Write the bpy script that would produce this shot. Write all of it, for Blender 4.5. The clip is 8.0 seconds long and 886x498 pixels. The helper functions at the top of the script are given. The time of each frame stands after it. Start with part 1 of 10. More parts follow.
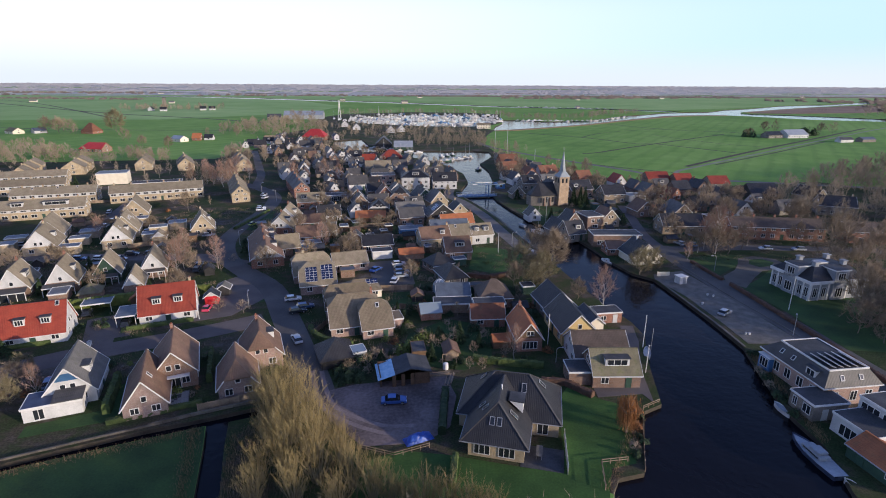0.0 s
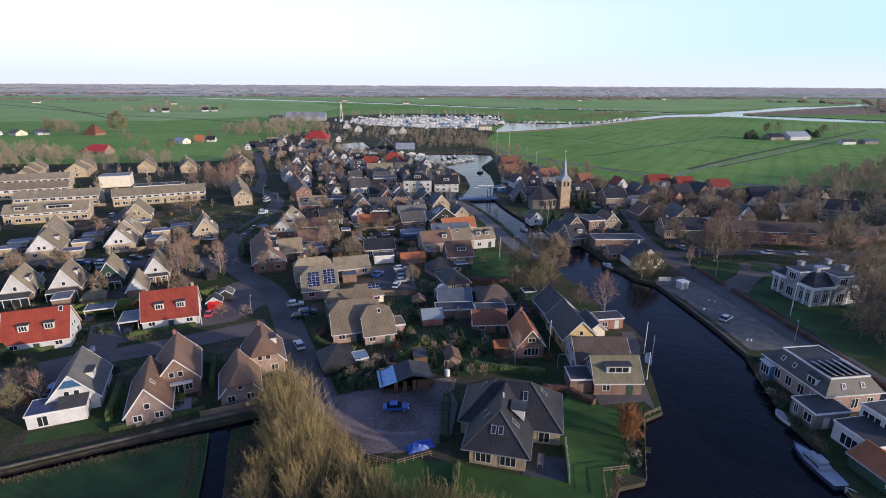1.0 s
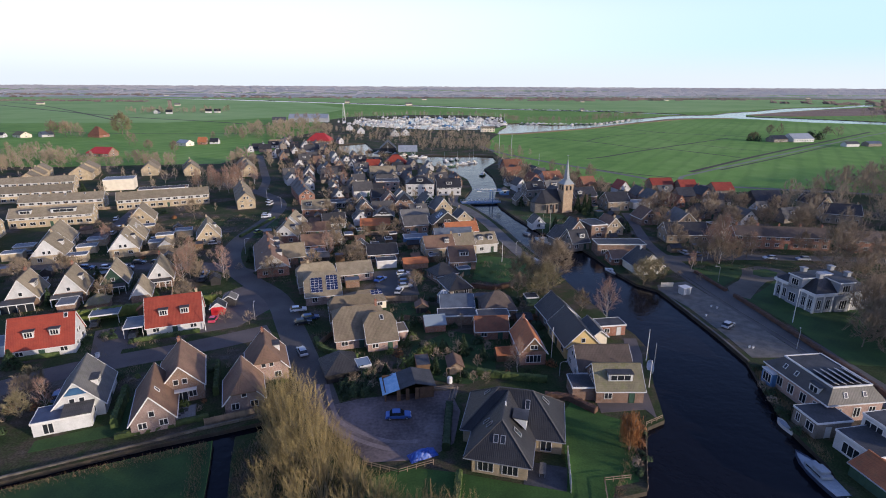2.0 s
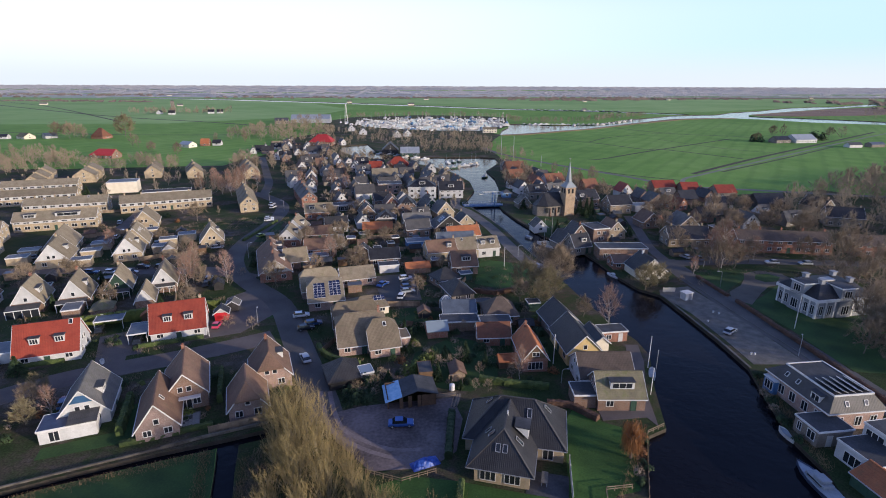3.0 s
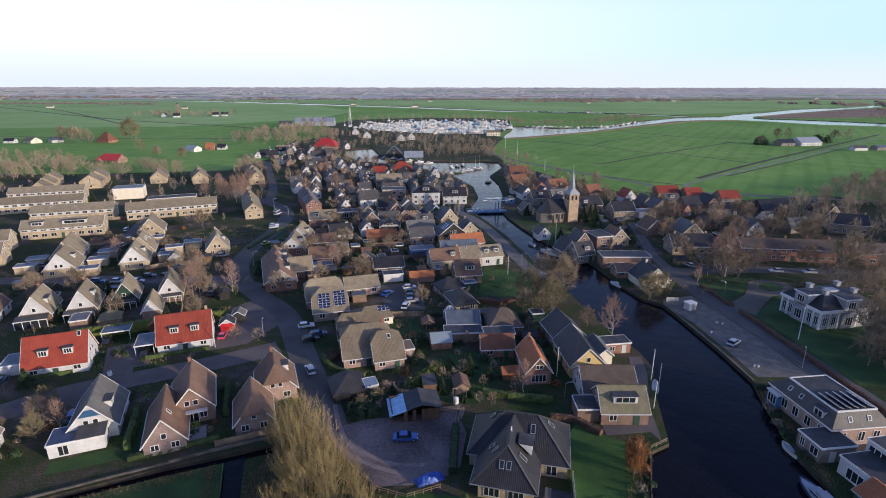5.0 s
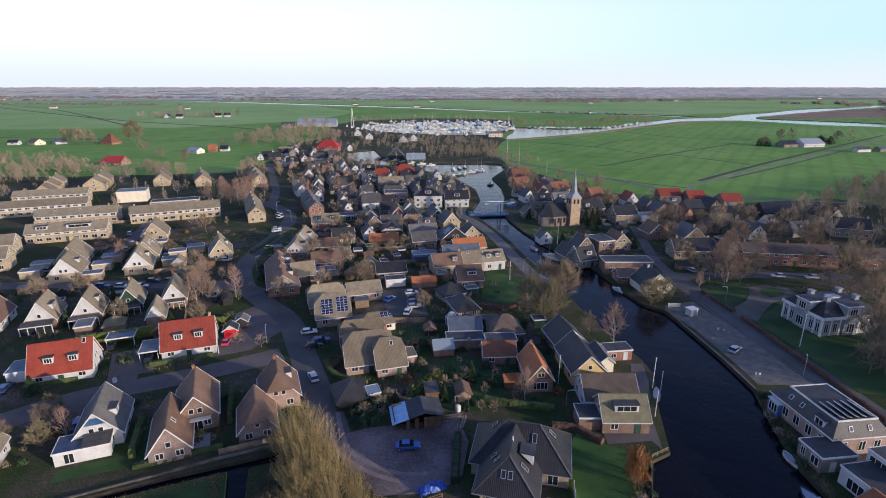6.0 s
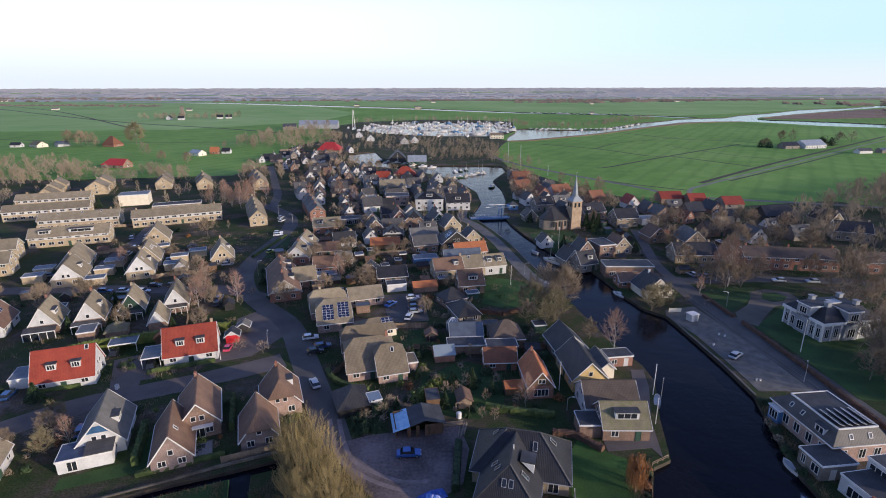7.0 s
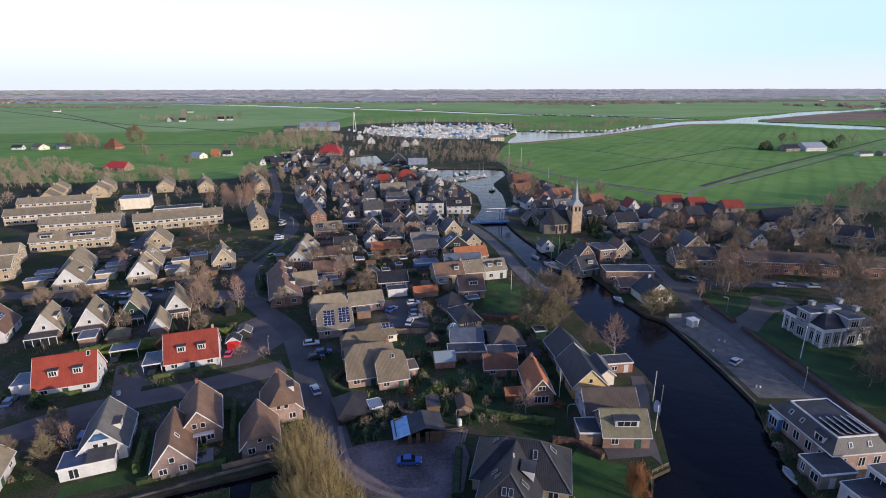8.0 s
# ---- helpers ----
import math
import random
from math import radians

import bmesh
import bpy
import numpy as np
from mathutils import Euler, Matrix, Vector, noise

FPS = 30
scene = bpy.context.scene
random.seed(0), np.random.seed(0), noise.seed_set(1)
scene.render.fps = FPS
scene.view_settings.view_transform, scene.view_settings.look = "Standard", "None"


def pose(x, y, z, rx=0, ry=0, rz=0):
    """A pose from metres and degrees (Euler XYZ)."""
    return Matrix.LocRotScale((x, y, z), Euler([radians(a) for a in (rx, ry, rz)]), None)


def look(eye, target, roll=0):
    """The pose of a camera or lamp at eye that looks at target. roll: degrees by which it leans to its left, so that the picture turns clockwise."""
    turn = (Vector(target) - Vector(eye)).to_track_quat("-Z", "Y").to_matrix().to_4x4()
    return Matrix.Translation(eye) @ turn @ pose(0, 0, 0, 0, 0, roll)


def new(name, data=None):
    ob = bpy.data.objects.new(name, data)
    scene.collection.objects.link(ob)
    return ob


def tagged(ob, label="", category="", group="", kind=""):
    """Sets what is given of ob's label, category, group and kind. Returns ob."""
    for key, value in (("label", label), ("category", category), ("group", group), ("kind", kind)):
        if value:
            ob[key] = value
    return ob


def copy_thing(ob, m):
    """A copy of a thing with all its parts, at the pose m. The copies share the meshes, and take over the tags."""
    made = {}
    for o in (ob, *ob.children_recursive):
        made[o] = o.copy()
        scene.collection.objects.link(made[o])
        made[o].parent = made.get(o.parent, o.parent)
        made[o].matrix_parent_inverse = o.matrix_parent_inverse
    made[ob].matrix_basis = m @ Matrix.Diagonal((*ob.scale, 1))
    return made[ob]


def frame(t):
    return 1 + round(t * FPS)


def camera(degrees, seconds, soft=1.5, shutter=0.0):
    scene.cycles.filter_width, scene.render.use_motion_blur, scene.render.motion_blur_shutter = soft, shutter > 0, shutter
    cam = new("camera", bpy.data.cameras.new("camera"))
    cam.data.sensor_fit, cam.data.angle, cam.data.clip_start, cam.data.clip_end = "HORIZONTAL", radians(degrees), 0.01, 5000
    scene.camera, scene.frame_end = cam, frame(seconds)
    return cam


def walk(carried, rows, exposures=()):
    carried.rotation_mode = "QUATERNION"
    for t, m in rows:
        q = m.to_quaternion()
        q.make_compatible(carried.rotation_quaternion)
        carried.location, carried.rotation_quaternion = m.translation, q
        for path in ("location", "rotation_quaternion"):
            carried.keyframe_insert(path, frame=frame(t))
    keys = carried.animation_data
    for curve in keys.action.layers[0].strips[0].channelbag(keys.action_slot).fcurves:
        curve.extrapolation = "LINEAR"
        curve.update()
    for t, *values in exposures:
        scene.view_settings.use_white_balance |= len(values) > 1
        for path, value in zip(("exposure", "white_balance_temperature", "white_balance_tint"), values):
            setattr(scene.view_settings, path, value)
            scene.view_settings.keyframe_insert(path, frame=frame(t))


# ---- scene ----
cam = camera(80.6, 8.0, soft=1.0)
PATH = [
    (0, (0.123, -0.169, 54.778), (0.156, 1.984, 54.094), 0.30),
    (0.5, (0.086, -0.110, 55.371), (0.114, 2.044, 54.689), 0.30),
    (1, (0.092, -0.101, 56.118), (0.118, 2.053, 55.436), 0.30),
    (1.5, (0.067, -0.115, 56.795), (0.088, 2.041, 56.116), 0.30),
    (3, (-0.032, -0.033, 59.385), (-0.025, 2.122, 58.703), 0.20),
    (3.5, (-0.070, -0.020, 60.012), (-0.068, 2.136, 59.332), 0.20),
    (4, (-0.077, 0.005, 60.665), (-0.079, 2.161, 59.986), 0.20),
    (4.5, (-0.092, 0.055, 61.313), (-0.097, 2.211, 60.635), 0.10),
    (6, (-0.114, 0.044, 64.174), (-0.132, 2.199, 63.494), 0.00),
    (6.5, (-0.046, 0.085, 64.880), (-0.068, 2.241, 64.201), -0.10),
    (7, (0.008, 0.116, 65.650), (-0.016, 2.272, 64.972), -0.10),
    (7.5, (0.029, 0.113, 66.381), (0.003, 2.269, 65.705), -0.10),
    (8, (0.062, 0.144, 67.024), (0.035, 2.301, 66.351), -0.10),
]
walk(cam, [(t, look(eye, target, roll)) for t, eye, target, roll in PATH], [(0.0, 0.18, 6100, 13), (8.0, 0.18, 6100, 13)])

# ---- daylight ----
SUN_EL, SUN_AZ = 11.0, -27.0   # degrees; azimuth from +x towards +y
sun_dir = Vector((math.cos(radians(SUN_AZ)) * math.cos(radians(SUN_EL)),
                  math.sin(radians(SUN_AZ)) * math.cos(radians(SUN_EL)), math.sin(radians(SUN_EL))))
sun_data = bpy.data.lights.new("sun", "SUN")
sun_data.energy, sun_data.angle, sun_data.color = 4.3, radians(0.6), (1.0, 0.82, 0.60)
sun = new("sun", sun_data)
sun.rotation_mode = "QUATERNION"
sun.rotation_quaternion = sun_dir.to_track_quat("Z", "Y")

world = bpy.data.worlds.new("world")
scene.world = world
world.use_nodes = True
wt = world.node_tree
wt.nodes.clear()
w_out = wt.nodes.new("ShaderNodeOutputWorld")
w_bg = wt.nodes.new("ShaderNodeBackground")
w_sky = wt.nodes.new("ShaderNodeTexSky")
w_sky.sky_type, w_sky.sun_disc = "NISHITA", False
w_sky.sun_elevation, w_sky.sun_rotation = radians(SUN_EL), radians(90.0 - SUN_AZ)
w_sky.air_density, w_sky.dust_density, w_sky.ozone_density = 1.0, 1.2, 1.4
w_bg.inputs["Strength"].default_value = 0.085
# bright haze low over the horizon: whiter to the west, lavender at the very bottom
w_co = wt.nodes.new("ShaderNodeTexCoord")
w_sep = wt.nodes.new("ShaderNodeSeparateXYZ")
wt.links.new(w_co.outputs["Generated"], w_sep.inputs[0])


def w_range(sock, a, b, c, d):
    n = wt.nodes.new("ShaderNodeMapRange")
    n.interpolation_type = "SMOOTHSTEP"
    for key, v in (("From Min", a), ("From Max", b), ("To Min", c), ("To Max", d)):
        n.inputs[key].default_value = v
    wt.links.new(sock, n.inputs["Value"])
    return n.outputs["Result"]


def w_blend(fac, a, b):
    n = wt.nodes.new("ShaderNodeMix")
    n.data_type = "RGBA"
    wt.links.new(fac, n.inputs["Factor"])
    for key, v in (("A", a), ("B", b)):
        if isinstance(v, tuple):
            n.inputs[key].default_value = (*v, 1)
        else:
            wt.links.new(v, n.inputs[key])
    return n.outputs["Result"]


w_west = w_range(w_sep.outputs["X"], 0.70, -0.30, 0.0, 1.0)
w_haze = w_blend(w_west, (7.0, 9.6, 10.4), (10.8, 11.4, 11.6))
w_haze = w_blend(w_range(w_sep.outputs["Z"], 0.0, 0.07, 1.0, 0.0), w_haze, (8.9, 9.5, 9.7))
w_deep = wt.nodes.new("ShaderNodeMix")
w_deep.data_type, w_deep.blend_type = "RGBA", "MULTIPLY"
w_deep.inputs["Factor"].default_value = 1.0
wt.links.new(w_sky.outputs["Color"], w_deep.inputs["A"])
w_deep.inputs["B"].default_value = (1.90, 1.93, 2.75, 1)
w_col = w_blend(w_range(w_sep.outputs["Z"], 0.10, 0.30, 1.0, 0.0), w_deep.outputs["Result"], w_haze)
wt.links.new(w_col, w_bg.inputs["Color"])
wt.links.new(w_bg.outputs["Background"], w_out.inputs["Surface"])


# ---- materials ----
def node_mat(name, rough=0.8, metal=0.0, spec=0.4):
    m = bpy.data.materials.new(name)
    m.use_nodes = True
    b = m.node_tree.nodes["Principled BSDF"]
    b.inputs["Roughness"].default_value, b.inputs["Metallic"].default_value = rough, metal
    b.inputs["Specular IOR Level"].default_value = spec
    return m, m.node_tree, b


def noise_node(nt, vec, scale, detail=4.0):
    n = nt.nodes.new("ShaderNodeTexNoise")
    n.inputs["Scale"].default_value, n.inputs["Detail"].default_value = scale, detail
    nt.links.new(vec, n.inputs["Vector"])
    return n.outputs["Fac"]


def ramp(nt, fac, stops):
    r = nt.nodes.new("ShaderNodeValToRGB")
    while len(r.color_ramp.elements) < len(stops):
        r.color_ramp.elements.new(0.5)
    for e, (p, c) in zip(r.color_ramp.elements, stops):
        e.position, e.color = p, (*c, 1)
    nt.links.new(fac, r.inputs["Fac"])
    return r.outputs["Color"]


def blend(nt, a, b, fac, mode="MIX"):
    m = nt.nodes.new("ShaderNodeMix")
    m.data_type, m.blend_type = "RGBA", mode
    for sock, v in (("A", a), ("B", b), ("Factor", fac)):
        if isinstance(v, (int, float)):
            m.inputs[sock].default_value = v
        elif isinstance(v, tuple):
            m.inputs[sock].default_value = (*v, 1)
        else:
            nt.links.new(v, m.inputs[sock])
    return m.outputs["Result"]


def maths(nt, op, a, b=None):
    m = nt.nodes.new("ShaderNodeMath")
    m.operation = op
    for n, v in enumerate((a, b)):
        if v is None:
            continue
        if isinstance(v, (int, float)):
            m.inputs[n].default_value = v
        else:
            nt.links.new(v, m.inputs[n])
    return m.outputs[0]


def surface(name, c1, c2, rough=0.8, coarse=0.4, fine=6.0, bump=0.05, metal=0.0, vary=0.25, spec=0.4, island=False, world_space=False):
    """A weathered surface: two colours mixed by coarse stains and fine grain, with a slight change from thing to thing."""
    m, nt, b = node_mat(name, rough, metal, spec)
    co = nt.nodes.new("ShaderNodeTexCoord").outputs["Object"]
    big = noise_node(nt, co, coarse, 5)
    small = noise_node(nt, co, fine, 3)
    mixf = maths(nt, "ADD", maths(nt, "MULTIPLY", big, 0.65), maths(nt, "MULTIPLY", small, 0.35))
    col = ramp(nt, mixf, [(0.36, c1), (0.64, c2)])
    if vary:
        src = nt.nodes.new("ShaderNodeNewGeometry").outputs["Random Per Island"] if island else nt.nodes.new("ShaderNodeObjectInfo").outputs["Random"]
        v = nt.nodes.new("ShaderNodeMapRange")
        v.inputs["To Min"].default_value, v.inputs["To Max"].default_value = 1 - vary, 1 + vary
        nt.links.new(src, v.inputs["Value"])
        h = nt.nodes.new("ShaderNodeHueSaturation")
        nt.links.new(v.outputs["Result"], h.inputs["Value"])
        nt.links.new(col, h.inputs["Color"])
        col = h.outputs["Color"]
    nt.links.new(col, b.inputs["Base Color"])
    if bump:
        bp = nt.nodes.new("ShaderNodeBump")
        bp.inputs["Strength"].default_value, bp.inputs["Distance"].default_value = 0.5, bump
        nt.links.new(small, bp.inputs["Height"])
        nt.links.new(bp.outputs["Normal"], b.inputs["Normal"])
    return m


def tile_roof(name, c1, c2, rough=0.7, moss=(0.10, 0.10, 0.05), moss_amount=0.3, spec=0.4, relief=0.022):
    """Pantiles: ribs along the slope, courses across it, lichen in patches."""
    m, nt, b = node_mat(name, rough, 0.0, spec)
    co = nt.nodes.new("ShaderNodeTexCoord").outputs["Object"]
    sep = nt.nodes.new("ShaderNodeSeparateXYZ")
    nt.links.new(co, sep.inputs[0])
    geo = nt.nodes.new("ShaderNodeNewGeometry")
    pos, nrm = nt.nodes.new("ShaderNodeSeparateXYZ"), nt.nodes.new("ShaderNodeSeparateXYZ")
    nt.links.new(geo.outputs["Position"], pos.inputs[0])
    nt.links.new(geo.outputs["True Normal"], nrm.inputs[0])
    flat = maths(nt, "SQRT", maths(nt, "ADD", maths(nt, "ADD", maths(nt, "MULTIPLY", nrm.outputs["X"], nrm.outputs["X"]), maths(nt, "MULTIPLY", nrm.outputs["Y"], nrm.outputs["Y"])), 0.0001))
    across = maths(nt, "DIVIDE", maths(nt, "SUBTRACT", maths(nt, "MULTIPLY", pos.outputs["X"], nrm.outputs["Y"]), maths(nt, "MULTIPLY", pos.outputs["Y"], nrm.outputs["X"])), flat)
    rib = maths(nt, "SINE", maths(nt, "MULTIPLY", across, 2 * math.pi / 0.30))
    course = maths(nt, "FRACT", maths(nt, "MULTIPLY", sep.outputs["Z"], 1 / 0.24))
    big = noise_node(nt, co, 0.5, 6)
    small = noise_node(nt, co, 4.5, 3)
    col = ramp(nt, maths(nt, "ADD", maths(nt, "MULTIPLY", big, 0.6), maths(nt, "MULTIPLY", small, 0.4)), [(0.36, c1), (0.64, c2)])
    patch = ramp(nt, noise_node(nt, co, 0.9, 7), [(0.52, (0, 0, 0)), (0.70, (1, 1, 1))])
    col = blend(nt, col, moss, maths(nt, "MULTIPLY", patch, moss_amount))
    gap = maths(nt, "MULTIPLY", ramp(nt, course, [(0.0, (1, 1, 1)), (0.16, (0, 0, 0))]), 0.35)
    col = blend(nt, col, tuple(0.35 * v for v in c1), gap)
    v = nt.nodes.new("ShaderNodeMapRange")
    v.inputs["To Min"].default_value, v.inputs["To Max"].default_value = 0.85, 1.15
    nt.links.new(nt.nodes.new("ShaderNodeObjectInfo").outputs["Random"], v.inputs["Value"])
    h = nt.nodes.new("ShaderNodeHueSaturation")
    nt.links.new(v.outputs["Result"], h.inputs["Value"])
    nt.links.new(col, h.inputs["Color"])
    nt.links.new(h.outputs["Color"], b.inputs["Base Color"])
    bp = nt.nodes.new("ShaderNodeBump")
    bp.inputs["Strength"].default_value, bp.inputs["Distance"].default_value = 0.42, relief
    nt.links.new(maths(nt, "ADD", rib, maths(nt, "MULTIPLY", course, -0.8)), bp.inputs["Height"])
    nt.links.new(bp.outputs["Normal"], b.inputs["Normal"])
    return m


def brickwork(name, c1, c2, mortar, rough=0.85):
    m, nt, b = node_mat(name, rough)
    co = nt.nodes.new("ShaderNodeTexCoord").outputs["Object"]
    sep = nt.nodes.new("ShaderNodeSeparateXYZ")
    nt.links.new(co, sep.inputs[0])
    cmb = nt.nodes.new("ShaderNodeCombineXYZ")
    nt.links.new(maths(nt, "ADD", sep.outputs["X"], sep.outputs["Y"]), cmb.inputs["X"])
    nt.links.new(sep.outputs["Z"], cmb.inputs["Y"])
    br = nt.nodes.new("ShaderNodeTexBrick")
    br.inputs["Scale"].default_value = 1.0
    br.inputs["Brick Width"].default_value, br.inputs["Row Height"].default_value, br.inputs["Mortar Size"].default_value = 0.22, 0.065, 0.008
    br.inputs["Color1"].default_value, br.inputs["Color2"].default_value, br.inputs["Mortar"].default_value = (*c1, 1), (*c2, 1), (*mortar, 1)
    nt.links.new(cmb.outputs[0], br.inputs["Vector"])
    stain = ramp(nt, noise_node(nt, co, 0.6, 6), [(0.3, (0.72, 0.72, 0.72)), (0.7, (1.15, 1.12, 1.1))])
    col = blend(nt, br.outputs["Color"], stain, 1.0, "MULTIPLY")
    nt.links.new(col, b.inputs["Base Color"])
    bp = nt.nodes.new("ShaderNodeBump")
    bp.inputs["Strength"].default_value, bp.inputs["Distance"].default_value = 0.4, 0.01
    nt.links.new(br.outputs["Fac"], bp.inputs["Height"])
    bp.invert = True
    nt.links.new(bp.outputs["Normal"], b.inputs["Normal"])
    return m


WHITE = surface("white_paint", (0.44, 0.44, 0.435), (0.61, 0.61, 0.605), 0.6, 0.5, 5, 0.01, vary=0.08)
CREAM = surface("cream_render", (0.62, 0.56, 0.44), (0.72, 0.66, 0.54), 0.75, 0.5, 6, 0.02, vary=0.08)
OCHRE_WALL = surface("ochre_boards", (0.52, 0.38, 0.16), (0.62, 0.47, 0.22), 0.7, 0.5, 6, 0.02, vary=0.05)
TRIM = surface("white_trim", (0.58, 0.58, 0.57), (0.72, 0.72, 0.71), 0.5, 0.6, 5, 0.0, vary=0.03)
GREY_TRIM = surface("grey_zinc", (0.30, 0.31, 0.33), (0.42, 0.43, 0.45), 0.5, 0.6, 5, 0.0, 0.3, vary=0.1)
BLACK_WOOD = surface("black_timber", (0.018, 0.018, 0.02), (0.045, 0.043, 0.042), 0.7, 0.6, 8, 0.02)
GREEN_WOOD = surface("green_timber", (0.02, 0.05, 0.035), (0.04, 0.085, 0.06), 0.6, 0.6, 8, 0.02)
BLUE_WOOD = surface("blue_timber", (0.05, 0.13, 0.28), (0.08, 0.19, 0.36), 0.55, 0.6, 8, 0.01)
BROWN_WOOD = surface("brown_timber", (0.09, 0.055, 0.03), (0.18, 0.11, 0.065), 0.75, 0.8, 9, 0.03)
FENCE_WOOD = surface("weathered_fence", (0.17, 0.12, 0.08), (0.31, 0.24, 0.17), 0.8, 0.8, 9, 0.03)
BRICK_YELLOW = brickwork("yellow_brick", (0.46, 0.37, 0.23), (0.37, 0.29, 0.18), (0.42, 0.38, 0.31))
BRICK_RED = brickwork("red_brick", (0.30, 0.12, 0.07), (0.22, 0.085, 0.055), (0.32, 0.27, 0.23))
BRICK_BROWN = brickwork("brown_brick", (0.25, 0.15, 0.10), (0.17, 0.10, 0.07), (0.28, 0.25, 0.22))
BRICK_PINK = brickwork("buff_pink_brick", (0.40, 0.265, 0.22), (0.28, 0.18, 0.15), (0.42, 0.37, 0.33))
BRICK_TAN = brickwork("tan_brick", (0.30, 0.235, 0.16), (0.22, 0.17, 0.115), (0.32, 0.28, 0.23))
BRICK_MAUVE = brickwork("mauve_brown_brick", (0.255, 0.18, 0.16), (0.185, 0.128, 0.115), (0.32, 0.28, 0.26))
BRICK_GREY = brickwork("grey_brown_brick", (0.24, 0.21, 0.17), (0.16, 0.14, 0.12), (0.28, 0.26, 0.24))
ROOF_RED = tile_roof("orange_red_tiles", (0.195, 0.032, 0.018), (0.295, 0.052, 0.027), 0.65, (0.20, 0.08, 0.05), 0.15)
ROOF_SCARLET = tile_roof("scarlet_roof_sheets", (0.34, 0.026, 0.028), (0.44, 0.045, 0.042), 0.6, (0.3, 0.05, 0.05), 0.1)
ROOF_ORANGE = tile_roof("orange_clay_tiles", (0.29, 0.10, 0.042), (0.42, 0.15, 0.06), 0.75, (0.15, 0.10, 0.05), 0.5)
ROOF_BROWN = tile_roof("brown_clay_tiles", (0.125, 0.075, 0.052), (0.205, 0.125, 0.085), 0.75, (0.10, 0.09, 0.05), 0.35)
ROOF_KHAKI = tile_roof("weathered_khaki_tiles", (0.185, 0.150, 0.102), (0.28, 0.235, 0.162), 0.85, (0.14, 0.14, 0.07), 0.45)
ROOF_GREY = tile_roof("grey_concrete_tiles", (0.10, 0.098, 0.095), (0.165, 0.16, 0.15), 0.8, (0.11, 0.11, 0.07), 0.35)
ROOF_BLACK = tile_roof("black_glazed_tiles", (0.016, 0.016, 0.018), (0.034, 0.034, 0.038), 0.50, (0.05, 0.05, 0.04), 0.15, 0.4, 0.032)
ROOF_TAUPE = tile_roof("grey_brown_tiles", (0.150, 0.118, 0.080), (0.225, 0.182, 0.124), 0.85, (0.10, 0.095, 0.05), 0.4)
ROOF_RUST = tile_roof("rust_brown_tiles", (0.150, 0.062, 0.035), (0.235, 0.098, 0.055), 0.75, (0.11, 0.085, 0.05), 0.45)
ROOF_UMBER = tile_roof("dark_umber_tiles", (0.070, 0.052, 0.042), (0.120, 0.090, 0.072), 0.75, (0.07, 0.07, 0.05), 0.25)
ROOF_SLATE = tile_roof("dark_slate_tiles", (0.045, 0.044, 0.046), (0.085, 0.082, 0.082), 0.6, (0.07, 0.07, 0.05), 0.25)
ROOF_MOSS = tile_roof("mossy_grey_tiles", (0.12, 0.105, 0.07), (0.20, 0.18, 0.11), 0.85, (0.12, 0.13, 0.04), 0.7)
BITUMEN = surface("roofing_felt", (0.035, 0.037, 0.042), (0.075, 0.078, 0.085), 0.75, 0.5, 4, 0.01)
BITUMEN_PALE = surface("pale_grey_sheet_roof", (0.24, 0.27, 0.30), (0.36, 0.39, 0.43), 0.45, 0.5, 4, 0.01, vary=0.1)
BITUMEN_BLUE = surface("blue_grey_roofing", (0.07, 0.085, 0.11), (0.125, 0.15, 0.185), 0.5, 0.5, 4, 0.01, vary=0.1)
STONE = brickwork("tower_brick", (0.40, 0.29, 0.19), (0.32, 0.22, 0.14), (0.42, 0.36, 0.28))
SLATE = surface("slate_spire", (0.20, 0.23, 0.25), (0.30, 0.33, 0.35), 0.5, 0.4, 5, 0.02, vary=0.05)
ASPHALT = surface("asphalt", (0.066, 0.062, 0.060), (0.114, 0.107, 0.102), 0.85, 0.12, 2.5, 0.01, vary=0)
CLINKER = surface("clinker_paving", (0.092, 0.078, 0.074), (0.144, 0.122, 0.114), 0.85, 0.2, 5, 0.01, vary=0)
PAVING = surface("grey_paving", (0.10, 0.095, 0.09), (0.17, 0.16, 0.15), 0.85, 0.3, 4, 0.01, vary=0)
GRAVEL = surface("dirt_yard", (0.075, 0.060, 0.058), (0.22, 0.175, 0.17), 0.9, 0.10, 1.6, 0.03, vary=0)
CONCRETE = surface("concrete", (0.085, 0.081, 0.073), (0.170, 0.160, 0.143), 0.85, 0.5, 5, 0.02, vary=0.1)
LAWN = surface("lawn", (0.016, 0.042, 0.010), (0.040, 0.090, 0.019), 0.9, 0.16, 3.0, 0.06, vary=0.1)
LAWN_FRESH = surface("fresh_lawn", (0.022, 0.062, 0.010), (0.050, 0.118, 0.021), 0.9, 0.16, 3.0, 0.06, vary=0)
HEDGE = surface("hedge_leaves", (0.030, 0.052, 0.014), (0.085, 0.115, 0.032), 0.85, 0.7, 7.0, 0.10, vary=0.25)
LEAF_DARK = surface("evergreen_leaves", (0.016, 0.034, 0.012), (0.045, 0.075, 0.028), 0.8, 1.2, 7.0, 0.0, island=True, vary=0.4)
LEAF_LIME = surface("yellow_green_leaves", (0.10, 0.13, 0.025), (0.17, 0.20, 0.05), 0.8, 1.2, 7.0, 0.0, island=True, vary=0.3)
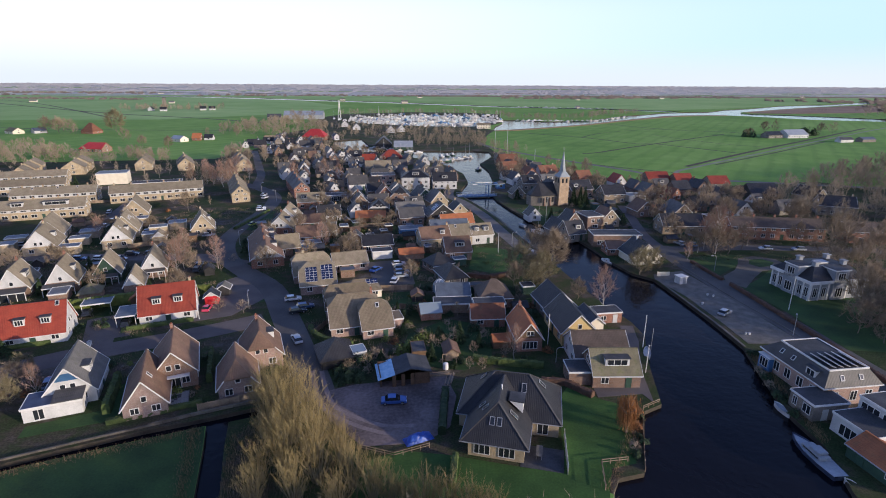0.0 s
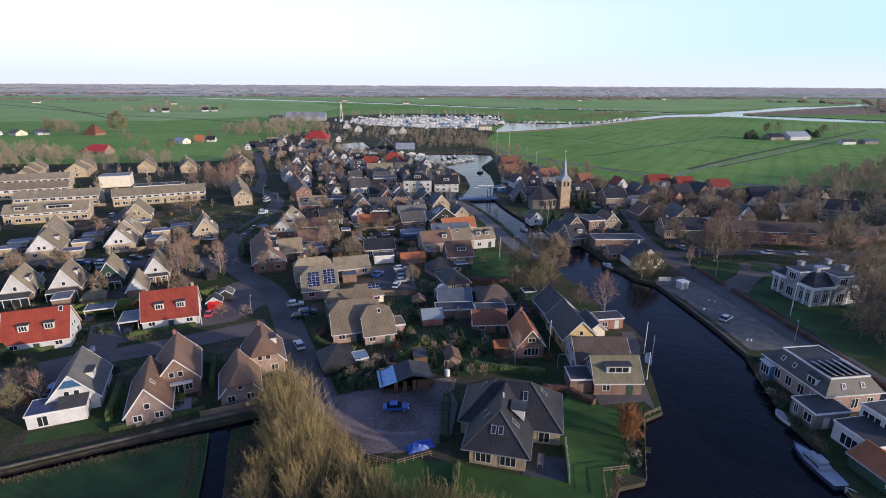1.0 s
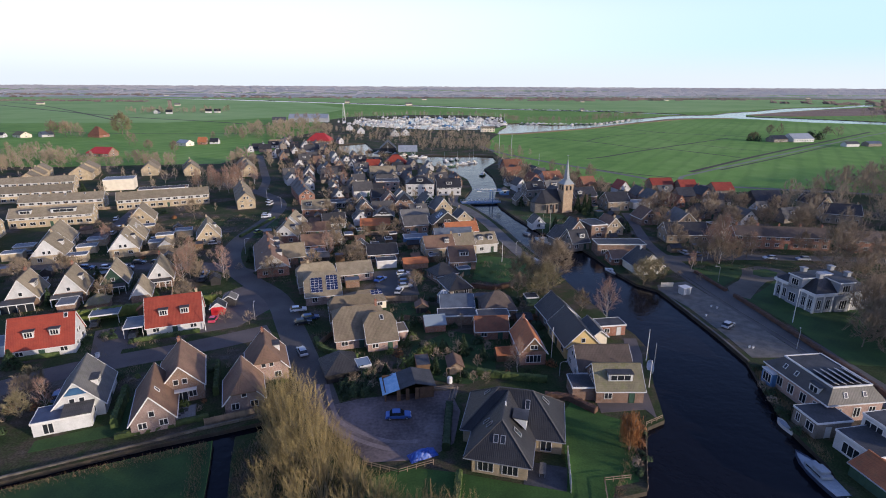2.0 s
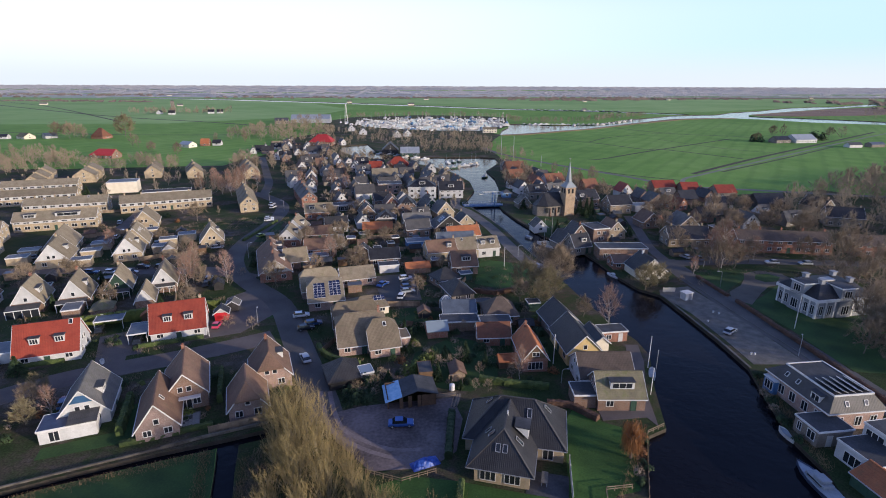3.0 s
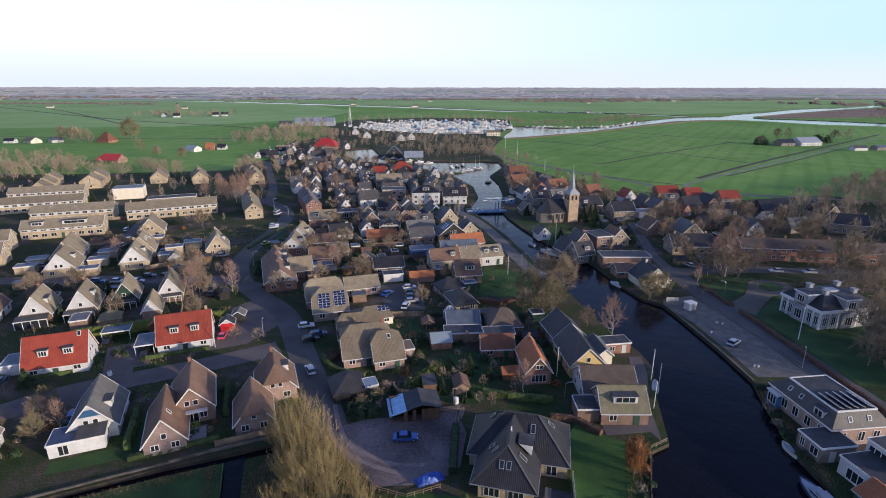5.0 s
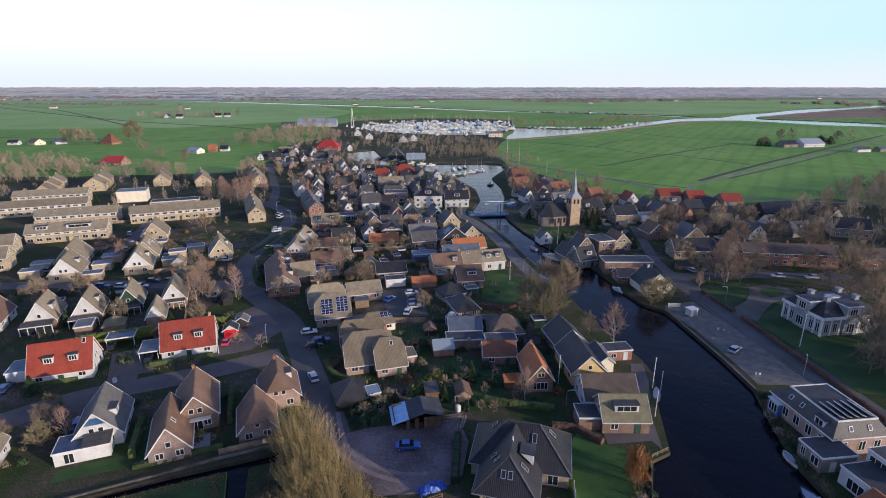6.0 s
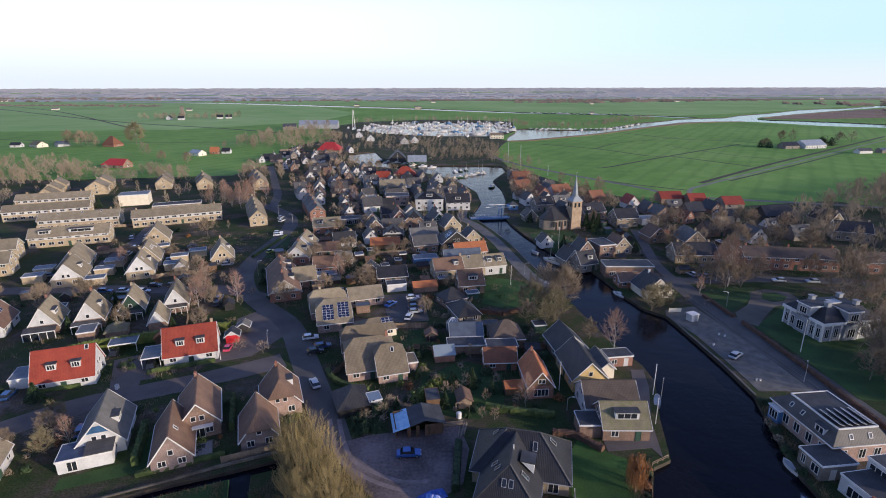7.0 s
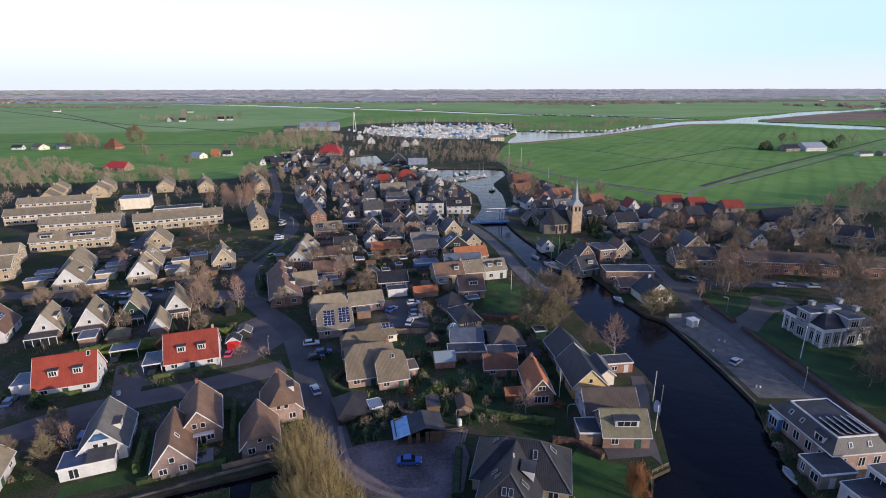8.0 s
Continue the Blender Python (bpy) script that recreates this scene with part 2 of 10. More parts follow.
LEAF_RUST = surface("rust_beech_leaves", (0.15, 0.065, 0.025), (0.26, 0.12, 0.045), 0.8, 1.2, 7.0, 0.0, island=True, vary=0.35)
LEAF_BEECH = surface("withered_beech_leaves", (0.060, 0.034, 0.024), (0.125, 0.070, 0.046), 0.85, 0.8, 7.0, 0.0, vary=0.15)
REED = surface("dry_reed", (0.16, 0.11, 0.06), (0.28, 0.20, 0.11), 0.9, 0.3, 5, 0.05, vary=0.1)
BARK_PALE = surface("pale_willow_bark", (0.22, 0.18, 0.105), (0.34, 0.285, 0.18), 0.9, 1.5, 9, 0.02)
BARK = surface("grey_bark", (0.12, 0.10, 0.08), (0.22, 0.19, 0.15), 0.9, 1.5, 9, 0.03)
BARK_BIRCH = surface("birch_bark", (0.30, 0.27, 0.24), (0.46, 0.42, 0.38), 0.8, 1.5, 9, 0.02)
TWIG_BROWN = surface("brown_twigs", (0.200, 0.156, 0.108), (0.345, 0.270, 0.190), 0.9, 0.5, 4, 0.0, vary=0.25)
TWIG_RED = surface("red_brown_twigs", (0.24, 0.15, 0.11), (0.37, 0.24, 0.18), 0.9, 0.5, 4, 0.0, vary=0.2)
TWIG_GOLD = surface("golden_willow_twigs", (0.215, 0.165, 0.070), (0.365, 0.282, 0.125), 0.85, 0.35, 3, 0.0, vary=0.15)
TWIG_UNDER = surface("dark_thicket_twigs", (0.120, 0.086, 0.060), (0.215, 0.155, 0.108), 0.9, 0.5, 4, 0.0, vary=0.2)
TWIG_OLIVE = surface("olive_brown_twigs", (0.150, 0.128, 0.072), (0.270, 0.232, 0.135), 0.9, 0.5, 4, 0.0, vary=0.15)
TWIG_RUST = surface("rust_willow_twigs", (0.26, 0.12, 0.04), (0.38, 0.18, 0.07), 0.85, 0.5, 4, 0.0, vary=0.1)
BANK_WOOD = surface("grey_bank_timber", (0.085, 0.074, 0.062), (0.165, 0.148, 0.125), 0.85, 0.8, 9, 0.03)
METAL = surface("galvanised_steel", (0.36, 0.37, 0.38), (0.48, 0.49, 0.50), 0.45, 0.5, 5, 0.0, 0.6, vary=0.1)
TYRE = surface("tyre_rubber", (0.015, 0.015, 0.015), (0.03, 0.03, 0.03), 0.8, 2, 9, 0.0, vary=0)
BLUE_TARP = surface("blue_tarpaulin", (0.02, 0.06, 0.30), (0.04, 0.11, 0.45), 0.45, 0.8, 3, 0.03, vary=0)
TARP_LIGHT = surface("pale_blue_sheeting", (0.22, 0.42, 0.62), (0.42, 0.60, 0.76), 0.35, 0.8, 2, 0.02, vary=0)
SOLAR = surface("solar_cells", (0.012, 0.018, 0.05), (0.02, 0.03, 0.085), 0.18, 0.5, 4, 0.0, vary=0.1, spec=0.7)
RED_PAINT = surface("red_paint", (0.45, 0.02, 0.03), (0.55, 0.035, 0.04), 0.4, 0.5, 5, 0.0, vary=0.05)
GLASS, _gt, _gb = node_mat("window_glass", 0.06, 0.0, 0.6)
_gb.inputs["Base Color"].default_value = (0.022, 0.026, 0.032, 1)
PLANT_GLASS, _gt, _gb = node_mat("greenhouse_glass", 0.12, 0.0, 0.6)
_gb.inputs["Base Color"].default_value = (0.22, 0.27, 0.31, 1)


def car_paint(name, c):
    m, nt, b = node_mat(name, 0.28, 0.2, 0.5)
    co = nt.nodes.new("ShaderNodeTexCoord").outputs["Object"]
    nt.links.new(ramp(nt, noise_node(nt, co, 2.0), [(0.3, tuple(0.85 * v for v in c)), (0.7, c)]), b.inputs["Base Color"])
    b.inputs["Coat Weight"].default_value = 0.6
    return m


def water_mat():
    m, nt, b = node_mat("canal_water", 0.10, 0.0, 0.24)
    b.inputs["IOR"].default_value = 1.33
    co = nt.nodes.new("ShaderNodeTexCoord").outputs["Object"]
    nt.links.new(ramp(nt, noise_node(nt, co, 0.02, 3), [(0.3, (0.005, 0.005, 0.008)), (0.7, (0.010, 0.010, 0.014))]), b.inputs["Base Color"])
    bp = nt.nodes.new("ShaderNodeBump")
    bp.inputs["Strength"].default_value, bp.inputs["Distance"].default_value = 0.5, 0.11
    nt.links.new(maths(nt, "ADD", noise_node(nt, co, 0.9, 3), maths(nt, "MULTIPLY", noise_node(nt, co, 0.15, 2), 2.0)), bp.inputs["Height"])
    nt.links.new(bp.outputs["Normal"], b.inputs["Normal"])
    return m


WATER = water_mat()


def field_mat():
    """Winter pasture: mown stripes, wet hollows, paler parcels spread by noise."""
    m, nt, b = node_mat("pasture", 0.95, 0.0, 0.2)
    co = nt.nodes.new("ShaderNodeTexCoord").outputs["Object"]
    big = noise_node(nt, co, 0.006, 5)
    mid = noise_node(nt, co, 0.05, 6)
    fine = noise_node(nt, co, 0.9, 3)
    f = maths(nt, "ADD", maths(nt, "ADD", maths(nt, "MULTIPLY", big, 0.45), maths(nt, "MULTIPLY", mid, 0.35)), maths(nt, "MULTIPLY", fine, 0.2))
    col = ramp(nt, f, [(0.36, (0.100, 0.212, 0.040)), (0.50, (0.155, 0.295, 0.056)), (0.64, (0.225, 0.350, 0.092))])
    mp = nt.nodes.new("ShaderNodeMapping")
    mp.inputs["Rotation"].default_value = (0, 0, radians(33))
    nt.links.new(co, mp.inputs["Vector"])
    sep = nt.nodes.new("ShaderNodeSeparateXYZ")
    nt.links.new(mp.outputs["Vector"], sep.inputs[0])
    stripe = maths(nt, "SINE", maths(nt, "ADD", maths(nt, "MULTIPLY", sep.outputs["X"], 0.42), maths(nt, "MULTIPLY", mid, 4.0)))
    col = blend(nt, col, (0.090, 0.185, 0.040), maths(nt, "MULTIPLY", ramp(nt, stripe, [(0.3, (0, 0, 0)), (0.95, (1, 1, 1))]), 0.30))
    nt.links.new(col, b.inputs["Base Color"])
    bp = nt.nodes.new("ShaderNodeBump")
    bp.inputs["Strength"].default_value, bp.inputs["Distance"].default_value = 0.5, 0.1
    nt.links.new(fine, bp.inputs["Height"])
    nt.links.new(bp.outputs["Normal"], b.inputs["Normal"])
    return m


def garden_mat():
    """The ground between the houses: rough grass, bare earth, leaf litter."""
    m, nt, b = node_mat("garden_ground", 0.95, 0.0, 0.2)
    co = nt.nodes.new("ShaderNodeTexCoord").outputs["Object"]
    big = noise_node(nt, co, 0.07, 5)
    mid = noise_node(nt, co, 0.45, 5)
    fine = noise_node(nt, co, 3.0, 3)
    col = ramp(nt, maths(nt, "ADD", maths(nt, "MULTIPLY", big, 0.7), maths(nt, "MULTIPLY", mid, 0.3)),
               [(0.38, (0.026, 0.050, 0.014)), (0.48, (0.045, 0.060, 0.022)), (0.56, (0.078, 0.064, 0.043)), (0.64, (0.12, 0.104, 0.088))])
    col = blend(nt, col, ramp(nt, fine, [(0.3, (0.55, 0.55, 0.55)), (0.7, (1.3, 1.3, 1.3))]), 1.0, "MULTIPLY")
    nt.links.new(col, b.inputs["Base Color"])
    bp = nt.nodes.new("ShaderNodeBump")
    bp.inputs["Strength"].default_value, bp.inputs["Distance"].default_value = 0.6, 0.12
    nt.links.new(mid, bp.inputs["Height"])
    nt.links.new(bp.outputs["Normal"], b.inputs["Normal"])
    return m


BANK_EARTH = surface("wet_bank_earth", (0.035, 0.030, 0.022), (0.075, 0.062, 0.044), 0.9, 0.4, 4, 0.05, vary=0)
FIELD, GARDEN = field_mat(), garden_mat()
# paler than FIELD: distance haze is put into this pasture's colour
HAZED_FIELD = surface("haze_paled_pasture", (0.185, 0.325, 0.090), (0.300, 0.425, 0.160), 0.95, 0.0035, 0.02, 0.0, vary=0, spec=0.2)


# ---- building blocks ----
def to_object(name, data, material, parent=None, label=""):
    ob = new(name, data)
    if material is not None and not data.materials:
        data.materials.append(material)
    if parent is not None:
        ob.parent = parent
    if label:
        ob["label"] = label
    return ob


def part(name, bm, material, parent, label=""):
    """Links a bmesh as one mesh object under a thing or a part."""
    me = bpy.data.meshes.new(name)
    bmesh.ops.recalc_face_normals(bm, faces=bm.faces)
    bm.to_mesh(me)
    bm.free()
    return to_object(name, me, material, parent, label)


def thing(name, m, label, category, group=""):
    e = new(name)
    e.empty_display_size = 0.5
    e.matrix_world = m
    return tagged(e, label, category, group)


def box(bm, x0, x1, y0, y1, z0, z1, m=None):
    vs = [bm.verts.new((x, y, z)) for z in (z0, z1) for x, y in ((x0, y0), (x1, y0), (x1, y1), (x0, y1))]
    if m is not None:
        for v in vs:
            v.co = m @ v.co
    for f in ((3, 2, 1, 0), (4, 5, 6, 7), (0, 1, 5, 4), (1, 2, 6, 5), (2, 3, 7, 6), (3, 0, 4, 7)):
        bm.faces.new([vs[i] for i in f])
    return vs


def beam(bm, a, b, w, h):
    """A square bar from a to b."""
    a, b = Vector(a), Vector(b)
    d = b - a
    m = Matrix.Translation(a) @ d.to_track_quat("X", "Z").to_matrix().to_4x4()
    return box(bm, 0, d.length, -w / 2, w / 2, -h / 2, h / 2, m)


def tube(bm, a, b, r0, r1, n=6):
    a, b = Vector(a), Vector(b)
    q = (b - a).to_track_quat("Z", "Y")
    ring = []
    for p, r in ((a, r0), (b, r1)):
        ring.append([bm.verts.new(p + q @ Vector((r * math.cos(2 * math.pi * i / n), r * math.sin(2 * math.pi * i / n), 0))) for i in range(n)])
    for i in range(n):
        bm.faces.new((ring[0][i], ring[0][(i + 1) % n], ring[1][(i + 1) % n], ring[1][i]))
    bm.faces.new(ring[1])
    bm.faces.new(list(reversed(ring[0])))


def slab(bm, pts, thick):
    """A plate: its top outline in order, let down by its thickness."""
    top = [bm.verts.new(p) for p in pts]
    low = [bm.verts.new((p[0], p[1], p[2] - thick)) for p in pts]
    bm.faces.new(top)
    bm.faces.new(list(reversed(low)))
    n = len(pts)
    for i in range(n):
        bm.faces.new((top[i], low[i], low[(i + 1) % n], top[(i + 1) % n]))


# windows: frame and pane meshes, shared by size
WINDOW_MESH = {}


def lattice(bm, xs, zs, holes, y0, y1):
    """A connected frame: the cells of a grid without its holes, from y0 to y1."""
    def vert(i, j, y, seen={}):
        return bm.verts.new((xs[i], y, zs[j]))
    front = {(i, j): vert(i, j, y0) for i in range(len(xs)) for j in range(len(zs))}
    back = {(i, j): vert(i, j, y1) for i in range(len(xs)) for j in range(len(zs))}
    solid = {(i, j) for i in range(len(xs) - 1) for j in range(len(zs) - 1)} - set(holes)
    for i, j in solid:
        bm.faces.new((front[i, j], front[i + 1, j], front[i + 1, j + 1], front[i, j + 1]))
        for di, dj, p, q in ((0, -1, (i, j), (i + 1, j)), (1, 0, (i + 1, j), (i + 1, j + 1)), (0, 1, (i + 1, j + 1), (i, j + 1)), (-1, 0, (i, j + 1), (i, j))):
            if (i + di, j + dj) not in solid:
                bm.faces.new((front[p], back[p], back[q], front[q]))
    bmesh.ops.delete(bm, geom=[v for v in bm.verts if not v.link_faces], context="VERTS")


def window(parent, x, y, z, turn, w, h, bars=1, frame_mat=None, tilt=0.0, name="window", local=None, simple=False):
    """A window whose outside faces the local direction turn (degrees); x, y, z is the middle of its sill line."""
    frame_mat = frame_mat or TRIM
    key = (round(w, 2), round(h, 2), bars, frame_mat.name, simple)
    if key not in WINDOW_MESH:
        bm = bmesh.new()
        t = min(0.09, h * 0.12)
        xs = [-w / 2, -w / 2 + t]
        for i in range(bars):
            u = -w / 2 + w * (i + 1) / (bars + 1)
            xs += [u - t / 2, u + t / 2]
        xs += [w / 2 - t, w / 2]
        lattice(bm, xs, [0, t, h - t, h], [(2 * i + 1, 1) for i in range(bars + 1)], -0.07, 0.02)
        fr = bpy.data.meshes.new("window_frame")
        if simple:
            for f in bm.faces:
                f.material_index = 0
            vs = [bm.verts.new((xx, -0.02, zz)) for xx, zz in ((-w / 2 + t, t), (w / 2 - t, t), (w / 2 - t, h - t), (-w / 2 + t, h - t))]
            bm.faces.new(vs).material_index = 1
        bm.to_mesh(fr)
        bm.free()
        fr.materials.append(frame_mat)
        pa = None
        if simple:
            fr.materials.append(GLASS)
        else:
            bm = bmesh.new()
            box(bm, -w / 2 + t * 0.5, w / 2 - t * 0.5, -0.02, 0.015, t * 0.5, h - t * 0.5)
            pa = bpy.data.meshes.new("pane")
            bmesh.ops.recalc_face_normals(bm, faces=bm.faces)
            bm.to_mesh(pa)
            bm.free()
            pa.materials.append(GLASS)
        WINDOW_MESH[key] = (fr, pa)
    fr, pa = WINDOW_MESH[key]
    ob = new(name, fr)
    ob.parent = parent
    ob.matrix_basis = local if local is not None else pose(x, y, z, tilt, 0, turn + 90)
    if pa is not None:
        pane = new("pane", pa)
        pane.parent = ob
    return ob


FOOTPRINTS = []   # (x, y, cos, sin, half length, half width) of what stands on the ground


def occupied(x, y, r):
    for cx, cy, c, s, a, b in FOOTPRINTS:
        dx, dy = x - cx, y - cy
        if abs(dx * c + dy * s) < a + r and abs(-dx * s + dy * c) < b + r:
            return True
    return False


def reserve(x, y, rot, l, w):
    FOOTPRINTS.append((x, y, math.cos(radians(rot)), math.sin(radians(rot)), l / 2, w / 2))


WALL_WORDS, ROOF_WORDS = {}, {}
for _m, _t in ((WHITE, "white-painted"), (CREAM, "cream rendered"), (OCHRE_WALL, "ochre boarded"), (BLACK_WOOD, "black timber"), (GREEN_WOOD, "dark green timber"),
               (BLUE_WOOD, "blue timber"), (BROWN_WOOD, "brown timber"), (BRICK_YELLOW, "yellow brick"), (BRICK_RED, "red brick"), (BRICK_BROWN, "brown brick"),
               (BRICK_PINK, "buff pink brick"), (BRICK_GREY, "grey-brown brick"), (FENCE_WOOD, "weathered timber")):
    WALL_WORDS[_m.name] = _t
for _m, _t in ((ROOF_RED, "bright orange-red tiled"), (ROOF_SCARLET, "scarlet"), (ROOF_ORANGE, "orange clay tiled"), (ROOF_BROWN, "brown clay tiled"), (ROOF_KHAKI, "weathered khaki tiled"),
               (ROOF_GREY, "grey tiled"), (ROOF_BLACK, "black glazed tiled"), (ROOF_MOSS, "mossy tiled"), (BITUMEN, "black felt"), (BITUMEN_BLUE, "blue-grey felt")):
    ROOF_WORDS[_m.name] = _t


CLIP = {"j": 0.60, "k": 0.36}   # share of a gable that is clipped


def roof_shape(l, w, e, r, ends, ov):
    """Roof planes and end profiles. ends: g gable, j and k clipped gables, h hip, for the -x and the +x end."""
    pitch = (r - e) / (w / 2)
    hw, hl = w / 2 + ov, l / 2 + ov * 0.7
    ze = e - ov * pitch
    rid, verge = [], []
    for s, k in ((-1, ends[0]), (1, ends[1])):
        if k == "g":
            rid.append(s * hl)
            verge.append(None)
        elif k in CLIP:
            rid.append(s * (hl - CLIP[k] * w / 2))
            verge.append((s * hl, CLIP[k] * hw, r - CLIP[k] * hw * pitch))
        else:
            rid.append(s * (hl - min(hw, hl * 0.92) * 0.92))
            verge.append("hip")
    planes = []
    for sy in (-1, 1):
        p = [(-hl, sy * hw, ze), (hl, sy * hw, ze)]
        if verge[1] not in (None, "hip"):
            p.append((hl, sy * verge[1][1], verge[1][2]))
        p.append((rid[1], 0, r))
        p.append((rid[0], 0, r))
        if verge[0] not in (None, "hip"):
            p.append((-hl, sy * verge[0][1], verge[0][2]))
        planes.append(p)
    for n, s in ((0, -1), (1, 1)):
        if verge[n] == "hip":
            planes.append([(s * hl, -hw, ze), (s * hl, hw, ze), (rid[n], 0, r)])
        elif verge[n] is not None:
            planes.append([(s * hl, -verge[n][1], verge[n][2]), (s * hl, verge[n][1], verge[n][2]), (rid[n], 0, r)])
    return planes, rid, pitch, ze, hw, hl


def roof_part(parent, planes, material, thick=0.2, name="roof"):
    bm = bmesh.new()
    for p in planes:
        bm.faces.new([bm.verts.new(q) for q in p])
    bmesh.ops.remove_doubles(bm, verts=bm.verts, dist=0.001)
    bmesh.ops.recalc_face_normals(bm, faces=bm.faces)
    if sum(f.normal.z for f in bm.faces) < 0:
        bmesh.ops.reverse_faces(bm, faces=bm.faces)
    ret = bmesh.ops.extrude_face_region(bm, geom=list(bm.faces))
    bmesh.ops.translate(bm, verts=[g for g in ret["geom"] if isinstance(g, bmesh.types.BMVert)], vec=(0, 0, -thick))
    return part(name, bm, material, parent)


def chimney(parent, x, y, z0, z1, material, pot=True, size=0.55):
    bm = bmesh.new()
    box(bm, x - size / 2, x + size / 2, y - size / 2, y + size / 2, z0, z1)
    box(bm, x - size / 2 - 0.06, x + size / 2 + 0.06, y - size / 2 - 0.06, y + size / 2 + 0.06, z1 - 0.16, z1 - 0.02)
    ch = part("chimney", bm, material, parent)
    if pot:
        bm = bmesh.new()
        tube(bm, (x, y, z1 - 0.05), (x, y, z1 + 0.28), 0.12, 0.10, 7)
        part("chimney_pot", bm, ROOF_ORANGE, ch)


def dormer(parent, u, side, width, l, w, e, r, face=None, top=None, h=1.45, at=0.70, bars=2, simple=False):
    """A flat-roofed dormer on the slope of the given side (-1 or 1), u along the ridge."""
    hw = w / 2
    pitch = (r - e) / hw
    yf = at * hw
    z0 = r - yf * pitch
    z1 = min(z0 + h, r - 0.15)
    yb = (r - z1) / pitch
    bm = bmesh.new()
    ys = sorted((side * yf, side * max(yb - 0.1, 0.02)))
    box(bm, u - width / 2, u + width / 2, ys[0], ys[1], z0 - 0.25, z1)
    d = part("dormer", bm, face or WHITE, parent)
    bm = bmesh.new()
    ys = sorted((side * (yf + 0.18), side * max(yb - 0.25, 0.01)))
    box(bm, u - width / 2 - 0.15, u + width / 2 + 0.15, ys[0], ys[1], z1, z1 + 0.16)
    part("dormer_roof", bm, top or BITUMEN, d)
    window(d, u, side * yf, z0 + 0.1, -90 if side < 0 else 90, width * 0.84, z1 - z0 - 0.22, bars, simple=simple)


def on_slope(u, side, down, l, w, e, r, lift=0.0):
    """The local pose on a slope, down metres below the ridge; x along the ridge, y up the slope."""
    pitch = (r - e) / (w / 2)
    a = math.atan(pitch)
    y = side * down * math.cos(a)
    z = r - down * math.sin(a)
    m = Matrix.Translation((u, y, z)) @ (pose(0, 0, 0, math.degrees(a), 0, 0) if side < 0 else pose(0, 0, 0, 0, 0, 180) @ pose(0, 0, 0, math.degrees(a), 0, 0))
    return m @ pose(0, 0, lift)


def skylight(parent, u, side, down, l, w, e, r, sw=0.8, sh=1.2):
    m = on_slope(u, side, down, l, w, e, r, 0.10) @ pose(0, 0, 0, -90, 0, 0)
    window(parent, 0, 0, 0, 0, sw, sh, 0, TRIM, name="skylight", local=m)


def solar_array(parent, u, side, down, cols, rows, l, w, e, r, pw=1.0, ph=1.65):
    for i in range(cols):
        for j in range(rows):
            m = on_slope(u + i * (pw + 0.04), side, down + j * (ph + 0.04), l, w, e, r, 0.10)
            key = "solar"
            if key not in WINDOW_MESH:
                bm = bmesh.new()
                box(bm, 0, pw, -ph, 0, 0, 0.04)
                me = bpy.data.meshes.new("solar_panel")
                bm.to_mesh(me)
                bm.free()
                me.materials.append(SOLAR)
                bm = bmesh.new()
                box(bm, 0, pw, -ph, -ph + 0.05, 0.0, 0.06)
                box(bm, 0, 0.05, -ph + 0.05, 0, 0.0, 0.06)
                box(bm, 0.05, pw, -ph / 2 - 0.02, -ph / 2 + 0.02, 0.0, 0.055)
                fr = bpy.data.meshes.new("panel_frame")
                bm.to_mesh(fr)
                bm.free()
                fr.materials.append(TRIM)
                WINDOW_MESH[key] = (me, fr)
            p = new("solar_panel", WINDOW_MESH[key][0])
            p.parent = parent
            p.matrix_basis = m
            f = new("panel_frame", WINDOW_MESH[key][1])
            f.parent = p


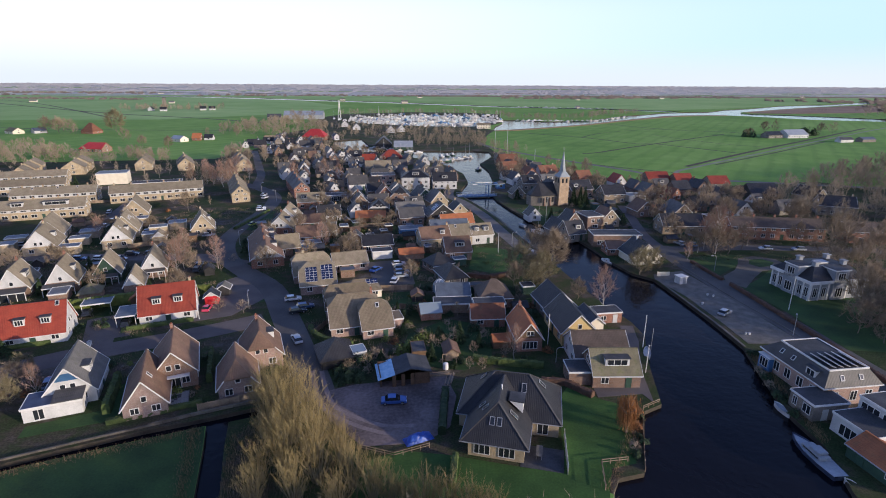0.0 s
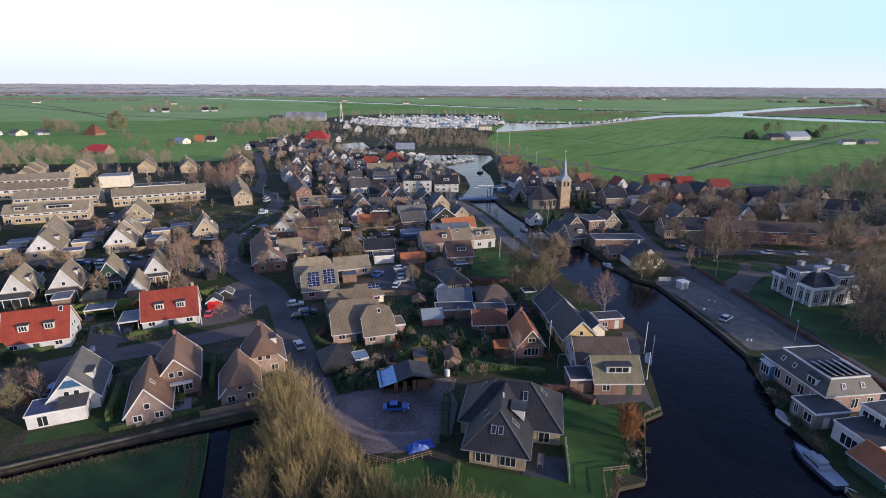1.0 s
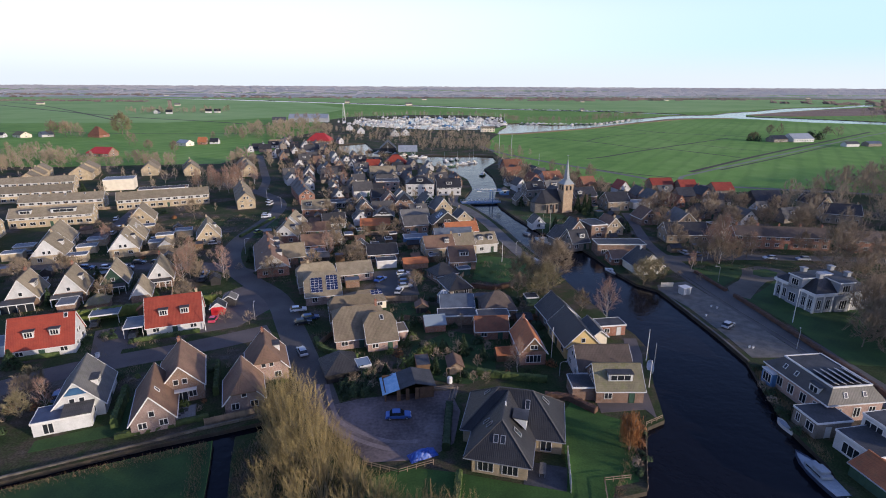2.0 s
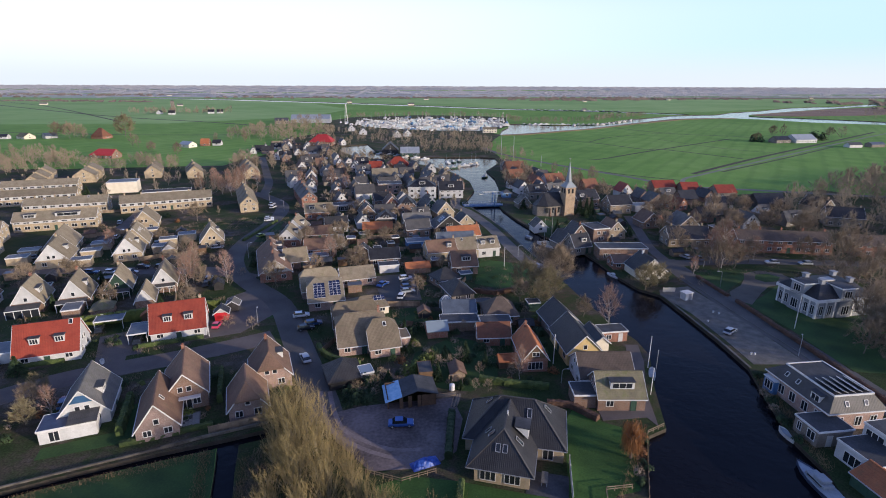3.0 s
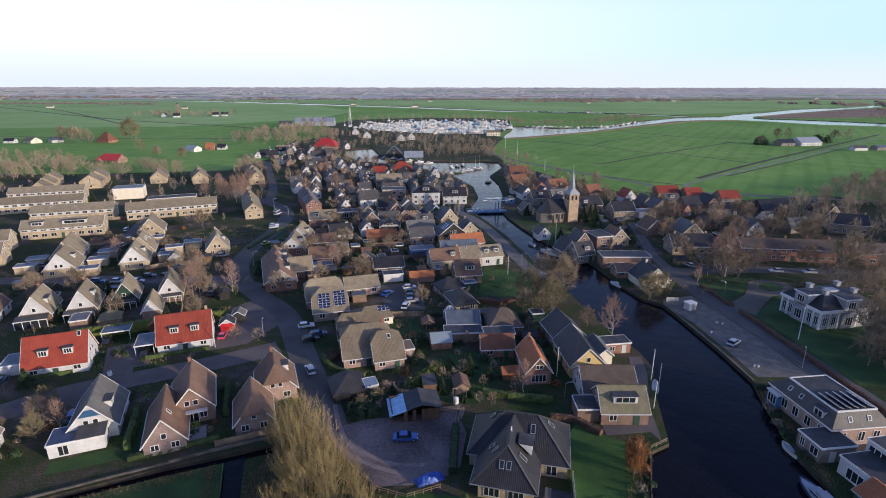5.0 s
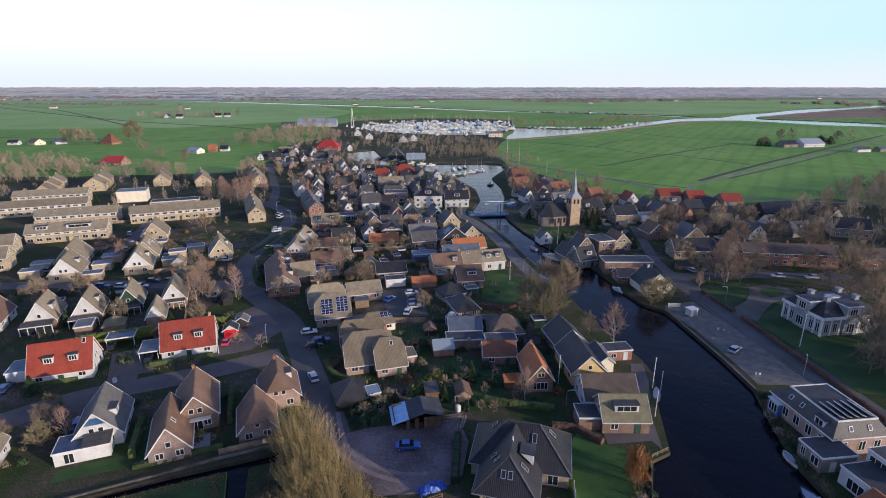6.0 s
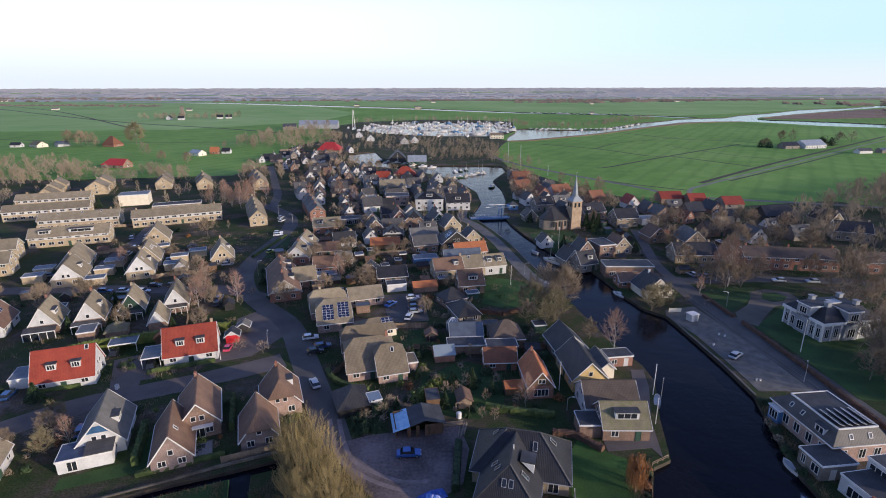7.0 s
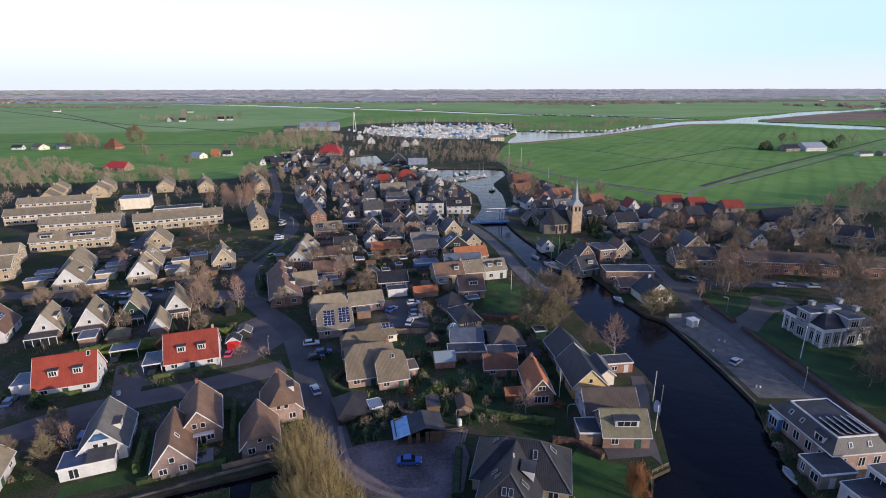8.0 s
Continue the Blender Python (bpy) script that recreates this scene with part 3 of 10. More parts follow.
def house(x, y, rot, l, w, e, r, wall, roof, ends="gg", trim=TRIM, chim=(), dorm=(), sky=(), solar=(), ov=0.35, label="", category="house", name="house",
          wins=True, group="", gable_mat=None, far=False, front="", chim_mat=None, z=0.0, chim_top=0.9, upper=None, band=None):
    """A house on a footprint l by w with its ridge along rot. Parts: wall, roof, bargeboards, gutters, chimneys, dormers, windows, doors."""
    words = label or f"{WALL_WORDS.get(wall.name, 'plastered')} {category} with {'hipped ' if 'h' in ends else ''}{ROOF_WORDS.get(roof.name, 'tiled')} roof" + (" and dormer windows" if dorm else " and chimney" if chim else "")
    h = thing(name, pose(x, y, z, 0, 0, rot), words, category, group)
    simple = far or y > 150
    reserve(x, y, rot, l, w)
    planes, rid, pitch, ze, hw, hl = roof_shape(l, w, e, r, ends, ov)
    # walls with their gable profiles, under the roof planes
    bm = bmesh.new()
    inner = 0.2 * 1.0
    prof = {}
    for s, k in ((-1, ends[0]), (1, ends[1])):
        pts = [(s * l / 2, -w / 2, -0.3), (s * l / 2, w / 2, -0.3), (s * l / 2, w / 2, e - inner)]
        if k == "g":
            pts.append((s * l / 2, 0, r - inner))
        elif k in CLIP:
            yy = CLIP[k] * w / 2
            zz = r - inner - yy * pitch
            pts += [(s * l / 2, yy, zz), (s * l / 2, -yy, zz)]
        pts.append((s * l / 2, -w / 2, e - inner))
        prof[s] = pts
        bm.faces.new([bm.verts.new(p) for p in pts])
    for s in (-1, 1):
        bm.faces.new([bm.verts.new(p) for p in ((-l / 2, s * w / 2, -0.3), (l / 2, s * w / 2, -0.3), (l / 2, s * w / 2, e - inner), (-l / 2, s * w / 2, e - inner))])
    bmesh.ops.remove_doubles(bm, verts=bm.verts, dist=0.001)
    part("wall", bm, wall, h)
    roof_part(h, planes, roof)
    if gable_mat is not None:
        for s, k in ((-1, ends[0]), (1, ends[1])):
            if k == "h":
                continue
            bm = bmesh.new()
            zb = e + 0.05
            yb = (r - inner - 0.06 - zb) / pitch
            loop = [(0, -yb, zb), (0, yb, zb)] + ([(0, 0, r - inner - 0.06)] if k == "g" else [(0, CLIP[k] * w / 2, r - inner - 0.06 - CLIP[k] * w / 2 * pitch), (0, -CLIP[k] * w / 2, r - inner - 0.06 - CLIP[k] * w / 2 * pitch)])
            a = [bm.verts.new((s * (l / 2 + 0.06), q[1], q[2])) for q in loop]
            b = [bm.verts.new((s * (l / 2 - 0.02), q[1], q[2])) for q in loop]
            bm.faces.new(a)
            bm.faces.new(list(reversed(b)))
            for i in range(len(loop)):
                bm.faces.new((a[i], b[i], b[(i + 1) % len(loop)], a[(i + 1) % len(loop)]))
            part("gable_cladding", bm, gable_mat, h)
    if trim is not None:
        for s, k in ((-1, ends[0]), (1, ends[1])):
            if k == "h" or far:
                continue
            for sy in (-1, 1):
                bm = bmesh.new()
                yk = 0.0 if k == "g" else CLIP[k] * hw
                beam(bm, (s * (hl + 0.02), sy * (hw + 0.02), ze - 0.09), (s * (hl + 0.02), sy * yk, r - yk * pitch - 0.09), 0.06, 0.20)
                part("bargeboard", bm, trim, h)
        for sy in (() if far else (-1, 1)):
            bm = bmesh.new()
            box(bm, -hl, hl, sy * (hw + 0.06) - 0.07, sy * (hw + 0.06) + 0.07, ze - 0.20, ze - 0.04)
            part("gutter", bm, trim if not far else GREY_TRIM, h)
    # ridge capping
    bm = bmesh.new()
    if not far:
        beam(bm, (rid[0], 0, r + 0.02), (rid[1], 0, r + 0.02), 0.28, 0.12)
    if not far:
        part("ridge_cap", bm, roof, h)
    for u in chim:
        chimney(h, u, 0.25, r - 0.9, r + chim_top, chim_mat or (BRICK_RED if wall in (BRICK_RED, BRICK_BROWN, BRICK_PINK) else BRICK_YELLOW), pot=not far)
    for d in dorm:
        dormer(h, d[0], d[1], d[2], l, w, e, r, simple=simple)
    for s in sky:
        skylight(h, s[0], s[1], s[2], l, w, e, r)
    for s in solar:
        solar_array(h, s[0], s[1], s[2], s[3], s[4], l, w, e, r)
    if band is not None:
        for sy in (-1, 1):
            bm = bmesh.new()
            box(bm, -l / 2 + 0.3, l / 2 - 0.3, *sorted((sy * (w / 2 + 0.03), sy * (w / 2 - 0.05))), 3.3, e - 0.35)
            part("facade_band", bm, band, h, "white boarded facade band")
    if wins:
        floors = [0.9] if e < 4.2 else [0.9, 3.5]
        # long sides
        distant = far and y > 300
        n = (1 if distant else 2) if far and l < 15 else max(1, int(l / 3.2))
        for sy in (-1, 1):
            if simple and sy > 0:
                continue
            for zf in floors:
                for i in range(n):
                    u = -l / 2 + l * (i + 0.5) / n
                    if i == n // 2 and zf < 1 and n > 1:
                        door(h, u, sy * w / 2, -90 if sy < 0 else 90)
                        continue
                    window(h, u, sy * (w / 2 + (0.03 if band and zf > 3 else 0)), zf, -90 if sy < 0 else 90, 1.5 if not band else 2.1, min(1.35, e - zf - 0.45), 1, simple=simple)
        # ends
        for s, k in ((-1, ends[0]), (1, ends[1])):
            if far and s != (-1 if rot > 60 else 1):
                continue
            for zf in floors:
                for v in ((-w * 0.24, w * 0.24) if w > 5.5 and not distant else (0,)):
                    window(h, s * l / 2, v, zf, 180 if s < 0 else 0, 1.4, min(1.35, e - zf - 0.35), 1, simple=simple)
            if k != "h" and r - e > 2.6:
                top = upper or ((-0.75, 0.75) if w > 7.5 and not distant else (0,))
                for v in top:
                    window(h, s * (l / 2 + (0.05 if gable_mat else 0)), v, e + 0.45, 180 if s < 0 else 0, 0.95, 1.15, 0, simple=simple)
    return h


DOOR_MESH = {}


def door(parent, x, y, turn, material=None):
    material = material or GREEN_WOOD
    if material.name not in DOOR_MESH:
        bm = bmesh.new()
        box(bm, -0.46, 0.46, -0.05, 0.02, 0.05, 2.08)
        box(bm, -0.56, -0.46, -0.08, 0.02, 0.0, 2.18)
        box(bm, 0.46, 0.56, -0.08, 0.02, 0.0, 2.18)
        box(bm, -0.46, 0.46, -0.08, 0.02, 2.08, 2.18)
        me = bpy.data.meshes.new("door")
        bmesh.ops.recalc_face_normals(bm, faces=bm.faces)
        bm.to_mesh(me)
        bm.free()
        me.materials.append(material)
        DOOR_MESH[material.name] = me
    d = new("door", DOOR_MESH[material.name])
    d.parent = parent
    d.matrix_basis = pose(x, y, 0, 0, 0, turn + 90)
    return d


def flat_building(x, y, rot, l, w, h, wall, roof=None, trim=TRIM, label="", category="garage", name="garage", wins=(), doors=(), z=0.0, edge=0.25):
    """A flat-roofed box with a proud roof edge. wins: (side, u, sill, width, height); side s n w e in local axes."""
    roof = roof or BITUMEN
    words = label or f"{WALL_WORDS.get(wall.name, 'plastered')} flat-roofed {category} with {ROOF_WORDS.get(roof.name, 'felt')} roof"
    g = thing(name, pose(x, y, z, 0, 0, rot), words, category)
    reserve(x, y, rot, l, w)
    bm = bmesh.new()
    box(bm, -l / 2, l / 2, -w / 2, w / 2, -0.3, h)
    part("wall", bm, wall, g)
    bm = bmesh.new()
    o = 0.15
    box(bm, -l / 2 - o + 0.1, l / 2 + o - 0.1, -w / 2 - o + 0.1, w / 2 + o - 0.1, h, h + edge - 0.06)
    part("roof", bm, roof, g)
    bm = bmesh.new()
    for a in (-1, 1):
        box(bm, -l / 2 - o, l / 2 + o, a * (w / 2 + o - 0.05) - 0.05, a * (w / 2 + o - 0.05) + 0.05, h - 0.12, h + edge)
        box(bm, a * (l / 2 + o - 0.05) - 0.05, a * (l / 2 + o - 0.05) + 0.05, -w / 2 - o + 0.1, w / 2 + o - 0.1, h - 0.12, h + edge)
    part("fascia", bm, trim, g)
    turn = {"s": -90, "n": 90, "w": 180, "e": 0}
    for side, u, zs, ww, hh in wins:
        px, py = {"s": (u, -w / 2), "n": (u, w / 2), "w": (-l / 2, u), "e": (l / 2, u)}[side]
        window(g, px, py, zs, turn[side], ww, hh, 1 if ww < 2 else 2)
    for side, u in doors:
        px, py = {"s": (u, -w / 2), "n": (u, w / 2), "w": (-l / 2, u), "e": (l / 2, u)}[side]
        door(g, px, py, turn[side], WHITE)
    return g


# ---- ground, water, roads ----
def strip(points, widths):
    """Left and right outlines of a band along a polyline."""
    left, right = [], []
    for i, p in enumerate(points):
        a = Vector(points[max(i - 1, 0)])
        b = Vector(points[min(i + 1, len(points) - 1)])
        d = (b - a).normalized()
        n = Vector((-d.y, d.x))
        w = widths if isinstance(widths, (int, float)) else widths[i]
        left.append(tuple(Vector(p) + n * w / 2))
        right.append(tuple(Vector(p) - n * w / 2))
    return left, right


def smooth(points, n=4):
    """A Catmull-Rom curve through the points."""
    out = []
    P = [Vector(p) for p in points]
    for i in range(len(P) - 1):
        p0, p1, p2, p3 = P[max(i - 1, 0)], P[i], P[i + 1], P[min(i + 2, len(P) - 1)]
        for k in range(n):
            t = k / n
            out.append(tuple(0.5 * ((2 * p1) + (p2 - p0) * t + (2 * p0 - 5 * p1 + 4 * p2 - p3) * t * t + (3 * p1 - p0 - 3 * p2 + p3) * t ** 3)))
    out.append(tuple(P[-1]))
    return out


ROAD_LINES = []


def road(name, points, width, material, z=0.03, label="", thick=0.25, curve=True, lines=True):
    if not isinstance(width, (int, float)):
        curve = False
    pts = smooth(points) if curve else points
    left, right = strip(pts, width)
    bm = bmesh.new()
    n = len(pts)
    rows = [[bm.verts.new((*p, zz)) for p in side] for side, zz in ((left, z), (right, z), (right, z - thick), (left, z - thick))]
    for a, b in ((0, 1), (1, 2), (3, 0)):
        for i in range(n - 1):
            bm.faces.new((rows[a][i], rows[b][i], rows[b][i + 1], rows[a][i + 1]))
    me = bpy.data.meshes.new(name)
    bmesh.ops.recalc_face_normals(bm, faces=bm.faces)
    bm.to_mesh(me)
    bm.free()
    ob = to_object(name, me, material)
    tagged(ob, label, name.split("_")[0], kind="structure")
    if lines:
        for p, q in zip(pts, pts[1:]):
            ROAD_LINES.append((Vector(p), Vector(q), width / 2))
    return ob


def on_road(x, y, r=0.5):
    p = Vector((x, y))
    for a, b, w in ROAD_LINES:
        d = b - a
        t = max(0, min(1, (p - a).dot(d) / max(d.length_squared, 1e-6)))
        if (p - a - d * t).length < w + r:
            return True
    return False


def patch(name, outline, material, z=0.02, label="", thick=0.25, kind="structure"):
    bm = bmesh.new()
    slab(bm, [(px, py, z) for px, py in outline], thick)
    bm.normal_update()
    bmesh.ops.triangulate(bm, faces=[f for f in bm.faces if len(f.verts) > 4])
    me = bpy.data.meshes.new(name)
    bmesh.ops.recalc_face_normals(bm, faces=bm.faces)
    bm.to_mesh(me)
    bm.free()
    return tagged(to_object(name, me, material), label, name.split("_")[0], kind=kind)


def inside(x, y, poly):
    c = False
    j = len(poly) - 1
    for i in range(len(poly)):
        xi, yi = poly[i]
        xj, yj = poly[j]
        if (yi > y) != (yj > y) and x < (xj - xi) * (y - yi) / (yj - yi) + xi:
            c = not c
        j = i
    return c


from mathutils.geometry import delaunay_2d_cdt

WEST_BANK = [(0, -60), (20, 25), (25.2, 59), (26.9, 61.9), (31.1, 63), (36.9, 78.2), (40.8, 80.3), (43.5, 92.3), (47.9, 106.9), (47.5, 114), (44, 125), (41.5, 137), (39.5, 148),
             (37.5, 160), (35, 172), (31.1, 189.7), (26.5, 215.4), (21, 236.3), (14.2, 258.6), (13.6, 275.8), (19, 300.7), (17.9, 330), (7.8, 365), (-6, 392), (-30, 420), (-50, 434), (-72, 446), (-92, 482), (-100, 525)]
EAST_BANK = [(-76, 545), (-64, 500), (-58, 474), (-48, 453), (-16, 447), (12, 446), (32, 447), (45, 442), (46, 416), (32, 373.6), (35.1, 341.4), (34.5, 310), (28.9, 268.6), (30.5, 250.9), (34.7, 230.8), (41.7, 206.2), (50.3, 193.7),
             (55.1, 172.3), (57.2, 157.5), (59.9, 148), (64.5, 143), (66, 129.8), (67.3, 114.2), (67.7, 101.5), (65.3, 92.2), (63.2, 83.2), (61.9, 76.4), (62.1, 68.4), (59.1, 58.7), (56, 25), (50, -60)]
CANAL = WEST_BANK + EAST_BANK
DITCH = [(-90, 54), (-65, 65.6), (-58.8, 68.6), (-48.2, 73.3), (-37.7, 77.2), (-31, 80), (-30, 77.5), (-34.8, 75.6), (-33, 68.8), (-29.9, 59.2), (-26, 45), (-30, 45),
         (-33.4, 59.2), (-36.3, 68.9), (-38.2, 74.6), (-50.8, 69.6), (-60.8, 65.3), (-90, 51)]
RIVER = [(70, 650), (94, 661), (127, 685), (206, 749), (300, 850), (416, 964), (484, 991), (539, 997), (572, 965), (596, 922), (618, 883), (662, 862), (700, 838), (950, 660), (1010, 700), (752, 912), (724, 950), (689, 986), (656, 1017), (617, 1041),
         (610, 1067), (632, 1107), (675, 1140), (805, 1252), (942, 1356), (1030, 1424), (1400, 1690), (1400, 1770), (1107, 1533), (1060, 1529), (930, 1449), (760, 1288), (649, 1205), (606, 1157), (565, 1113), (513, 1100), (453, 1068), (398, 1011),
         (337, 960), (250, 846), (200, 815), (166, 809), (128, 841), (104, 835), (96, 770), (80, 710)]
_fl, _fr = strip([(-1900, 2330), (-1346, 2206), (-951, 2094), (-765, 2007), (-417, 1771), (-142, 1584), (21, 1445), (159, 1328), (284, 1268), (399, 1212), (446, 1169), (505, 1110)], [70, 80, 80, 80, 75, 65, 60, 55, 50, 45, 45, 45])
FAR_CANAL = _fl + list(reversed(_fr))
VILLAGE = [(-90, 53.2), (-65, 65.2), (-48.2, 73), (-31, 79.6), (-34.6, 76.2), (-36.0, 75.2), (-34.6, 68.8), (-31.6, 59.2), (-28, 45), (-27, 42), (23, 40), (23, 60), (60, 40), (240, 40), (330, 200), (225, 305), (150, 287), (115, 302), (85, 350), (50, 440), (45, 520), (60, 600), (72, 648), (60, 692), (100, 790), (112, 940), (120, 1000), (60, 1050), (-50, 1060), (-165, 990), (-190, 880), (-170, 760), (-150, 690),
           (-175, 575), (-150, 480), (-165, 395), (-280, 375), (-430, 380), (-430, 120)]
# outline of the far ground whose colour carries the haze
HAZED_LAND = [(-7000, 700), (-900, 760), (-420, 820), (-250, 1000), (-220, 1300), (-417, 1700), (21, 1425), (284, 1250), (446, 1150), (700, 1290), (1400, 1800), (7000, 1900), (6990, 6990), (-6990, 6990)]
MARINA = [(-112, 772), (-60, 735), (-15, 712), (52, 710), (90, 795), (100, 925), (60, 975), (-36, 985), (-122, 922), (-140, 850)]
WATERS = [CANAL, DITCH, RIVER, FAR_CANAL, MARINA]


def in_water(x, y):
    return any(inside(x, y, w) for w in WATERS)


def build_ground():
    verts, edges = [], []
    for ring in (WATERS + [VILLAGE, HAZED_LAND, [(-7000, -2500), (7000, -2500), (7000, 7000), (-7000, 7000)]]):
        k = len(verts)
        verts += [Vector(p) for p in ring]
        edges += [(k + i, k + (i + 1) % len(ring)) for i in range(len(ring))]
    vo, eo, fo, *_ = delaunay_2d_cdt(verts, edges, [], 0, 0.001)
    bm = bmesh.new()
    bv = [bm.verts.new((p.x, p.y, 0.0)) for p in vo]
    for f in fo:
        c = sum((vo[i] for i in f), Vector((0, 0))) / len(f)
        if in_water(c.x, c.y):
            continue
        face = bm.faces.new([bv[i] for i in f])
        face.material_index = 1 if inside(c.x, c.y, VILLAGE) else (3 if inside(c.x, c.y, HAZED_LAND) else 0)
        if face.normal.z < 0:
            face.normal_flip()
    rim = [e for e in bm.edges if len(e.link_faces) == 1 and max(abs(v.co.x) for v in e.verts) < 6900]
    ret = bmesh.ops.extrude_edge_only(bm, edges=rim)
    for g in ret["geom"]:
        if isinstance(g, bmesh.types.BMVert):
            g.co.z = -1.8
        elif isinstance(g, bmesh.types.BMFace):
            g.material_index = 2
    bmesh.ops.delete(bm, geom=[v for v in bm.verts if not v.link_faces], context="VERTS")
    me = bpy.data.meshes.new("ground")
    bm.to_mesh(me)
    bm.free()
    for m in (FIELD, GARDEN, BANK_EARTH, HAZED_FIELD):
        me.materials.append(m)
    tagged(to_object("ground", me, None), "flat green pasture and village ground cut by canals", "ground", kind="structure")
    bm = bmesh.new()
    bm.faces.new([bm.verts.new(p) for p in ((-7000, -2500, -0.8), (7000, -2500, -0.8), (7000, 7000, -0.8), (-7000, 7000, -0.8))])
    me = bpy.data.meshes.new("water")
    bm.to_mesh(me)
    bm.free()
    tagged(to_object("water", me, WATER), "still dark canal water reflecting pale sky", "water", kind="structure")


build_ground()

# roads and paths
TRACK = surface("pale_farm_track", (0.15, 0.16, 0.12), (0.24, 0.24, 0.19), 0.9, 0.1, 2.0, 0.01, vary=0)
road("road_street", [(-140, 62), (-100, 80), (-81.3, 94.9), (-69.1, 101.2), (-59.3, 105.8), (-49.9, 110.9), (-41.3, 116)], 7.0, CLINKER, 0.03, "dark clinker-paved village street")
road("road_main", [(-21, 82), (-24, 90), (-29, 100.5), (-36.7, 117.6), (-45.7, 136.2), (-58, 150), (-68, 163), (-75, 181), (-77, 200), (-76, 222), (-77.5, 247), (-84, 266), (-98, 284), (-115, 299), (-140, 322)], 6.6, ASPHALT, 0.035, "grey asphalt main road through the village")
road("road_north", [(-99, 286), (-107, 321), (-118, 352), (-150, 440)], 5.0, ASPHALT, 0.031, "narrow asphalt road leading north out of the village")
road("road_side", [(-60, 156), (-75, 163), (-90, 163), (-122, 163), (-160, 160)], 6.5, CLINKER, 0.03, "clinker-paved side street between gable houses")
road("road_lane", [(-124, 164), (-133, 194), (-138, 222), (-146, 250)], 6.0, CLINKER, 0.028, "clinker lane between terraces")
road("road_quay", [(88, 40), (88, 75), (86.5, 95), (85, 112), (82.5, 130), (80, 158), (79.2, 176)], 7.5, ASPHALT, 0.03, "dark asphalt road along the canal quay")
road("road_church", [(79.2, 174), (79.5, 190), (84, 215), (88, 240)], 4.0, CLINKER, 0.028, "narrow clinker lane towards the church")
road("road_terrace", [(82, 172), (105, 174), (140, 172), (190, 165)], 6.0, ASPHALT, 0.026, "asphalt street before the brick terrace")
road("path_canal", [(33, 166), (29.5, 176), (25.6, 195), (20.5, 222), (13, 248), (7, 262), (9, 285)], 5.0, PAVING, 0.05, "paved canalside path beside the water")
road("road_field", [(150, 322), (160, 342), (180, 360), (272, 437), (397, 542), (563, 678), (900, 940)], 3.0, TRACK, 0.03, "pale narrow farm road across the pasture", lines=False)
road("road_dyke", [(40, 520), (52, 470), (84, 411), (125.5, 350), (146, 318), (200, 300), (300, 270)], 5.0, PAVING, 0.03, "pale road along the village edge", lines=False)
patch("pavement_quay", [(64.8, 143), (68, 129.8), (69.3, 114), (69.6, 103), (82, 103), (79, 130), (76, 150), (66, 147)], CONCRETE, 0.045, "wide worn concrete quay beside the canal")
patch("ground_yard", [(-22, 84), (-15, 87), (-9.4, 88), (2.2, 90), (4.0, 83), (2.6, 74), (-1.6, 70), (-11.4, 69.2), (-18.3, 76.6)], GRAVEL, 0.04, "bare earth yard with pale dry tracks")
WHEEL_TRACK = surface("dry_wheel_track", (0.14, 0.115, 0.112), (0.27, 0.22, 0.215), 0.9, 0.35, 3.0, 0.02, vary=0)
for off in (0.0, 1.9):
    road("ground_wheel_track", [(-24.4 + off, 92), (-22.2 + off, 85.3), (-19.4 + off, 79.2 + off * 0.3), (-14 + off * 0.5, 75 + off * 0.8), (-8, 72.4 + off), (-3.5, 72.6 + off)], 0.9, WHEEL_TRACK, 0.048, "pale dry wheel track across the yard", lines=False)
patch("pavement_parking", [(-22, 158), (-9, 161), (-5.6, 139), (-17, 138)], ASPHALT, 0.04, "small asphalt car park behind the houses")
patch("pavement_square", [(-64, 112), (-50, 118), (-42, 136), (-55, 150), (-62, 140), (-58, 124)], CLINKER, 0.034, "clinker-paved turning square")
patch("pavement_terrace", [(30, 82.5), (38.5, 83.5), (39.6, 80.6), (41.5, 92), (45.5, 104), (47, 112), (44, 112), (40, 96), (38.5, 87), (30, 86)], CLINKER, 0.05, "red clinker terrace and walkway beside the canal")
DRIVE = surface("brown_drive_gravel", (0.080, 0.070, 0.058), (0.150, 0.132, 0.110), 0.9, 0.15, 3.0, 0.02, vary=0)
patch("pavement_drive", [(84.5, 140), (86.5, 145.5), (93, 151), (97, 156.5), (100, 162), (106.5, 164.5), (112, 161.5), (112.5, 156), (107, 151.5), (101, 150), (95, 144), (88, 136)], DRIVE, 0.04, "brown gravel drive and turning circle before the mansion")
patch("ground_lawn_oval", [(100.5, 156.5), (103, 160.5), (107.5, 161.5), (109.5, 158), (106.5, 154.4), (102.2, 153.6)], LAWN, 0.06, "small oval lawn inside the turning circle")
# paved drives and forecourts between the street and the red-roofed houses
patch("pavement_drive", [(-83.5, 115.5), (-77.0, 119.5), (-70.6, 103.4), (-76.0, 101.2)], CLINKER, 0.036, "grey clinker drive beside the red-roofed house")
patch("pavement_forecourt", [(-75.6, 112.4), (-71.2, 113.6), (-69.2, 107.4), (-73.4, 105.6)], CLINKER, 0.038, "grey clinker forecourt before the carport")
patch("pavement_drive", [(-100, 97.5), (-96.2, 101.5), (-94.6, 96.0), (-97.6, 93.5)], CLINKER, 0.037, "grey clinker drive off the village street")
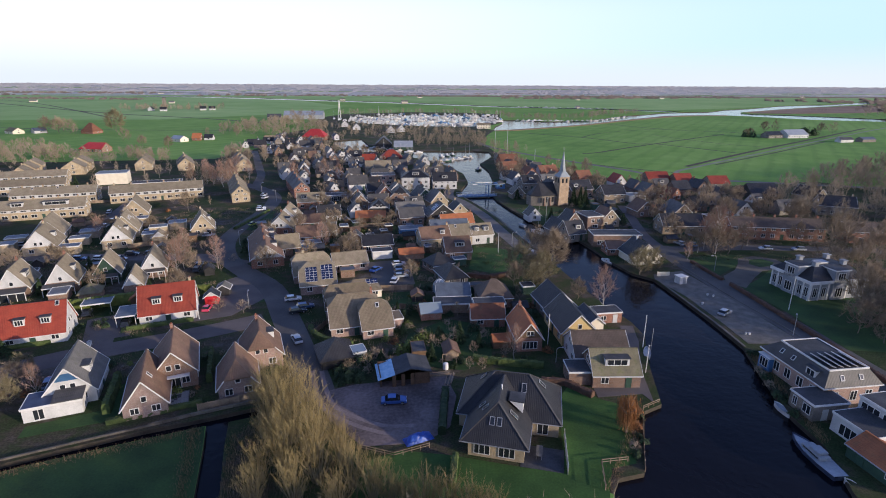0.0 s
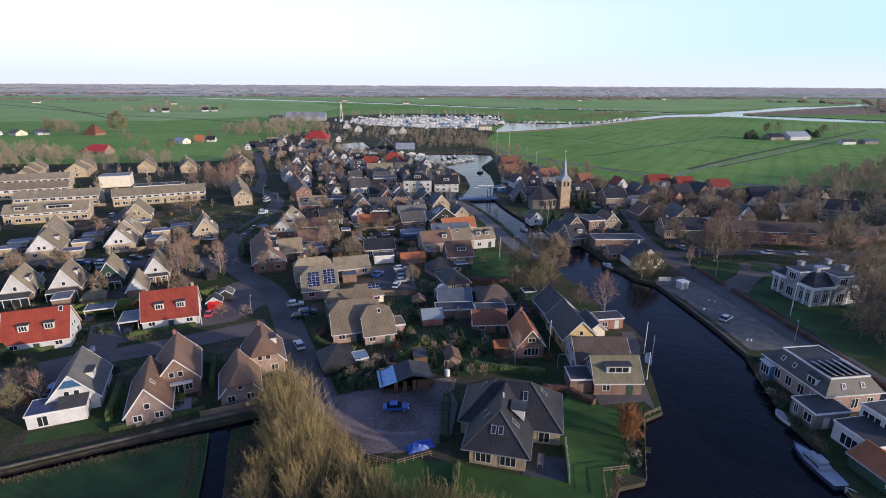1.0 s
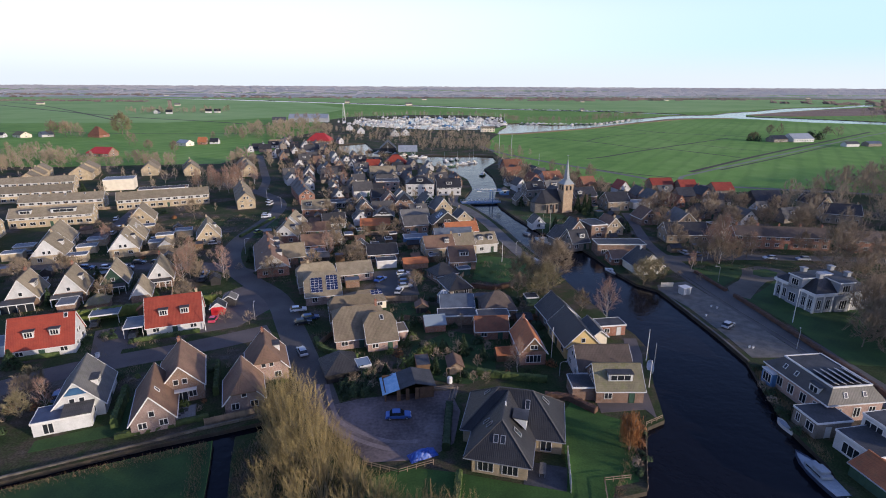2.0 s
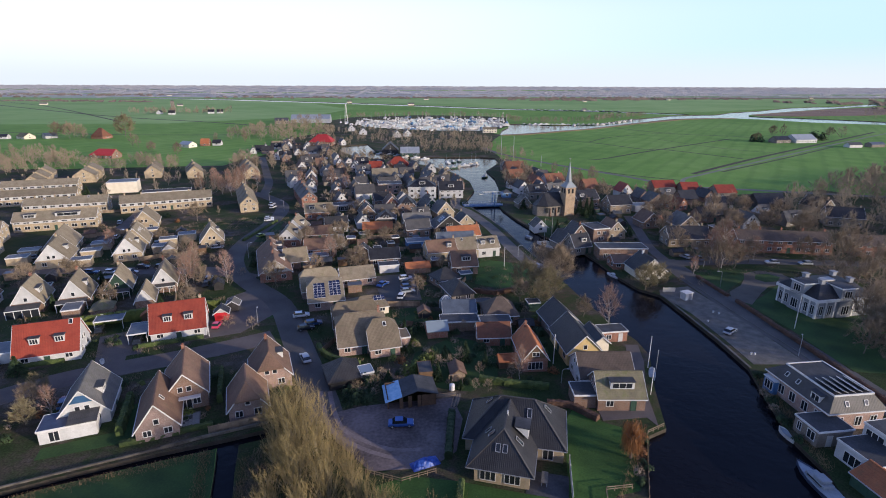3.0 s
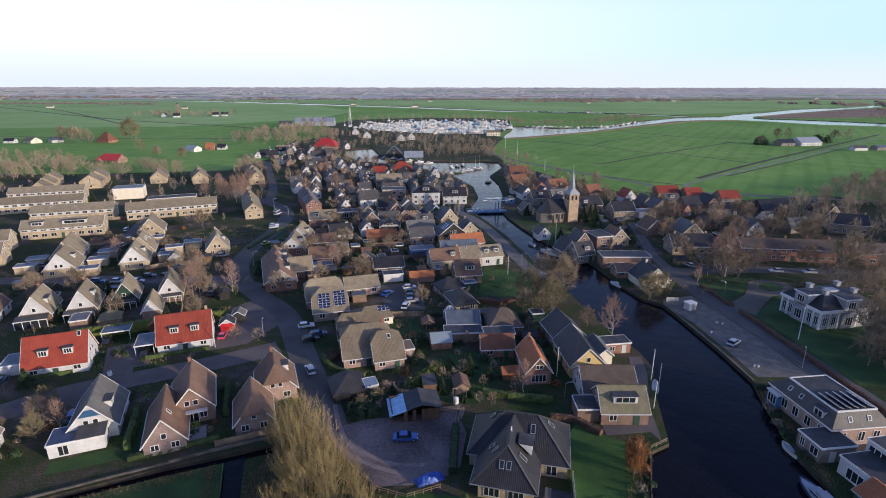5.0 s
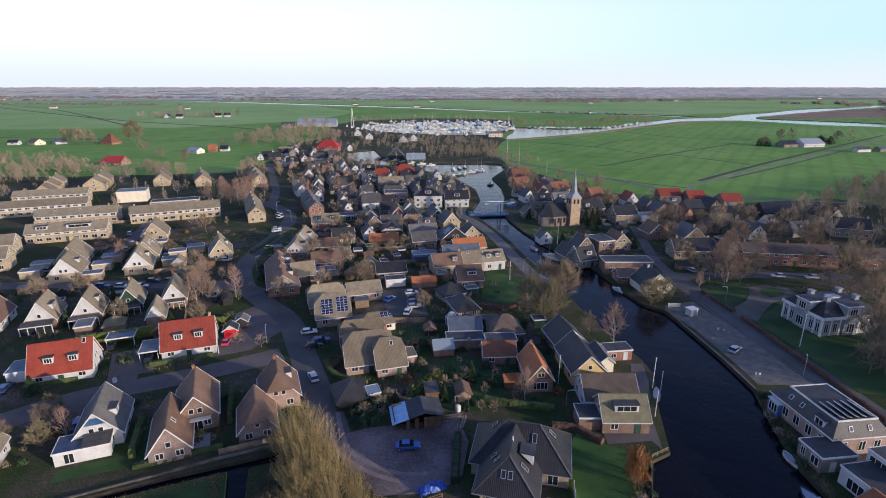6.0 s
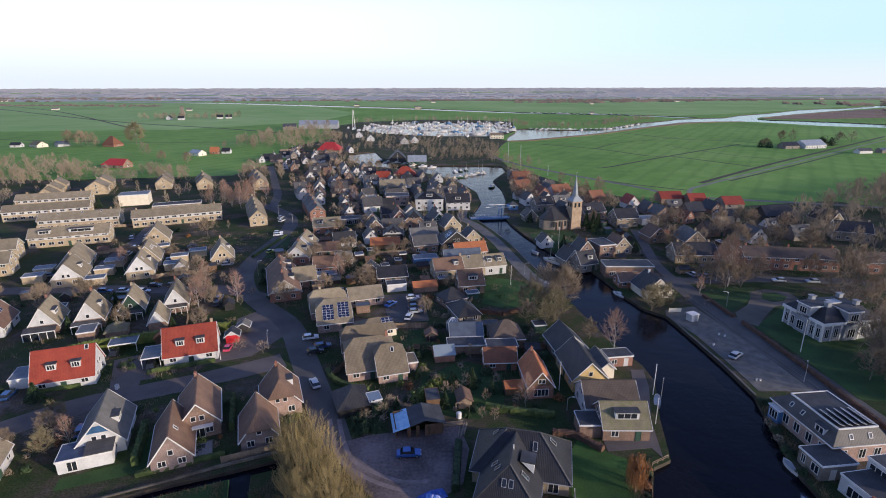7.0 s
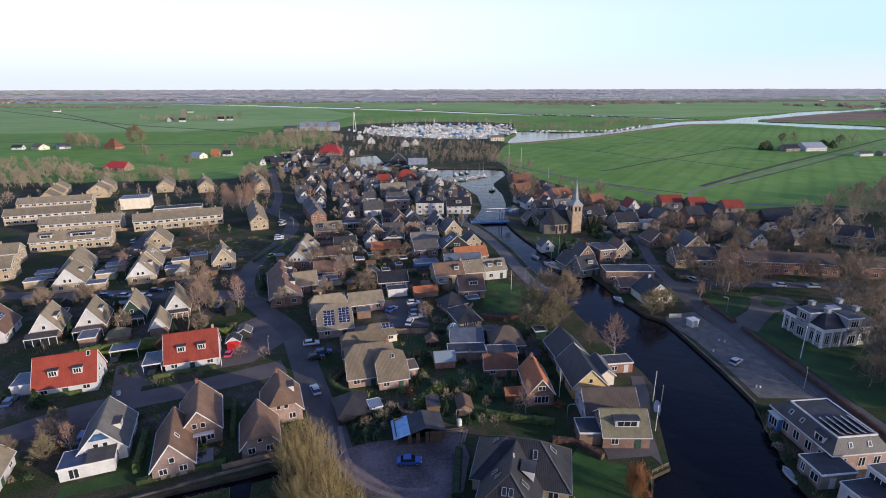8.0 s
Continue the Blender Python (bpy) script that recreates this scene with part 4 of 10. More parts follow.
# lawns
# dark patch over the bright pasture: the shade is put into its colour
patch("ground_meadow", [(-95, 45), (-90, 50.9), (-60.8, 65.2), (-50.8, 69.5), (-38.3, 74.5), (-36.35, 68.9), (-33.45, 59.2), (-30.1, 45)], LAWN, 0.02, "meadow south of the ditch, darkened for shade")
patch("ground_lawn_villa", [(-5.3, 68.2), (2.7, 67), (14.3, 64), (19.4, 63.8), (20.8, 72), (23.3, 83), (25.5, 86.5), (30, 82), (34.5, 79.6), (30.6, 65), (26.6, 64), (24.8, 59.5), (22, 50), (-14, 50), (-10, 66)], LAWN_FRESH, 0.03, "wet green lawn around the hip-roofed villa")
patch("ground_lawn_green", [(10.4, 152), (14, 176), (24, 172), (30, 166), (27, 152), (21, 146)], LAWN_FRESH, 0.03, "bright green lawn by the canal")
patch("ground_lawn_mansion", [(89.5, 100), (89, 120), (86.5, 138), (92, 140), (100, 147), (108, 155), (118, 155), (120, 120), (104, 98)], LAWN, 0.03, "dark green park lawn of the mansion")
patch("ground_lawn_park", [(84.5, 145), (83.2, 163), (98, 167), (104, 164), (95, 154.5)], LAWN, 0.03, "dark green lawn patch with bare trees")
patch("ground_lawn_church", [(36.5, 232), (43, 209), (52, 197), (60, 215), (58, 235), (46, 240)], LAWN, 0.03, "churchyard grass sloping to the canal")
patch("ground_lawn_white", [(-67, 71.5), (-53, 76.8), (-57.5, 88), (-60.5, 87), (-58, 79), (-68, 74.5)], LAWN, 0.03, "garden lawn beside the white house")
patch("ground_lawn_back", [(-8, 95), (6, 92), (12, 97), (13, 112), (3, 116), (-6, 108)], LAWN, 0.025, "shady back garden lawn")
patch("ground_lawn_side", [(-76, 196), (-66, 196), (-71, 228), (-80, 228)], LAWN, 0.03, "shaded green verge beside the main road")
patch("ground_lawn_yellow", [(-16, 122), (-3, 124), (-5, 134), (-15, 132)], LAWN, 0.03, "small fenced lawn behind the ochre farmhouse")
patch("ground_lawn_solar", [(-46, 126), (-41, 129), (-45, 140), (-50, 136)], LAWN, 0.03, "small lawn beside the solar roof house")

# field ditches and the reed fringe
for pts, wd in (([(107.3, 611.8), (157.3, 567.9), (193, 508.5), (213, 504.5), (253, 440.7)], 2.2), ([(120.9, 431.4), (137.5, 440.6), (199, 496.5), (333.5, 611)], 2.2), ([(246, 764), (289.5, 675.7), (349.7, 641.6), (375, 610)], 2.6), ([(157.3, 567.9), (203.8, 629.6), (295.5, 690)], 1.4),
                ([(175.3, 363), (262.5, 441.5), (383.8, 544.5), (572, 704)], 3.0), ([(200.5, 372), (289.8, 444), (395, 532)], 1.6), ([(-1500, 1720), (-680, 1045), (-365, 850), (-240, 760)], 6.0), ([(88, 400), (125, 360), (158, 335)], 1.6), ([(-700, 700), (-420, 640), (-230, 640)], 3.0),
                ([(-1550, 1846), (-1056, 1437), (-497, 839.6)], 4.0), ([(245, 600), (276, 512.6), (316, 474)], 1.2)):
    road("water_ditch", pts, wd * 1.3, BANK_EARTH, 0.02, "dark field ditch across the pasture", lines=False)
road("ground_reeds", [(72, 644), (96, 652), (129, 677), (209, 741), (303, 841), (419, 954), (485, 981), (539, 987)], [6, 12, 10, 8, 10, 22, 16, 8], REED, 0.5, "dry reed fringe along the river", thick=0.6, curve=False, lines=False)
# distance haze is painted in: paler and greyer than bare heath soil
HAZED_HEATH = surface("haze_paled_heath", (0.330, 0.330, 0.320), (0.440, 0.430, 0.390), 0.95, 0.002, 0.02, 0.0, vary=0)


def far_heath():
    """Heath and woodland soil, pale grey with painted haze, that swells gently towards the horizon."""
    bm = bmesh.new()
    ys = [2500 + 113 * k for k in range(26)]
    xs = [-5600 + 350 * k for k in range(33)]
    rows = []
    for i, y in enumerate(ys):
        t = max(0.0, min(1.0, (y - 3000) / 2200))
        edge = 0 if i else 1
        rows.append([bm.verts.new((x, y + edge * (420 * math.sin(x / 1500.0) + 130 * math.sin(x / 370.0)) - edge * 60, (0.4 if i else -0.3) + 33 * t * t * (3 - 2 * t))) for x in xs])
    for a, b in zip(rows, rows[1:]):
        for i in range(len(xs) - 1):
            bm.faces.new((a[i], a[i + 1], b[i + 1], b[i]))
    me = bpy.data.meshes.new("ground_heath")
    bm.to_mesh(me)
    bm.free()
    tagged(to_object("ground_heath", me, HAZED_HEATH), "far heath paled as by haze, swelling towards the horizon", "ground", kind="structure")


def far_strip(name, x0, x1, y, depth, material, label):
    """A long thin parcel lying on the heath."""
    bm = bmesh.new()
    q = random.Random(int(x0 + y))
    n = 14
    rows = []
    for i in range(n + 1):
        x = x0 + (x1 - x0) * i / n
        half = depth / 2 * math.sin(math.pi * (i + 0.3) / (n + 0.6)) * q.uniform(0.6, 1.1)
        cy = y + 40 * math.sin(x / 400.0)
        pair = []
        for v in (-half, half):
            t = max(0.0, min(1.0, (cy + v - 3000) / 2200))
            pair.append(bm.verts.new((x, cy + v, 1.4 + 33 * t * t * (3 - 2 * t))))
        rows.append(pair)
    for a, b in zip(rows, rows[1:]):
        bm.faces.new((a[0], b[0], b[1], a[1]))
    me = bpy.data.meshes.new(name)
    bm.to_mesh(me)
    bm.free()
    tagged(to_object(name, me, material), label, "ground", kind="structure")


far_heath()
# the pasture parcels here are pale with painted haze, the reed ones are not
for x0, x1, y, depth, m in ((-3200, -1500, 2950, 170, HAZED_FIELD), (-1900, -300, 3350, 220, HAZED_FIELD), (-400, 900, 3000, 150, REED), (700, 2300, 2800, 170, HAZED_FIELD), (-3600, -2000, 3900, 300, HAZED_FIELD), (1500, 3600, 3250, 240, HAZED_FIELD), (-700, 1400, 3900, 260, HAZED_FIELD), (-1700, -600, 2750, 110, REED)):
    far_strip("ground_parcel", x0, x1, y, depth, m, "far parcel of haze-paled pasture or reed between woods")
road("ground_reeds_far", [(-100, 2450), (500, 2350), (1200, 2450), (2200, 2500)], 200, REED, 0.3, "pale brown reed land in the distance", thick=0.5, lines=False)
HEATH_REED = surface("brown_reed_land", (0.16, 0.10, 0.07), (0.26, 0.17, 0.12), 0.95, 0.01, 0.2, 0.02, vary=0)
road("ground_reeds_pale", [(640, 1108), (690, 1140), (810, 1235), (950, 1340)], [6, 16, 22, 20], REED, 0.5, "pale reed margin along the river arm", thick=0.6, lines=False)
road("ground_reeds_island", [(626, 1074), (690, 1090), (830, 1160), (990, 1270), (1250, 1380)], [12, 70, 150, 190, 260], HEATH_REED, 0.4, "brown reed island between river arms", thick=0.6, lines=False)

# ---- houses west of the main road ----
house(-88.5, 107.0, 20, 12.4, 8.9, 2.7, 8.2, WHITE, ROOF_RED, dorm=((-2.2, -1, 1.9), (2.6, -1, 1.9)), sky=((4.6, -1, 1.2),), label="white semi-detached house with orange-red tiled roof and dormers", group="red-roofed houses")
house(-65.1, 118.8, 20, 12.2, 8.9, 2.7, 8.2, WHITE, ROOF_RED, dorm=((-2.2, -1, 1.9), (2.4, -1, 1.9)), label="white semi-detached house with orange-red tiled roof and dormers", group="red-roofed houses", chim=(5.2,))
house(-66.4, 85.9, 112, 11.2, 8.0, 2.7, 7.4, WHITE, ROOF_GREY, trim=TRIM, gable_mat=None, dorm=((-1.0, -1, 2.4),), label="white house with dark grey roof and blue gable boards")
house(-51.6, 82.6, 113, 12.0, 6.8, 2.5, 7.0, BRICK_MAUVE, ROOF_BROWN, sky=((-2.2, -1, 2.0),), label="buff pink brick house with brown tiled roof", chim=())
brick_house = house(-50.6, 91.2, 113, 11.8, 7.6, 3.4, 7.7, BRICK_BROWN, ROOF_BROWN, chim=(5.0,), dorm=(), label="brown brick house with brown tiled roof and white trim")
window(brick_house, -5.9, 0, 0.1, 180, 2.0, 2.2, 1)
bm = bmesh.new()
box(bm, -7.0, -5.92, -2.6, 2.6, 2.72, 2.9)
part("canopy", bm, TRIM, brick_house, "white flat canopy above the patio doors")
house(-37.0, 86.8, 111, 8.8, 6.8, 2.7, 7.0, BRICK_MAUVE, ROOF_BROWN, ends="jg", label="buff brick cottage with clipped brown tiled gable")
house(-36.0, 97.3, 111, 9.6, 7.8, 3.0, 7.6, BRICK_PINK, ROOF_BROWN, ends="jg", dorm=((0.6, -1, 2.2),), chim=(3.2,), label="buff brick house with clipped brown tiled gable")
house(-113.1, 134.0, 112, 10.4, 7.0, 2.9, 8.0, BRICK_BROWN, ROOF_KHAKI, gable_mat=WHITE, dorm=((-0.5, -1, 3.2),), chim=(3,), label="brick house with white gable and wide side dormer")
house(-103.1, 138.0, 112, 10.6, 7.0, 2.9, 8.1, BRICK_BROWN, ROOF_KHAKI, gable_mat=WHITE, dorm=((0.6, -1, 2.2),), chim=(4,), label="brick house with tall white boarded gable")
house(-95.1, 144.8, 112, 10.0, 6.6, 2.9, 7.6, GREEN_WOOD, ROOF_KHAKI, chim=(3,), label="dark green boarded house with khaki tiled roof")
house(-84.0, 149.0, 112, 10.2, 6.6, 2.9, 7.6, BRICK_BROWN, ROOF_KHAKI, gable_mat=WHITE, chim=(4,), label="brown brick house with white boarded gable")
house(-83.0, 136.3, 112, 8.6, 4.6, 2.4, 5.8, BRICK_BROWN, ROOF_KHAKI, gable_mat=WHITE, wins=False, label="small outbuilding with white gable and khaki roof")
house(-127.5, 131.5, 112, 12, 9, 3, 8.2, WHITE, ROOF_BROWN, solar=((-3, -1, 0.6, 5, 2),), label="white house with solar panels on brown roof")
house(-132.2, 170.9, 112, 12.7, 9.4, 2.9, 8.3, BRICK_YELLOW, ROOF_KHAKI, gable_mat=WHITE, dorm=((1, -1, 2.2),), chim=(4,), label="yellow brick house with white gable and khaki roof")
house(-140.3, 185.5, 113, 15, 9.4, 2.9, 8.3, BRICK_YELLOW, ROOF_KHAKI, solar=((-5, 1, 0.6, 6, 2),), chim=(5,), label="yellow brick semi-detached house with khaki tiled roof")
house(-111.4, 178.0, 113, 11.5, 8.8, 2.9, 8.3, BRICK_YELLOW, ROOF_KHAKI, gable_mat=WHITE, dorm=((1.5, -1, 2.2),), chim=(4,), sky=((-3, -1, 2.5),))
house(-115.9, 191.0, 112, 12.0, 8.8, 2.9, 8.4, BRICK_YELLOW, ROOF_KHAKI, sky=((-3, -1, 3.0), (-1, -1, 3.0), (1, -1, 3.0), (2.4, -1, 4.2)), chim=(4,))
house(-127.4, 219.0, 112, 12.4, 9.6, 2.9, 8.3, BRICK_YELLOW, ROOF_KHAKI, chim=(5,))
house(-88.4, 193.5, 113, 11.4, 8.0, 2.9, 8.2, BRICK_YELLOW, ROOF_KHAKI, dorm=((1.5, -1, 2.6),), sky=((-3, -1, 2.0),), chim=(4,))
house(-99.0, 181.6, 112, 5.6, 4.4, 2.3, 4.2, BRICK_YELLOW, ROOF_KHAKI, gable_mat=WHITE, wins=False, label="small brick shed with white gable", category="shed", name="shed")
house(-155, 152, 22, 14, 9, 3.0, 8.0, BRICK_YELLOW, ROOF_KHAKI, dorm=((0, -1, 3.0),))
house(-170, 176, 22, 22, 9, 5.0, 8.0, BRICK_YELLOW, ROOF_KHAKI, chim=(-5, 5), label="yellow brick terrace end with khaki roof")
house(-181, 193, 22, 22, 9, 5.0, 8.0, BRICK_YELLOW, ROOF_KHAKI, chim=(-5, 5), label="yellow brick terrace with khaki tiled roof")
# pent roofs and glazed garden rooms before the white gables


def garden_room(x, y, rot, w, d, glazed):
    """A lean-to across the foot of a gable: dark pent roof on white posts, with or without glass."""
    g = thing("garden_room", pose(x, y, 0, 0, 0, rot), "glazed white garden room with dark pent roof" if glazed else "open porch with dark pent roof on white posts", "garden room")
    reserve(x, y, rot, w, d)
    bm = bmesh.new()
    slab(bm, [(-w / 2, -d / 2, 2.35), (w / 2, -d / 2, 2.35), (w / 2, d / 2, 2.95), (-w / 2, d / 2, 2.95)], 0.14)
    part("roof", bm, ROOF_SLATE, g)
    bm = bmesh.new()
    box(bm, -w / 2, w / 2, -d / 2 - 0.06, -d / 2, 2.15, 2.37)
    part("fascia", bm, TRIM, g)
    n = 5
    for k in range(n):
        u = -w / 2 + 0.12 + (w - 0.24) * k / (n - 1)
        bm = bmesh.new()
        box(bm, u - 0.07, u + 0.07, -d / 2 + 0.02, -d / 2 + 0.16, 0, 2.2)
        part("post", bm, TRIM, g)
    if glazed:
        bm = bmesh.new()
        box(bm, -w / 2 + 0.1, w / 2 - 0.1, -d / 2 + 0.07, -d / 2 + 0.11, 0.1, 2.15)
        part("glazing", bm, GLASS, g)


garden_room(-110.7, 127.2, 22, 7.6, 2.6, True)
garden_room(-100.7, 131.4, 22, 7.4, 1.6, False)
garden_room(-93.0, 138.9, 22, 6.8, 1.4, False)
garden_room(-81.9, 143.3, 22, 6.6, 1.2, False)
# terraces
house(-164.0, 217.5, 20, 30.0, 9.4, 4.6, 7.6, BRICK_YELLOW, ROOF_KHAKI, dorm=((-9, -1, 4.2), (4.5, -1, 9.0)), chim=(-12, -4, 5, 12), band=WHITE, group="terraced rows", label="long yellow brick terrace with white dormers")
house(-178.5, 245.3, 19, 34.0, 9.2, 5.0, 7.6, BRICK_YELLOW, ROOF_KHAKI, chim=(-13, -5, 4, 13), band=WHITE, group="terraced rows", label="long yellow brick terrace with khaki roof", sky=((-9, -1, 1.6), (1, -1, 1.6), (9, -1, 1.6)))
house(-208.0, 263.5, 22, 38.0, 9.2, 5.0, 7.6, BRICK_YELLOW, ROOF_KHAKI, chim=(-13, -5, 4, 13), band=WHITE, group="terraced rows", label="long yellow brick terrace with white window bands")
house(-224.0, 290.5, 20, 36.0, 9.2, 5.0, 7.6, BRICK_YELLOW, ROOF_KHAKI, chim=(-13, -5, 4, 13), band=WHITE, group="terraced rows", label="long yellow brick terrace with white window bands")
house(-135.5, 254.0, 24, 40.0, 9.2, 5.0, 7.8, BRICK_YELLOW, ROOF_KHAKI, chim=(-18, -11, -4, 3, 10, 17), band=WHITE, group="terraced rows", label="long yellow brick terrace with many chimneys")
flat_building(-181.5, 296, 20, 15, 11, 6.0, CREAM, BITUMEN_BLUE, label="cream flat-roofed building with blue solar roof", category="building", name="building")
flat_building(-150.5, 283, 22, 24, 8, 3.2, BRICK_GREY, BITUMEN, label="low dark garage block with felt roof")
# far western houses in staggered rows
for hx, hy in ((-238.5, 304), (-247, 320), (-255, 336)):
    house(hx, hy, 115, 11, 10, 4.6, 8.2, BRICK_YELLOW, ROOF_KHAKI, far=True, chim=(4,), group="staggered houses")
for hx, hy in ((-224, 328), (-231, 345)):
    house(hx, hy, 115, 14, 12, 4.6, 8.6, BRICK_YELLOW, ROOF_KHAKI, far=True, chim=(5,), group="staggered houses")
for hx, hy in ((-190.5, 345), (-196, 358), (-163, 345), (-170, 358), (-125, 343), (-131, 357), (-138, 371)):
    house(hx, hy, 113, 12, 9.5, 4.2, 8.2, BRICK_YELLOW, ROOF_KHAKI, far=True, chim=(4,), group="staggered houses")
for k in range(4):
    house(-94.0 - 3.3 * k, 249.5 + 7.6 * k, 113, 7.6, 8.2, 4.4 + 0.05 * k, 8.0 + 0.35 * k, BRICK_YELLOW, ROOF_KHAKI, far=True, chim=(2.5,), group="stepped terrace", label="yellow brick stepped terrace house with tiled roof")
for k in range(4):
    house(-67.3 - 3.1 * k, 259.6 + 7.6 * k, 112, 7.6, 7.6, 5.0, 8.0 + 0.35 * k, BRICK_RED, ROOF_GREY, far=True, chim=(2.5,), group="stepped terrace", label="red brick stepped terrace house with dark roof")
# along the main road
house(-57.0, 236.6, 14, 12.4, 9.0, 3.6, 6.8, BRICK_RED, ROOF_KHAKI, dorm=((-3, -1, 2.4), (3.4, -1, 2.4)), label="brick house with two white dormers and khaki roof")
flat_building(-47.5, 252, 13, 16, 6, 2.8, BRICK_GREY, BITUMEN, label="row of garages with white doors", wins=(("s", -2, 0.1, 2.6, 2.2), ("s", 1, 0.1, 2.6, 2.2), ("s", 4, 0.1, 2.6, 2.2)))
house(-59.6, 207.5, 95, 11.0, 8.8, 3.0, 7.5, BRICK_BROWN, ROOF_KHAKI, gable_mat=WHITE, dorm=((0, -1, 2.4),), chim=(2,))
house(-58.6, 193.8, 97, 11.0, 9.0, 3.0, 7.2, BRICK_RED, ROOF_KHAKI, gable_mat=WHITE, dorm=((0, -1, 2.4),), chim=(3,))
house(-49.0, 202.0, 15, 10.4, 6.5, 2.6, 5.2, BRICK_BROWN, ROOF_BROWN)
house(-45.6, 182.0, 13, 8.2, 7.0, 2.8, 5.8, BRICK_RED, ROOF_BROWN)
house(-56.3, 166.0, 110, 27.0, 9.6, 3.0, 7.2, BRICK_RED, ROOF_BROWN, gable_mat=WHITE, dorm=((-5, -1, 3.0), (4, -1, 3.0), (10, -1, 2.6)), chim=(-6, 3, 11), sky=((0, -1, 2), (7, -1, 2)), label="long red brick house with white gable and cross dormers")
house(-49.5, 168.0, 22, 7.5, 6.5, 3.0, 6.6, BRICK_BROWN, ROOF_KHAKI, gable_mat=WHITE)
house(-33.2, 138.6, 15, 9.6, 13.8, 2.8, 7.2, BRICK_MAUVE, ROOF_KHAKI, ends="kk", solar=((-3.2, -1, 2.2, 3, 3), (1.0, -1, 1.7, 3, 3)), label="clipped-gable brick house with solar panels on khaki tiles")
house(-36.4, 145.0, 20, 10.6, 9.0, 2.8, 7.6, BRICK_MAUVE, ROOF_KHAKI, ends="kk", chim=(-2,), label="rear range of the solar roof house with khaki tiles")
house(-26.6, 153.4, 18, 10.4, 8.0, 2.7, 5.2, BRICK_PINK, ROOF_KHAKI, label="long low brick annex with khaki roof")
house(-38.0, 247.5, 105, 9, 8, 3.0, 7.0, BLACK_WOOD, ROOF_BLACK, label="black boarded gable house with white trim")
house(-44.5, 223, 112, 6, 6, 2.6, 5.2, BLACK_WOOD, ROOF_BLACK, label="small black barn with white trim", category="barn", name="barn")
house(-40.5, 191, 20, 6, 6, 2.4, 4.6, WHITE, ROOF_GREY, label="small white outbuilding with grey roof")
house(-26.8, 212.0, 6, 12.2, 6.4, 2.2, 4.2, BROWN_WOOD, ROOF_ORANGE, wins=False, trim=None, label="long wooden shed with orange tiled roof", category="shed", name="shed")
house(-24.5, 224.0, 95, 8.0, 8.4, 3.2, 6.4, BLACK_WOOD, ROOF_BLACK, ends="jj", gable_mat=WHITE, label="dark house with white gable")
house(-20.0, 172.5, 13, 10.2, 8.0, 2.8, 5.2, BRICK_BROWN, ROOF_BLACK, label="low dark house with black roof")
flat_building(-17.5, 163.5, 13, 6.4, 4.0, 2.5, WHITE, BITUMEN, label="flat-roofed white carport beside the car park", category="carport", name="carport")
house(-27.8, 178, 100, 5.5, 5, 2.6, 4.8, BRICK_BROWN, ROOF_BLACK, label="small dark shed with white gable trim", category="shed", name="shed")
house(-8.0, 163.0, 14, 8.0, 4.0, 2.2, 3.4, BRICK_BROWN, ROOF_ORANGE, wins=False, trim=None, label="long low shed with red tiled roof", category="shed", name="shed")

# ---- the ochre farmhouse and the yard ----
house(-19.4, 114.0, 15, 11.4, 13.6, 2.8, 7.6, BRICK_PINK, ROOF_TAUPE, ends="kk", ov=0.5, chim=(4.4,), label="large clipped-gable farmhouse with grey-brown tiles and white eaves", name="farmhouse")
house(-14.2, 111.2, 17, 6.8, 10.6, 2.8, 7.3, BRICK_PINK, ROOF_TAUPE, ends="kk", ov=0.5, sky=((0.6, -1, 2.2),), label="clipped-gable brick wing with grey-brown tiles and white fascia")
house(-21.8, 121.4, 15, 11.4, 8.2, 2.8, 7.2, BRICK_PINK, ROOF_TAUPE, ends="kk", ov=0.4, label="rear clipped-gable farmhouse range with grey-brown tiles")
flat_building(-9.6, 112.6, 17, 3.4, 4.6, 2.5, BRICK_PINK, ROOF_TAUPE, label="tiled lean-to with white edge beside the farmhouse", category="lean-to", name="lean_to")
house(-20.4, 131.6, 20, 10.4, 7.4, 2.4, 4.4, CREAM, ROOF_TAUPE, ends="hh", solar=((1.6, -1, 0.5, 3, 1),), label="low hip-roofed annex with a glass roof strip")
house(-20.6, 96.8, 112, 7.5, 7.0, 2.2, 4.8, BLACK_WOOD, ROOF_BLACK, ends="hh", trim=None, wins=False, label="dark hipped shed with black felt roof", category="shed", name="shed")
flat_building(-15.8, 96.5, 112, 3.2, 2.6, 2.4, GREY_TRIM, PLANT_GLASS, label="small lean-to greenhouse with glass roof", category="greenhouse", name="greenhouse")


